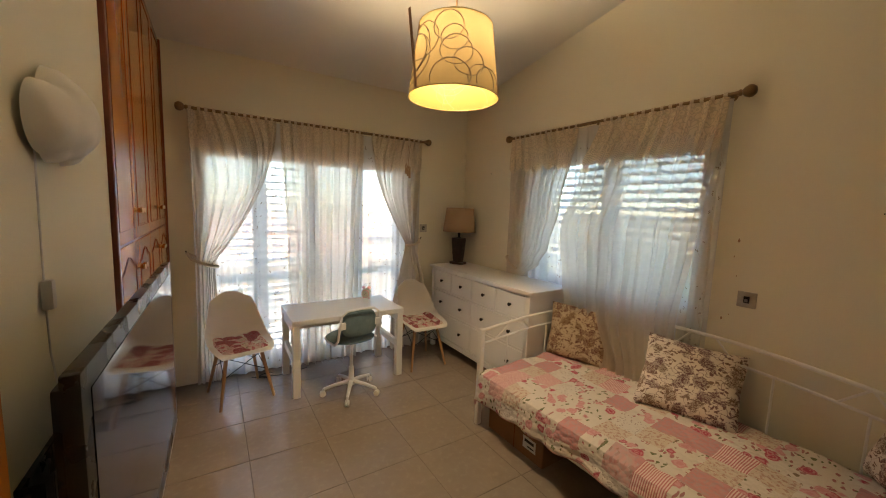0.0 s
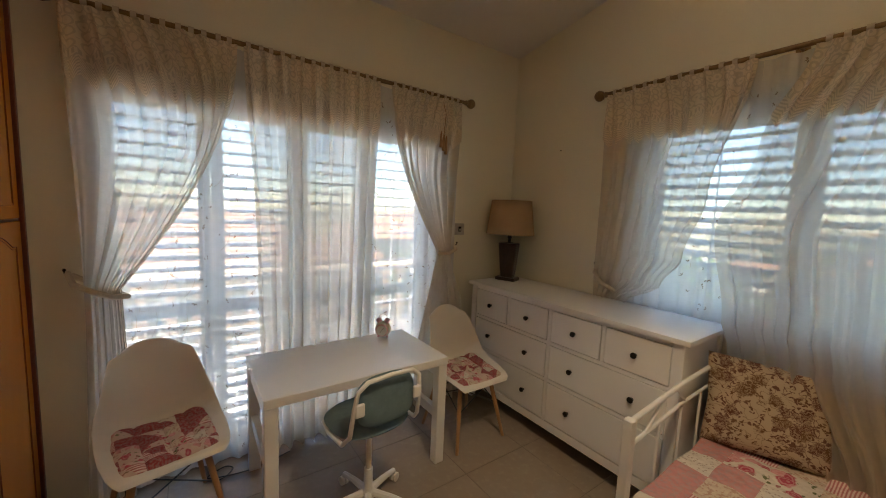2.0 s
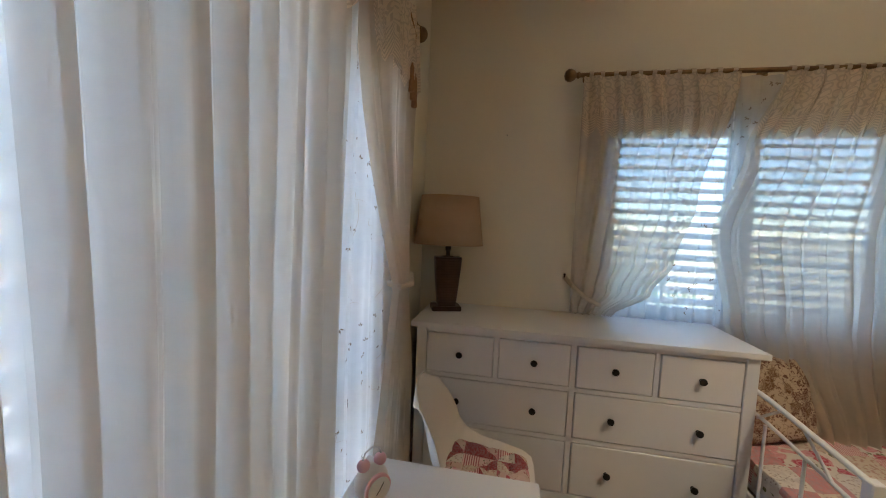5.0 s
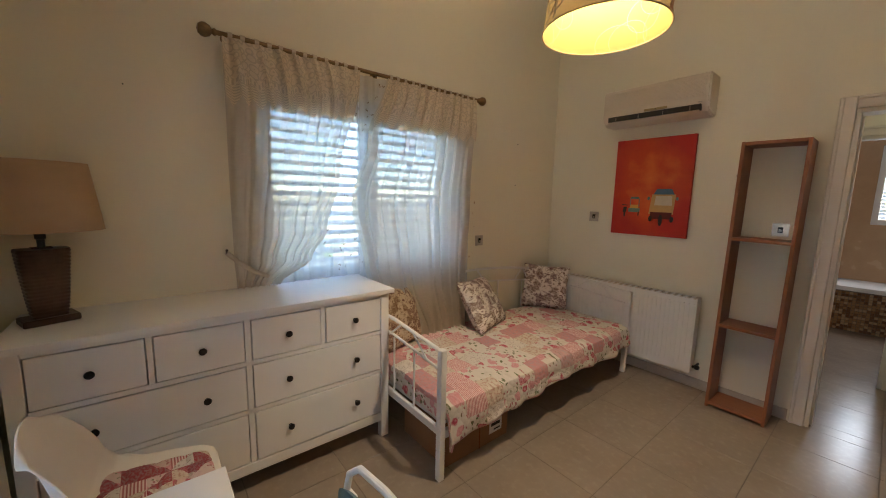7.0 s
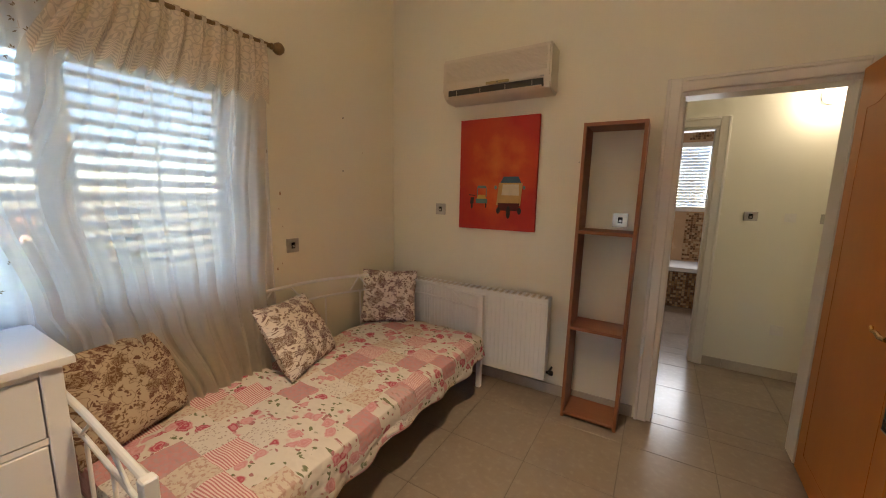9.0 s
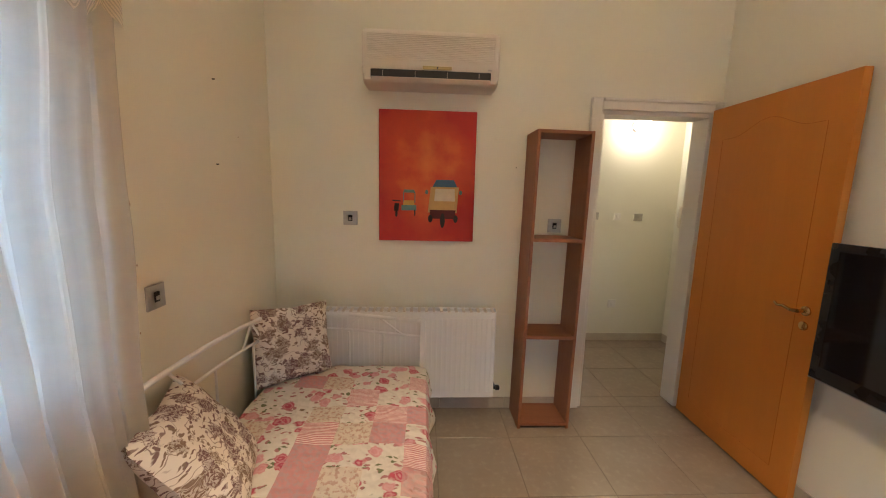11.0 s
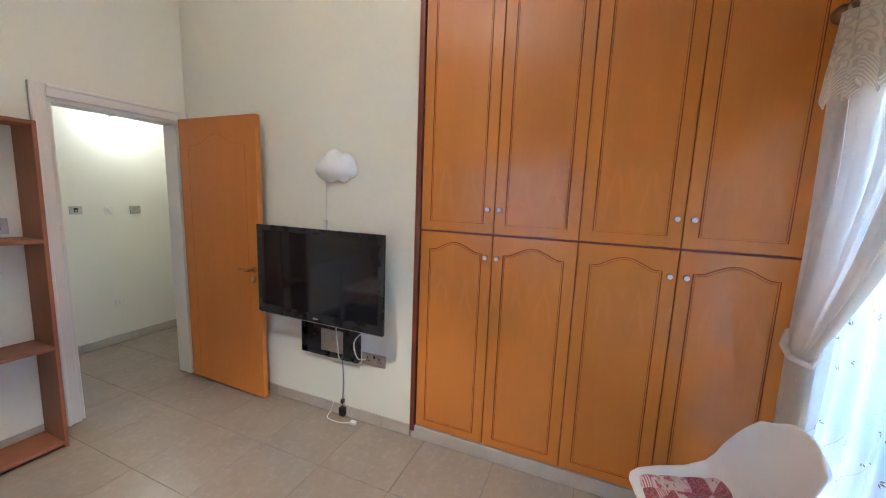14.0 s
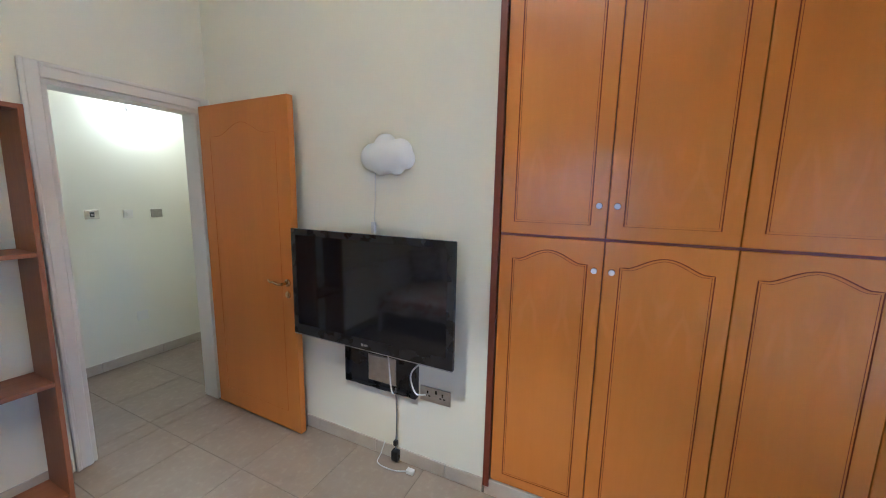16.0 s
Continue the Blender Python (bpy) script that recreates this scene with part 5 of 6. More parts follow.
for y in (0.06, 0.19, 0.30, 0.42):
    part("slot", B((0.040, y, 0.0005), (0.0408, y + 0.03, 0.0035)), M_CHROME, mp)


def cable(name, label, pts, r, material):
    """A hanging lead: a smooth curve through points."""
    out = []
    P4 = [Vector(p) for p in pts]
    P4 = [P4[0]] + P4 + [P4[-1]]
    for a, b, c, d in zip(P4, P4[1:], P4[2:], P4[3:]):
        for k in range(8):
            t = k / 8
            out.append(0.5 * (2 * b + (c - a) * t + (2 * a - 5 * b + 4 * c - d) * t * t + (3 * b - 3 * c + d - a) * t ** 3))
    out.append(P4[-1])
    b = tube(bmesh.new(), out, r, 7)
    return tagged(part(name, b, material), label, "cable")


M_CORD = mat("white_cord", (0.72, 0.71, 0.70), None, 0.5, 30)
M_GREYCORD = mat("grey_cord", (0.16, 0.16, 0.17), None, 0.5, 30)
x = XW
cable("aerial_cable", "white aerial cable from the television to the socket", [(x + 0.06, 1.52, 0.75), (x + 0.055, 1.525, 0.62), (x + 0.05, 1.54, 0.46), (x + 0.03, 1.545, 0.44)], 0.0045, M_CORD)
cable("white_cable", "white cable looping into the wall socket", [(x + 0.10, 1.84, 0.735), (x + 0.09, 1.80, 0.69), (x + 0.06, 1.72, 0.66), (x + 0.05, 1.665, 0.58), (x + 0.04, 1.69, 0.48), (x + 0.02, 1.745, 0.475)], 0.0045, M_CORD)
pcab = thing("power_cable", "grey power lead hanging to the floor", "cable", pose(0, 0, 0))
o = cable("lead", "", [(x + 0.03, 1.555, 0.47), (x + 0.028, 1.56, 0.30), (x + 0.026, 1.555, 0.16), (x + 0.024, 1.55, 0.08)], 0.0038, M_GREYCORD)
o.parent = pcab
del o["category"]
part("plug", B((x + 0.006, 1.53, 0.012), (x + 0.045, 1.575, 0.075), 0.010, 2), M_BLACK, pcab)
part("inline_box", B((x + 0.012, 1.540, 0.105), (x + 0.036, 1.562, 0.135), 0.006, 2), M_BLACK, pcab)
cable("charger_cable", "thin white lead lying on the floor tiles", [(x + 0.015, 1.47, 0.10), (x + 0.03, 1.45, 0.02), (x + 0.09, 1.47, 0.008), (x + 0.10, 1.58, 0.008), (x + 0.07, 1.66, 0.010)], 0.003, M_CORD)
tagged(part("charger_plug", B((x + 0.055, 1.655, 0.004), (x + 0.085, 1.70, 0.026), 0.006, 2), M_CORD), "white plug on the floor by the baseboard", "plug")
cable("thin_wire", "thin white wire looped under the mount", [(x + 0.012, 1.40, 0.44), (x + 0.012, 1.43, 0.40), (x + 0.012, 1.49, 0.385), (x + 0.012, 1.54, 0.43)], 0.0015, M_CORD)

# ---- cloud lamp ----
cl = thing("cloud_lamp", "white cloud-shaped wall lamp above the television", "lamp", pose(XW, 1.495, 1.765))
b = bmesh.new()


LOBES = ((0.0, 0.0, 0.094), (-0.085, -0.008, 0.076), (0.075, 0.005, 0.080), (0.115, -0.02, 0.052), (-0.01, 0.045, 0.068), (0.055, -0.045, 0.056), (-0.042, -0.04, 0.062))


def cloud(side):
    def f(u, v):
        th = 2 * math.pi * u
        dy, dz = math.cos(th), math.sin(th)
        far = 0.0
        for cy, cz, r in LOBES:
            k = cy * dy + cz * dz
            q = k * k - cy * cy - cz * cz + r * r
            if q > 0:
                far = max(far, k + math.sqrt(q))
        y, z = far * v * dy, far * v * dz
        h = sum(max(0.0, r * r - (y - cy) ** 2 - (z - cz) ** 2) ** 2 for cy, cz, r in LOBES) ** 0.25
        return Vector((0.012 + (0.85 * h if side > 0 else 0.0), y, z))
    return f


grid(b, cloud(1), 120, 24)
grid(b, cloud(-1), 120, 2)
bmesh.ops.remove_doubles(b, verts=b.verts, dist=0.0006)
part("shade", b, M_CLOUD, cl, "quilted white cloud shade")
part("back_plate", B((0, -0.05, -0.04), (0.012, 0.05, 0.04)), M_PLASTIC, cl)
part("cord", T([(0.006, -0.085, -0.07), (0.005, -0.088, -0.22), (0.006, -0.095, -0.36)], 0.0022, 6), M_CORD, cl)
part("cord_switch", B((0.002, -0.107, -0.42), (0.022, -0.083, -0.355), 0.007, 2), M_CORD, cl)
part("cord", T([(0.006, -0.095, -0.42), (0.006, -0.09, -0.52), (0.006, -0.06, -0.62)], 0.0022, 6), M_CORD, cl)


# ---- switches and sockets ----
def plate(name, label, m, w, h, kind):
    s = thing(name, label, "switch" if "switch" in name else "socket", m)
    metal = kind != "white"
    part("plate", B((-w / 2, 0, -h / 2), (w / 2, 0.008, h / 2), 0.002), M_CHROME if metal else M_PLASTIC, s)
    if kind in ("switch", "white"):
        part("rocker", B((-0.014, 0.008, -0.020), (0.014, 0.012, 0.020), 0.002), M_BLACK if metal else M_PLASTIC, s)
        part("rocker_tip", B((-0.008, 0.012, -0.012), (0.008, 0.0145, 0.004), 0.001), M_CHROME if metal else M_PLASTIC, s)
    if kind == "socket2":
        for dx in (-0.045, 0.045):
            for px, pz, a, c in ((0, 0.012, 0.004, 0.009), (-0.011, -0.008, 0.006, 0.004), (0.011, -0.008, 0.006, 0.004)):
                part("slot", B((dx + px - a, 0.0085, pz - c), (dx + px + a, 0.0093, pz + c)), M_BLACK, s)
        part("rocker", B((-0.012, 0.008, 0.012), (-0.002, 0.012, 0.032), 0.001), M_BLACK, s)
    for dx in (-w / 2 + 0.011, w / 2 - 0.011):
        b = bmesh.new()
        lathe(b, [(0.0035, 0), (0.0035, 0.0008)], 10, pose(dx, 0.008, 0, -90, 0, 0))
        part("screw", b, M_CHROME if metal else M_PLASTIC, s)
    return s


plate("wall_switch", "square steel switch plate beside the painting", pose(2.689, 0, 1.361), 0.092, 0.092, "switch")
plate("wall_switch", "square steel switch plate on the wall behind the shelf", pose(1.318, 0, 1.336), 0.092, 0.092, "switch")
plate("wall_switch", "square steel switch plate beside the window curtain", pose(XE, 1.085, 1.13, 0, 0, 90), 0.092, 0.092, "switch")
plate("wall_switch", "square steel switch plate beside the balcony curtain", pose(2.62, YN, 1.363, 0, 0, 180), 0.092, 0.092, "switch")
plate("wall_switch", "steel switch plate on the hall wall", pose(0.451, HALL_Y, 1.348), 0.092, 0.075, "switch")
plate("blank_plate", "plain steel cover plate on the hall wall", pose(-0.015, HALL_Y, 1.344), 0.092, 0.075, "blank")
plate("wall_switch", "small white switch on the hall wall", pose(0.205, HALL_Y, 1.345), 0.07, 0.07, "white")
plate("wall_socket", "white socket low on the hall wall", pose(0.179, HALL_Y, 0.414), 0.085, 0.085, "white")
plate("wall_switch", "small steel switch beside the intercom", pose(-0.42, -0.98, 1.36, 0, 0, -90), 0.085, 0.085, "switch")
plate("double_socket", "steel double socket below the television", pose(XW, 1.795, 0.474, 0, 0, -90), 0.185, 0.085, "socket2")

# intercom in the hall corner
ic = thing("intercom", "ivory plastic intercom handset on the hall wall", "intercom", pose(-0.42, -1.13, 1.36, 0, 0, -90))
part("base", B((-0.045, 0, -0.11), (0.045, 0.03, 0.11), 0.008, 2), M_AC, ic)
part("handset", T([(-0.02, 0.045, 0.10), (-0.02, 0.06, 0.06), (-0.02, 0.06, -0.06), (-0.02, 0.045, -0.10)], 0.020, 10), M_AC, ic)
part("cord", T([(-0.02, 0.04, -0.11), (-0.01, 0.03, -0.17), (0.0, 0.02, -0.14), (0.01, 0.015, -0.11)], 0.004, 6), M_AC, ic)

# hall globe light
hl = thing("wall_lamp", "lit round glass globe lamp on the hall wall", "lamp", pose(0.087, HALL_Y, 2.25))
b = bmesh.new()
lathe(b, [(0.055, 0), (0.055, 0.03), (0.04, 0.05)], 20, pose(0, 0, 0, -90, 0, 0))
part("base", b, M_STEELW, hl)
b = bmesh.new()
ball(b, (0, 0.115, 0), 0.075, (1, 0.9, 1), 24)
o = part("globe", b, M_GLOBE, hl, "glowing white glass globe")
o.visible_shadow = False

# ---- pendant lamp ----
pl = thing("pendant_lamp", "lit drum pendant lamp with dark ring print", "lamp", pose(1.648, 1.955, 2.172))
PR0, PR1, PH = 0.237, 0.190, 0.36
b = bmesh.new()
grid(b, drum(PR0, PR1, 0, PH), 72, 6)
o = part("shade", b, M_PENDANT, pl, "cream cloth shade with dark rings")
for z, r in ((0.002, PR0), (PH - 0.002, PR1)):
    part("hoop", T([(r * math.cos(2 * math.pi * k / 48), r * math.sin(2 * math.pi * k / 48), z) for k in range(48)], 0.003, 6, closed=True), M_GOLDTAG, pl)
rnd = random.Random(11)
b = bmesh.new()
for k in range(26):
    a0, zc, rr = rnd.uniform(0, 2 * math.pi), rnd.uniform(0.0, PH), rnd.uniform(0.05, 0.15)
    run = []
    for j in range(41):
        th = 2 * math.pi * j / 40
        z = zc + rr * math.sin(th) * 0.9
        r = PR0 + (PR1 - PR0) * z / PH + 0.0012
        a = a0 + rr * math.cos(th) / 0.21
        if 0.004 < z < PH - 0.004:
            run.append((r * math.cos(a), r * math.sin(a), z))
        else:
            if len(run) > 2:
                tube(b, run, 0.0021, 4)
            run = []
    if len(run) > 2:
        tube(b, run, 0.0021, 4)
part("ring_print", b, M_STITCH, pl, "dark brown rings")
part("seam", B((-0.012, -0.0015, 0.0), (0.012, 0.0, PH)), M_TASSEL, pl, "", pose(-PR0 + 0.003, -0.02, 0.003, 0, 0, 90) @ pose(0, 0, 0, -7.4, 0, 0))
part("spider", T([(-PR1, 0, PH - 0.03), (PR1, 0, PH - 0.03)], 0.002, 6), M_GOLDTAG, pl)
part("spider", T([(0, -PR1, PH - 0.03), (0, PR1, PH - 0.03)], 0.002, 6), M_GOLDTAG, pl)
b = bmesh.new()
lathe(b, [(0.02, 0.294), (0.021, 0.315), (0.012, 0.335)], 14)
part("lamp_holder", b, M_PORC, pl)
b = bmesh.new()
ball(b, (0, 0, 0.262), 0.03, (1, 1, 1.25), 16)
o = part("bulb", b, M_BULB, pl, "glowing bulb")
o.visible_shadow = False
part("cord", T([(0, 0, 0.33), (0, 0, top(1.955) - 2.172)], 0.004, 6), M_TASSEL, pl)
b = bmesh.new()
lathe(b, [(0.03, 0), (0.05, 0.03), (0.05, 0.05)], 18, pose(0, 0, top(1.955) - 2.172 - 0.045))
part("ceiling_rose", b, M_PORC, pl)
cable("black_cable", "thin black cable lying on the floor by the curtain", [(0.82, 3.86, 0.006), (0.93, 3.80, 0.005), (1.0, 3.86, 0.005), (0.96, 3.90, 0.005), (0.88, 3.84, 0.007), (1.08, 3.80, 0.005), (1.30, 3.85, 0.005)], 0.003, M_BLACKM)


# ---- curtain rods ----
def rod(name, label, a, b, wall_dir):
    """A rod from a to b; wall_dir points to the wall."""
    a, b, w = Vector(a), Vector(b), Vector(wall_dir)
    d = (b - a).normalized()
    r = thing(name, label, "curtain rod", Matrix.Translation(a))
    L = (b - a).length
    reach = 0.095 if w.y else 0.068
    part("rod", T([(0, 0, 0), tuple(d * L)], 0.0125, 12), M_BRASS, r)
    for s, p in ((-1, Vector()), (1, d * L)):
        bm2 = bmesh.new()
        q = d.to_track_quat("Z", "Y").to_matrix().to_4x4() if s > 0 else (-d).to_track_quat("Z", "Y").to_matrix().to_4x4()
        lathe(bm2, [(0.016, -0.005), (0.019, 0.004), (0.014, 0.010), (0.013, 0.014), (0.026, 0.024), (0.035, 0.044), (0.034, 0.058), (0.022, 0.074), (0.004, 0.079)], 18, Matrix.Translation(p) @ q)
        part("finial", bm2, M_BRASS, r, "aged brass ball finial")
    for u in (0.03, 0.5, 0.97):
        p = d * (L * u)
        bm2 = T([p, p + w * reach], 0.008, 8)
        q = w.to_track_quat("Z", "Y").to_matrix().to_4x4()
        lathe(bm2, [(0.026, reach - 0.006), (0.026, reach)], 14, Matrix.Translation(p) @ q)
        part("bracket", bm2, M_BRASS, r)


RZ = 2.315
NY, EX = YN - 0.095, XE - 0.068
rod("curtain_rod", "aged brass curtain rod above the balcony door", (0.41, NY, RZ), (2.556, NY, RZ), (0, 1, 0))
rod("curtain_rod", "aged brass curtain rod above the window", (EX, 1.218, RZ), (EX, 3.09, RZ), (1, 0, 0))


class Drape:
    """A hanging cloth. along: unit vector along the rod; into: unit vector into the room."""

    def __init__(self, origin, along, into, left, right, z0, z1, folds, amp, off=0.0, seed=0, lean=0.0, bunch=0.0):
        self.o, self.a, self.i = Vector(origin), Vector(along), Vector(into)
        self.left, self.right, self.z0, self.z1, self.n, self.amp, self.off, self.seed, self.lean, self.bunch = left, right, z0, z1, folds, amp, off, seed, lean, bunch

    def at(self, u, v, lift=0.0):
        z = self.z0 + (self.z1 - self.z0) * v
        l, r = self.left(v), self.right(v)
        uu = u + 0.02 * noise.noise((u * 6, v * 1.5, self.seed))
        # cloth swept aside gathers along its hanging edge
        k = abs(self.bunch) * min(1.0, v * 4)
        g = 1 - (1 - u) ** (1 + k) if self.bunch > 0 else u ** (1 + k)
        s = l + (r - l) * g
        amp = self.amp(v)
        ph = 2 * math.pi * self.n * uu + 0.6 * noise.noise((u * 4, v * 2, self.seed + 9.0))
        d = amp * (math.sin(ph) + 0.35 * math.sin(2.3 * ph + 1.7 + self.seed))
        d += 0.012 * noise.noise((u * 5, v * 3, self.seed + 4.0))
        return self.o + self.a * (s + 0.3 * amp * math.cos(ph)) + self.i * (self.off + self.lean * v + d + lift) + Vector((0, 0, z))


def curve(keys):
    """A smooth function through (v, value) points."""
    def f(v):
        for (a, x), (b, y) in zip(keys, keys[1:]):
            if v <= b:
                t = max(0.0, (v - a) / (b - a))
                t = t * t * (3 - 2 * t)
                return x + (y - x) * t
        return keys[-1][1]
    return f


def sweep(x0, x1, vt, power, below):
    """An edge drawn aside: from x0 at the top to x1 at the tie, then on to below at the hem."""
    def f(v):
        if v < vt:
            return x1 + (x0 - x1) * (1 - (v / vt) ** power)
        t = (v - vt) / (1 - vt)
        return x1 + (below - x1) * min(1.0, t * 1.6)
    return f


def curtain(name, label, dr, width, height, nu, nv, material, group, lace=None, tabs=0, tab_r=0.018, sprigs=0, seed=1):
    c = thing(name, label, "curtain", None, group)
    o = part("cloth", grid(bmesh.new(), lambda u, v: dr.at(u, v), nu, nv, lambda u, v: (u * width, v * height)), material, c)
    if lace:
        # a lace flounce over the top, its lower edge in points
        n = max(4, round(width / 0.066))

        def f(u, v):
            edge = lace * (0.83 + 0.17 * (1 - abs(2 * ((n * u) % 1) - 1)))
            return dr.at(u, v * edge / height, 0.012 + 0.010 * v + 0.006 * math.sin(u * 23 * width))
        part("lace_valance", grid(bmesh.new(), f, max(nu, n * 10), 16, lambda u, v: (u * width, v * lace)), M_LACE, c, "ecru lace flounce")
    if tabs:
        for k in range(tabs):
            u = (k + 0.5) / tabs
            p = dr.at(u, 0.0)
            b = bmesh.new()
            ctr = dr.o + dr.a * ((p - dr.o).dot(dr.a))
            w = 0.011
            pts = [(tab_r * math.cos(t), tab_r * math.sin(t)) for t in [2 * math.pi * j / 12 for j in range(12)]]
            rows = []
            for s in (-w, w):
                rows.append([b.verts.new(Vector((ctr.x, ctr.y, RZ)) + dr.a * s + dr.i * y + Vector((0, 0, z))) for y, z in pts])
            for j in range(12):
                b.faces.new((rows[0][j], rows[0][(j + 1) % 12], rows[1][(j + 1) % 12], rows[1][j]))
            part("tab", b, M_LACE if lace else material, c)
    if sprigs:
        rnd = random.Random(seed)
        b = bmesh.new()
        for k in range(sprigs):
            u, v = rnd.random() * 0.96 + 0.02, rnd.random() * 0.96 + 0.02
            p = dr.at(u, v)
            e1 = (dr.at(u + 0.004, v) - p).normalized()
            e2 = (dr.at(u, v + 0.004) - p).normalized()
            nn = e1.cross(e2).normalized()
            if nn.dot(dr.i) < 0:
                nn = -nn
            base = rnd.uniform(0, 6.28)
            for j in range(rnd.choice((1, 2, 3, 3))):
                t = base + (j - 1) * 0.9
                d1 = e1 * math.cos(t) + e2 * math.sin(t)
                d2 = nn.cross(d1)
                L, W = rnd.uniform(0.012, 0.018), rnd.uniform(0.0024, 0.0037)
                q = p + nn * 0.0015 + d1 * 0.003
                b.faces.new([b.verts.new(x) for x in (q, q + d1 * L * 0.4 + d2 * W, q + d1 * L, q + d1 * L * 0.4 - d2 * W)])
        tagged(part("embroidery", b, M_STITCH, c, "brown embroidered leaf sprigs"), kind="stuff")
        # curling stems stitched in pale thread
        b = bmesh.new()
        for k in range(sprigs // 3):
            u0, v0, turn = rnd.uniform(0.03, 0.97), rnd.uniform(0.03, 0.90), rnd.choice((-1, 1))
            rows = []
            for j in range(15):
                t = j / 14
                th = turn * (1.2 + 3.6 * t)
                x, y = 0.075 * (t + 0.35 * math.cos(th)), 0.10 * (t + 0.30 * math.sin(th))
                u, v = min(0.995, u0 + turn * x / width * 0.7), min(0.995, v0 + y / height)
                e1 = (dr.at(u + 0.003, v) - dr.at(u, v)).normalized()
                p = dr.at(u, v, 0.0022)
                rows.append((b.verts.new(p - e1 * 0.0009 + Vector((0, 0, 0.0006))), b.verts.new(p + e1 * 0.0009 - Vector((0, 0, 0.0006)))))
            for p, q in zip(rows, rows[1:]):
                b.faces.new((p[0], p[1], q[1], q[0]))
        tagged(part("stem_embroidery", b, M_VINE, c, "pale stitched curling stems"), kind="stuff")
    return c


def tie(c, pts, r=0.013):
    part("tieback", T(pts, r, 8), M_LACE, c, "cloth tieback")


const = lambda k: (lambda v: k)
ZT = RZ - 0.016
# balcony door: a sprigged sheer across the glass, and three plain panels with lace tops before it
NO = (0, NY, 0)
curtain("sheer_curtain", "white sheer curtain with brown leaf sprigs over the balcony door",
        Drape(NO, (1, 0, 0), (0, -1, 0), const(0.44), const(2.53), ZT, 0.03, 15, curve([(0, 0.010), (0.3, 0.013), (1, 0.018)]), -0.045, 3.0),
        2.3, 2.28, 220, 30, M_SHEER, "balcony curtains", None, 0, 0.018, 480, seed=2)
H = ZT - 0.03
tv_ = (ZT - 1.08) / H
c1 = curtain("curtain", "ecru voile curtain with lace top tied back beside the wardrobe",
             Drape(NO, (1, 0, 0), (0, -1, 0), curve([(0, 0.405), (tv_, 0.432), (1, 0.41)]),
                   sweep(1.05, 0.56, tv_, 1.8, 0.58),
                   ZT, 0.03, 8, curve([(0, 0.012), (0.15, 0.028), (tv_, 0.018), (1, 0.014)]), 0.006, 5.0, 0.0, 1.1),
             0.9, H, 150, 50, M_CURTAIN, "balcony curtains", 0.34, 12)
tie(c1, [(0.372, YN - 0.02, 1.15), (0.405, NY - 0.015, 1.11), (0.48, NY - 0.052, 1.075), (0.54, NY - 0.052, 1.05), (0.585, NY - 0.01, 1.04), (0.53, NY + 0.035, 1.06), (0.385, YN - 0.02, 1.14)])
curtain("curtain", "ecru voile curtain with lace top hanging straight before the balcony door",
        Drape(NO, (1, 0, 0), (0, -1, 0), curve([(0, 1.08), (0.5, 1.13), (1, 1.15)]), curve([(0, 1.84), (0.5, 1.80), (1, 1.78)]),
              ZT, 0.03, 9, curve([(0, 0.012), (0.2, 0.028), (1, 0.036)]), 0.014, 8.0),
        1.1, H, 160, 40, M_CURTAIN, "balcony curtains", 0.34, 14)
tv3 = (ZT - 1.19) / H
c3 = curtain("curtain", "ecru voile curtain with lace top tied back beside the chest",
             Drape(NO, (1, 0, 0), (0, -1, 0), sweep(1.93, 2.36, tv3, 1.6, 2.20),
                   curve([(0, 2.50), (tv3, 2.45), (0.68, 2.58), (1, 2.60)]),
                   ZT, 0.03, 7, curve([(0, 0.012), (0.15, 0.026), (tv3, 0.018), (1, 0.032)]), 0.012, 11.0, 0.0, -1.1),
             0.8, H, 130, 50, M_CURTAIN, "balcony curtains", 0.34, 10)
tie(c3, [(2.57, YN, 1.24), (2.50, NY - 0.03, 1.215), (2.42, NY - 0.055, 1.19), (2.345, NY - 0.03, 1.185), (2.38, NY + 0.03, 1.19), (2.55, YN - 0.004, 1.235)])
ts = thing("tassel_charm", "tan bead and tassel charm hanging on the curtain", "ornament", pose(2.33, NY - 0.055, 1.98))
part("cord", T([(0, 0.03, 0.31), (0.012, 0.0, 0.2), (0, 0, 0.06)], 0.0025, 6), M_TASSEL, ts)
for k, dx in enumerate((-0.022, 0.0, 0.022)):
    b = bmesh.new()
    lathe(b, [(0.003, 0.02), (0.008, 0.0), (0.009, -0.03), (0.012, -0.085 - 0.01 * k), (0.010, -0.09 - 0.01 * k)], 10, pose(dx, 0, 0.06 - 0.012 * k))
    part("tassel", b, M_TASSEL, ts)

# window: sheer, tied panel over the chest, straight panel behind the bed
EO = (EX, 0, 0)
curtain("sheer_curtain", "white sheer curtain with brown leaf sprigs over the window",
        Drape(EO, (0, 1, 0), (-1, 0, 0), const(1.25), const(2.278), ZT, 0.36, 10, curve([(0, 0.010), (0.4, 0.014), (1, 0.016)]), -0.030, 14.0),
        1.9, 1.95, 150, 30, M_SHEER, "window curtains", None, 0, 0.018, 300, seed=4)
curtain("sheer_curtain", "white sheer curtain with brown leaf sprigs behind the chest",
        Drape(EO, (0, 1, 0), (-1, 0, 0), const(2.280), const(3.045), ZT, 0.965, 7, curve([(0, 0.010), (0.4, 0.014), (1, 0.014)]), -0.030, 15.0),
        0.9, 1.35, 110, 24, M_SHEER, "window curtains", None, 0, 0.018, 110, seed=5)
HE = ZT - 0.965
tve = (ZT - 1.13) / HE
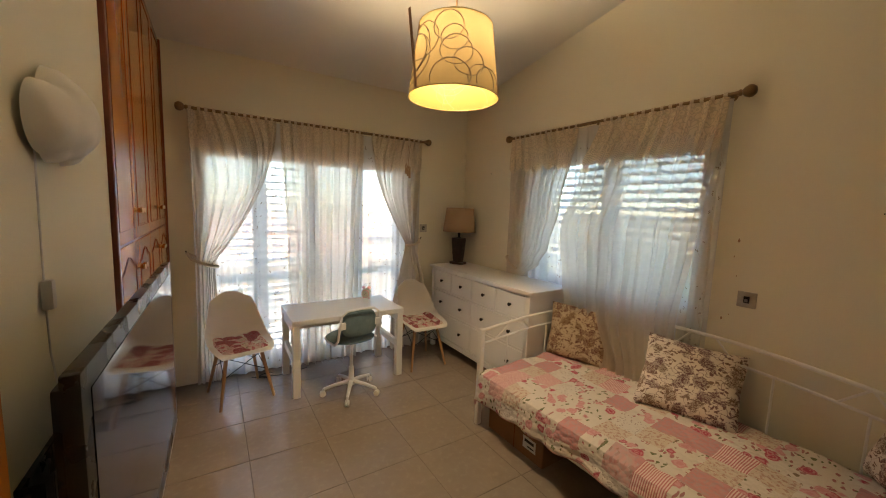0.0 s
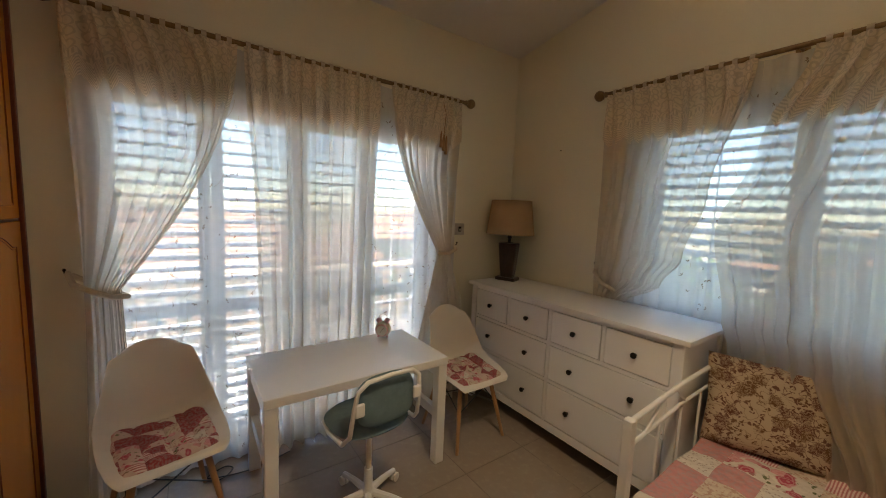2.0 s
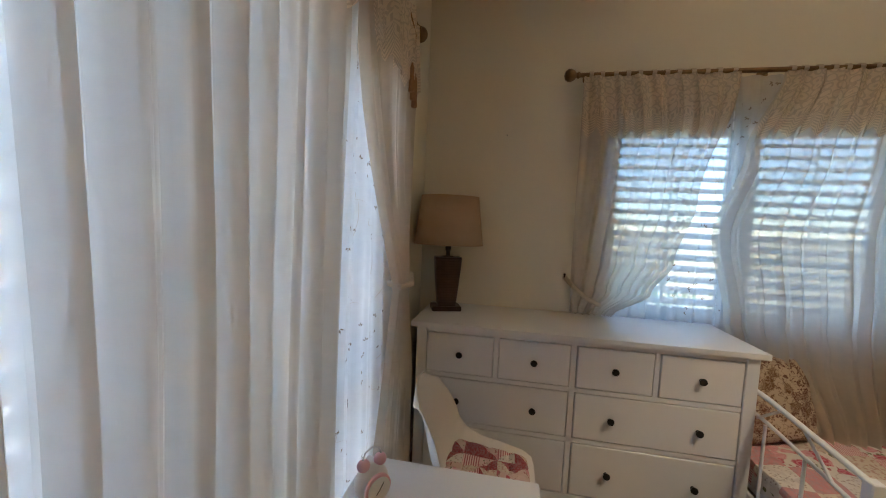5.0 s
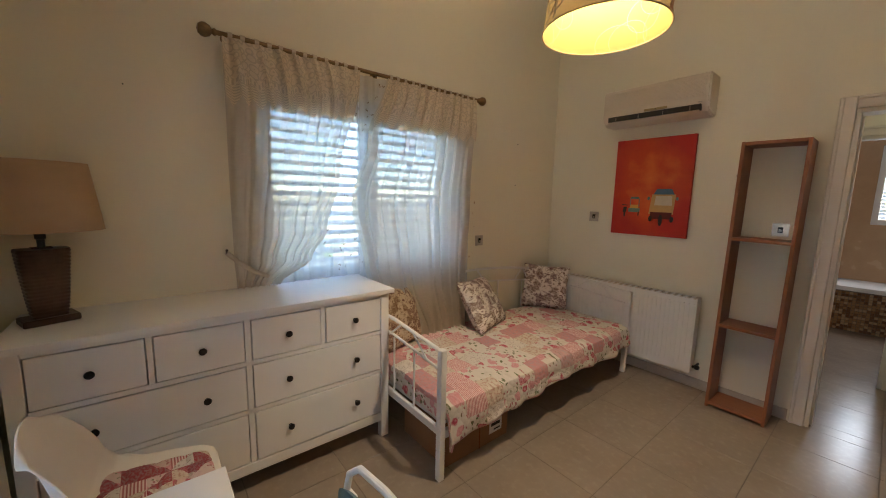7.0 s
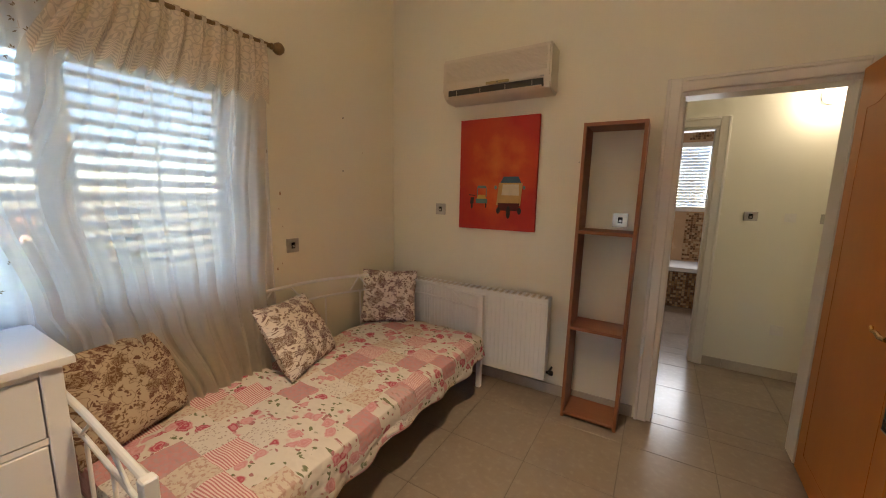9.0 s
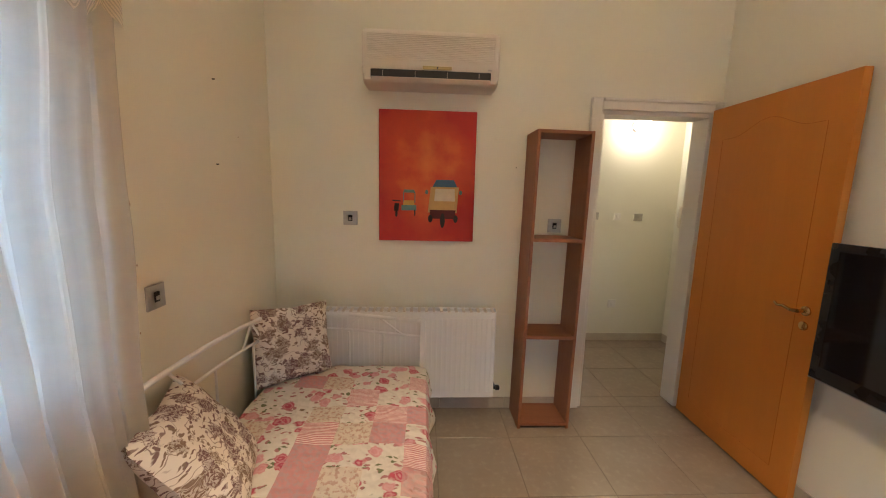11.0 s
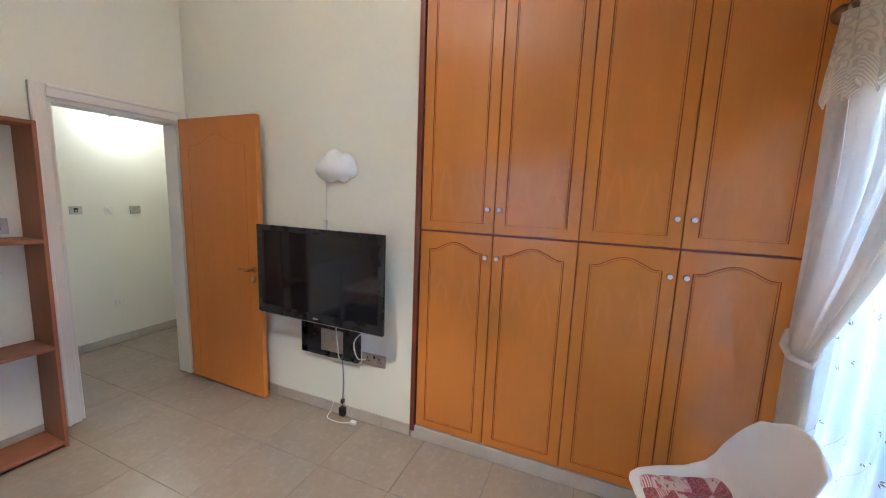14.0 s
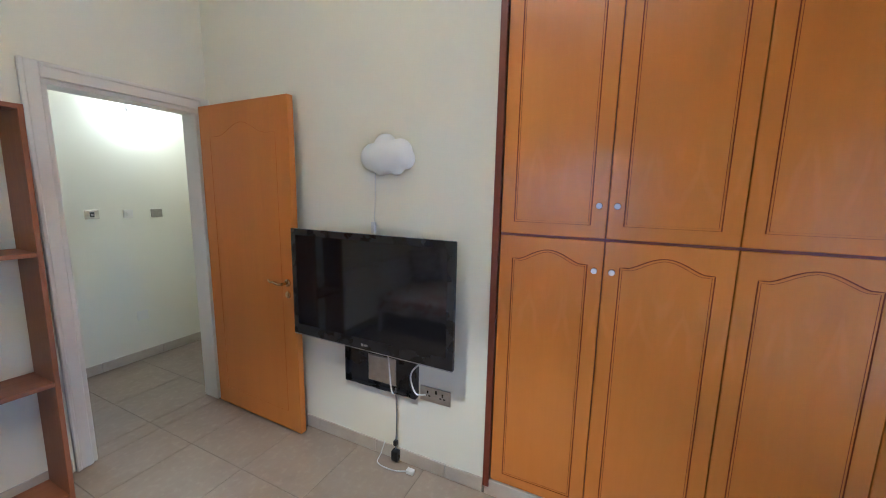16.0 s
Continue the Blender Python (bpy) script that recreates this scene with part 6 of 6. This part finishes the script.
c4 = curtain("curtain", "ecru voile curtain with lace top tied back over the chest",
             Drape(EO, (0, 1, 0), (-1, 0, 0), curve([(0, 2.29), (0.5, 2.44), (0.76, 2.53), (0.89, 2.63), (1, 2.83)]),
                   curve([(0, 3.06), (tve, 3.06), (1, 3.05)]),
                   ZT, 0.968, 8, curve([(0, 0.012), (0.15, 0.020), (tve, 0.012), (1, 0.016)]), 0.010, 17.0, 0.0, -0.4),
             0.95, HE, 150, 40, M_CURTAIN, "window curtains", 0.34, 12)
tie(c4, [(XE, 3.085, 1.165), (EX - 0.03, 3.05, 1.13), (EX - 0.045, 2.98, 1.07), (EX - 0.03, 2.90, 1.03), (EX + 0.03, 2.93, 1.05), (XE - 0.004, 3.075, 1.155)])
curtain("curtain", "ecru voile curtain with lace top hanging behind the day bed",
        Drape(EO, (0, 1, 0), (-1, 0, 0), curve([(0, 1.255), (0.45, 1.33), (0.75, 1.38), (1, 1.39)]), curve([(0, 2.09), (0.22, 2.24), (0.45, 2.37), (0.69, 2.29), (0.76, 2.25), (1, 2.02)]),
              ZT, 0.43, 10, curve([(0, 0.012), (0.15, 0.022), (0.7, 0.024), (1, 0.020)]), 0.012, 21.0, 0.10),
        1.15, ZT - 0.43, 160, 40, M_CURTAIN, "window curtains", 0.34, 14)
for p, q in (((0.365, YN, 1.15), (0, -1, 0)), ((2.575, YN, 1.24), (0, -1, 0)), ((XE, 3.09, 1.168), (-1, 0, 0))):
    p, q = Vector(p), Vector(q)
    hk = thing("tieback_hook", "small dark metal tieback hook on the wall", "hook", Matrix.Translation(p))
    part("pin", T([(0, 0, 0), tuple(q * 0.03), tuple(q * 0.036 + Vector((0, 0, 0.014)))], 0.003, 6), M_KNOB, hk)
    b = bmesh.new()
    ball(b, q * 0.036 + Vector((0, 0, 0.017)), 0.007)
    part("knob", b, M_KNOB, hk)


# ---- small wall marks ----
for p, n in (((XE, 3.47, 2.0), (-1, 0, 0)), ((XE, 0.62, 1.645), (-1, 0, 0)), ((XE, 0.61, 2.03), (-1, 0, 0)), ((1.60, 0, 1.715), (0, 1, 0))):
    b = T([p, tuple(Vector(p) + Vector(n) * 0.012)], 0.003, 6)
    tagged(part("nail", b, M_KNOB), "small dark nail in the plaster", "nail")

M_STAIN = mat("brown_wall_stain", (0.42, 0.27, 0.17), (0.34, 0.21, 0.13), 0.9, 60)
for sy, sz, sr in ((1.158, 1.471, 0.011), (1.172, 1.375, 0.005), (1.150, 1.26, 0.004), (1.20, 0.99, 0.008), (1.165, 1.02, 0.004), (0.40, 1.80, 0.004)):
    b = bmesh.new()
    rim = [(sr * (0.6 + 0.4 * noise.noise((sy * 50, k * 0.9, sz * 30))) * math.cos(k * math.pi / 6), sr * 1.6 * (0.7 + 0.3 * noise.noise((sz * 40, k * 0.7, 1.0))) * math.sin(k * math.pi / 6)) for k in range(12)]
    outer = [b.verts.new((XE - 0.0002, sy + y, sz + z)) for y, z in rim]
    inner = [b.verts.new((XE - 0.0012, sy + y * 0.7, sz + z * 0.7)) for y, z in rim]
    b.faces.new(inner)
    for k in range(12):
        b.faces.new((outer[k], outer[(k + 1) % 12], inner[(k + 1) % 12], inner[k]))
    tagged(part("wall_stain", b, M_STAIN), "small brown stain on the plaster beside the curtain", "stain", "plaster stains")

# ---- bathroom ----
TY = -3.14
tub = thing("bathtub", "white bathtub with a brown mosaic front", "bathtub", pose(0, BY, 0))
part("rim", B((-0.098, 0.002, 0.50), (1.998, 0.705, 0.555), 0.012, 2), M_TUB, tub)
part("front", B((-0.098, 0.62, 0), (1.998, 0.69, 0.50)), M_GROUT, tub)
MOS = [mat("mosaic_glass", c, None, 0.2, 30) for c in ((0.16, 0.075, 0.03), (0.36, 0.20, 0.09), (0.52, 0.36, 0.20), (0.24, 0.12, 0.05))]


def mosaic(name, parent, x0, x1, z0, z1, y, pitch=0.032):
    """Small glass squares in four browns, one joined mesh a colour."""
    rnd = random.Random(3)
    bms = [bmesh.new() for _ in MOS]
    nx, nz = int((x1 - x0) / pitch), int((z1 - z0) / pitch)
    for i in range(nx):
        for k in range(nz):
            b = bms[rnd.choice((0, 0, 1, 1, 1, 2, 2, 3))]
            xa, za = x0 + i * pitch, z0 + k * pitch
            e, h = pitch - 0.003, 0.005
            v = [b.verts.new(c) for c in ((xa, y, za), (xa + e, y, za), (xa + e, y, za + e), (xa, y, za + e),
                                         (xa + 0.002, y + h, za + 0.002), (xa + e - 0.002, y + h, za + 0.002), (xa + e - 0.002, y + h, za + e - 0.002), (xa + 0.002, y + h, za + e - 0.002))]
            b.faces.new(v[4:])
            for j in range(4):
                b.faces.new((v[j], v[(j + 1) % 4], v[4 + (j + 1) % 4], v[4 + j]))
    for b, m in zip(bms, MOS):
        tagged(part(name, b, m, parent), "", "", "", "stuff")


mosaic("mosaic_tiles", tub, 0.2, 1.5, 0.01, 0.50, 0.69)
mw = thing("mosaic_panel", "brown mosaic tile band on the bathroom wall", "tiling", pose(0, BY, 0), kind="structure")
mosaic("mosaic_tiles", mw, 0.34, 0.76, 0.57, 1.28, 0.001)
mosaic("mosaic_tiles", mw, 0.34, 0.84, 2.32, 2.52, 0.001)

# ---- outside: balcony, ground, neighbours, trees ----
solid("balcony_slab", B((-1.2, YN + WT, -0.25), (4.2, YN + WT + 1.5, -0.03), 0.005), M_SLAB, "pale tiled balcony floor", "balcony", "structure")
rl = thing("balcony_railing", "peach stucco balustrade with turned balusters", "railing", pose(-1.2, YN + WT + 1.40, -0.03))
part("top_rail", B((0, -0.09, 0.80), (5.4, 0.09, 0.88), 0.012), M_PEACH, rl)
part("low_rail", B((0, -0.08, 0.0), (5.4, 0.08, 0.10), 0.010), M_PEACH, rl)
bm = bmesh.new()
lathe(bm, [(0.055, 0.10), (0.055, 0.14), (0.035, 0.16), (0.062, 0.30), (0.066, 0.36), (0.05, 0.46), (0.030, 0.62), (0.030, 0.70), (0.052, 0.74), (0.055, 0.80)], 14)
me = mesh_of("baluster", bm, M_PEACH)
for k in range(25):
    o = new("baluster", me)
    o.parent, o.matrix_local = rl, pose(0.20 + k * 0.21, 0, 0)
b = bmesh.new()
grid(b, lambda u, v: Vector((-900 + 1800 * u, -900 + 1800 * v, -3.3)), 60, 60)
solid("ground", b, M_EARTH, "dry earth and grass reaching the horizon")


def house(x, y, w, d, h, ridge, rz, label):
    """A low villa with a hipped roof of tiles."""
    hs = thing("house", label, "house", pose(x, y, -3.3, 0, 0, rz))
    part("wall", B((-w / 2, -d / 2, 0), (w / 2, d / 2, h)), M_STUCCO, hs)
    b = bmesh.new()
    o = 0.5
    base = [b.verts.new((sx * (w / 2 + o), sy * (d / 2 + o), h)) for sx, sy in ((-1, -1), (1, -1), (1, 1), (-1, 1))]
    r0, r1 = b.verts.new((-(w - d) / 2 - 0.01, 0, h + ridge)), b.verts.new(((w - d) / 2 + 0.01, 0, h + ridge))
    b.faces.new((base[0], base[1], r1, r0))
    b.faces.new((base[2], base[3], r0, r1))
    b.faces.new((base[1], base[2], r1))
    b.faces.new((base[3], base[0], r0))
    b.faces.new(base[::-1])
    rf = part("roof", b, M_ROOF, hs, "terracotta tiled roof")
    for k in range(12):
        f = (k + 0.5) / 12
        z = h + ridge * f
        ex, ey = (w / 2 + o) * (1 - f) + ((w - d) / 2) * f, (d / 2 + o) * (1 - f)
        part("tile_course", T([(-ex, -ey, z), (ex, -ey, z), (ex, ey, z), (-ex, ey, z)], 0.05, 6, closed=True), M_ROOF, rf)
    for sx in (-0.3, 0.3):
        for sy in (-1, 1):
            wd = part("window", B((sx * w - 0.6, sy * d / 2 - 0.05, h - 1.9), (sx * w + 0.6, sy * d / 2 + 0.05, h - 0.7)), M_SCREEN, hs)
            part("frame", B((sx * w - 0.68, sy * d / 2 - 0.04, h - 1.98), (sx * w + 0.68, sy * d / 2 + 0.04, h - 1.9)), M_ALU, wd)


house(1.0, 17.0, 12, 8, 2.9, 1.5, 4, "white villa with a terracotta hipped roof")
house(14.0, 23.0, 11, 8, 3.2, 1.6, -20, "pale villa with a terracotta hipped roof")
house(-13.0, 24.0, 12, 8, 3.0, 1.6, 12, "pale villa with a terracotta hipped roof")
house(26.0, 2.0, 8, 12, 3.0, 1.6, 80, "pale villa with a terracotta roof beyond the trees")


def tree(x, y, h, seed):
    rnd = random.Random(seed)
    tr = thing("tree", "leafy green garden tree", "tree", pose(x, y, -3.3), "garden trees")
    b = T([(0, 0, 0), (0.05, 0.03, h * 0.3), (0.0, 0.08, h * 0.6)], 0.16, 9, 0.07)
    tips = []
    for k in range(9):
        a, z = rnd.uniform(0, 6.28), h * rnd.uniform(0.3, 0.58)
        L = h * rnd.uniform(0.22, 0.42)
        tip = (L * math.cos(a), L * math.sin(a), z + L * rnd.uniform(0.4, 1.0))
        tube(b, [(0, 0.05, z), (tip[0] * 0.5, tip[1] * 0.5, z + (tip[2] - z) * 0.6), tip], 0.05, 6, 0.015)
        tips.append(tip)
    part("trunk", b, M_BARK, tr)
    b = bmesh.new()
    for k in range(2600):
        t = Vector(rnd.choice(tips))
        p = t + Vector((rnd.gauss(0, 0.16), rnd.gauss(0, 0.16), rnd.gauss(0, 0.13))) * h * 0.62
        n = Vector((rnd.gauss(0, 1), rnd.gauss(0, 1), rnd.gauss(0.5, 1))).normalized()
        u = n.orthogonal().normalized()
        w = n.cross(u)
        s = rnd.uniform(0.06, 0.13)
        b.faces.new([b.verts.new(q) for q in (p - u * s, p - w * s * 0.5, p + u * s, p + w * s * 0.5)])
    tagged(part("crown", b, M_LEAF, tr), "dense green leaves", "", "", "stuff")


for k, (tx, ty, th) in enumerate(((10.5, 3.6, 4.2), (12.5, 0.2, 4.6), (13.5, 7.0, 4.0), (7.5, 13.0, 3.6), (-5.5, 12.0, 3.7))):
    tree(tx, ty, th, k)


# ---- skirting and floor tiles: single pieces ----
TP = 0.4655
TX0, TY0 = 2.103 - 6 * TP, 0.335 - 10 * TP


def tiled(name, label, x0, x1, y0, y1, slabs):
    fl = solid(name, slabs, M_GROUT, label, "floor")
    g = 0.0018
    cache = {}
    i = math.floor((x0 - TX0) / TP)
    while TX0 + i * TP < x1:
        j = math.floor((y0 - TY0) / TP)
        while TY0 + j * TP < y1:
            a, b = max(x0, TX0 + i * TP) + g, min(x1, TX0 + (i + 1) * TP) - g
            c, d = max(y0, TY0 + j * TP) + g, min(y1, TY0 + (j + 1) * TP) - g
            if b - a > 0.01 and d - c > 0.01:
                key = (round(b - a, 3), round(d - c, 3))
                if key not in cache:
                    w, h = (b - a) / 2, (d - c) / 2
                    cache[key] = mesh_of("tile", B((-w, -h, -0.006), (w, h, 0.0), 0.0012), M_TILE)
                o = new("tile", cache[key])
                o.parent, o.matrix_local = fl, pose((a + b) / 2, (c + d) / 2, 0)
            j += 1
        i += 1
    return fl


tiled("floor", "glazed beige stone-look floor tiles with dark joints", XW, XE, 0, YN, B((XW - 0.72, -0.15, -0.1), (XE + WT, YN + 0.25, -0.0022)))
tiled("floor_hall", "glazed beige floor tiles in the hall", -0.42, 2.6, HALL_Y - 0.12, -0.0, B((-0.54, HALL_Y - 0.12, -0.1), (2.72, -0.1502, -0.0022)))
tiled("floor_bathroom", "glazed beige floor tiles in the bathroom", -0.1, 2.0, TY - 0.02, HALL_Y - 0.12, B((-0.2, BY, -0.1), (2.1, HALL_Y - 0.1202, -0.0022)))


def skirting(name, label, a, b, inward):
    """Tile skirting from a to b, 8 cm high, in single pieces."""
    a, b, n = Vector((*a, 0)), Vector((*b, 0)), Vector((*inward, 0))
    L = (b - a).length
    s = thing(name, label, "baseboard", kind="structure")
    d = (b - a).normalized()
    ang = math.degrees(math.atan2(d.y, d.x))
    side = 1 if Vector((-d.y, d.x, 0)).dot(n) > 0 else -1
    at = 0.0
    while at < L - 0.005:
        w = min(TP, L - at)
        ya, yb = sorted((0.0, side * 0.011))
        o = part("baseboard_tile", B((0.001, ya, 0.0008), (w - 0.001, yb, 0.082), 0.002), M_BASE, s)
        o.matrix_local = Matrix.Translation(a + d * at) @ pose(0, 0, 0, 0, 0, ang)
        at += TP


skirting("baseboard_1", "grey-beige tile skirting on the door wall", (1.14, 0), (XE, 0), (0, 1))
skirting("baseboard_2", "grey-beige tile skirting below the television", (XW, 0.0), (XW, WY0), (1, 0))
skirting("baseboard_3", "grey-beige tile skirting behind the bed", (XE, 0.012), (XE, YN), (-1, 0))
skirting("baseboard_4", "grey-beige tile skirting beside the balcony door", (NX1, YN), (XE - 0.012, YN), (0, -1))
skirting("baseboard_5", "grey-beige tile skirting in the hall", (-0.42, HALL_Y), (BX0 - 0.076, HALL_Y), (0, 1))
skirting("baseboard_6", "grey-beige tile skirting in the hall", (-0.42, HALL_Y + 0.012), (-0.42, -0.15), (1, 0))
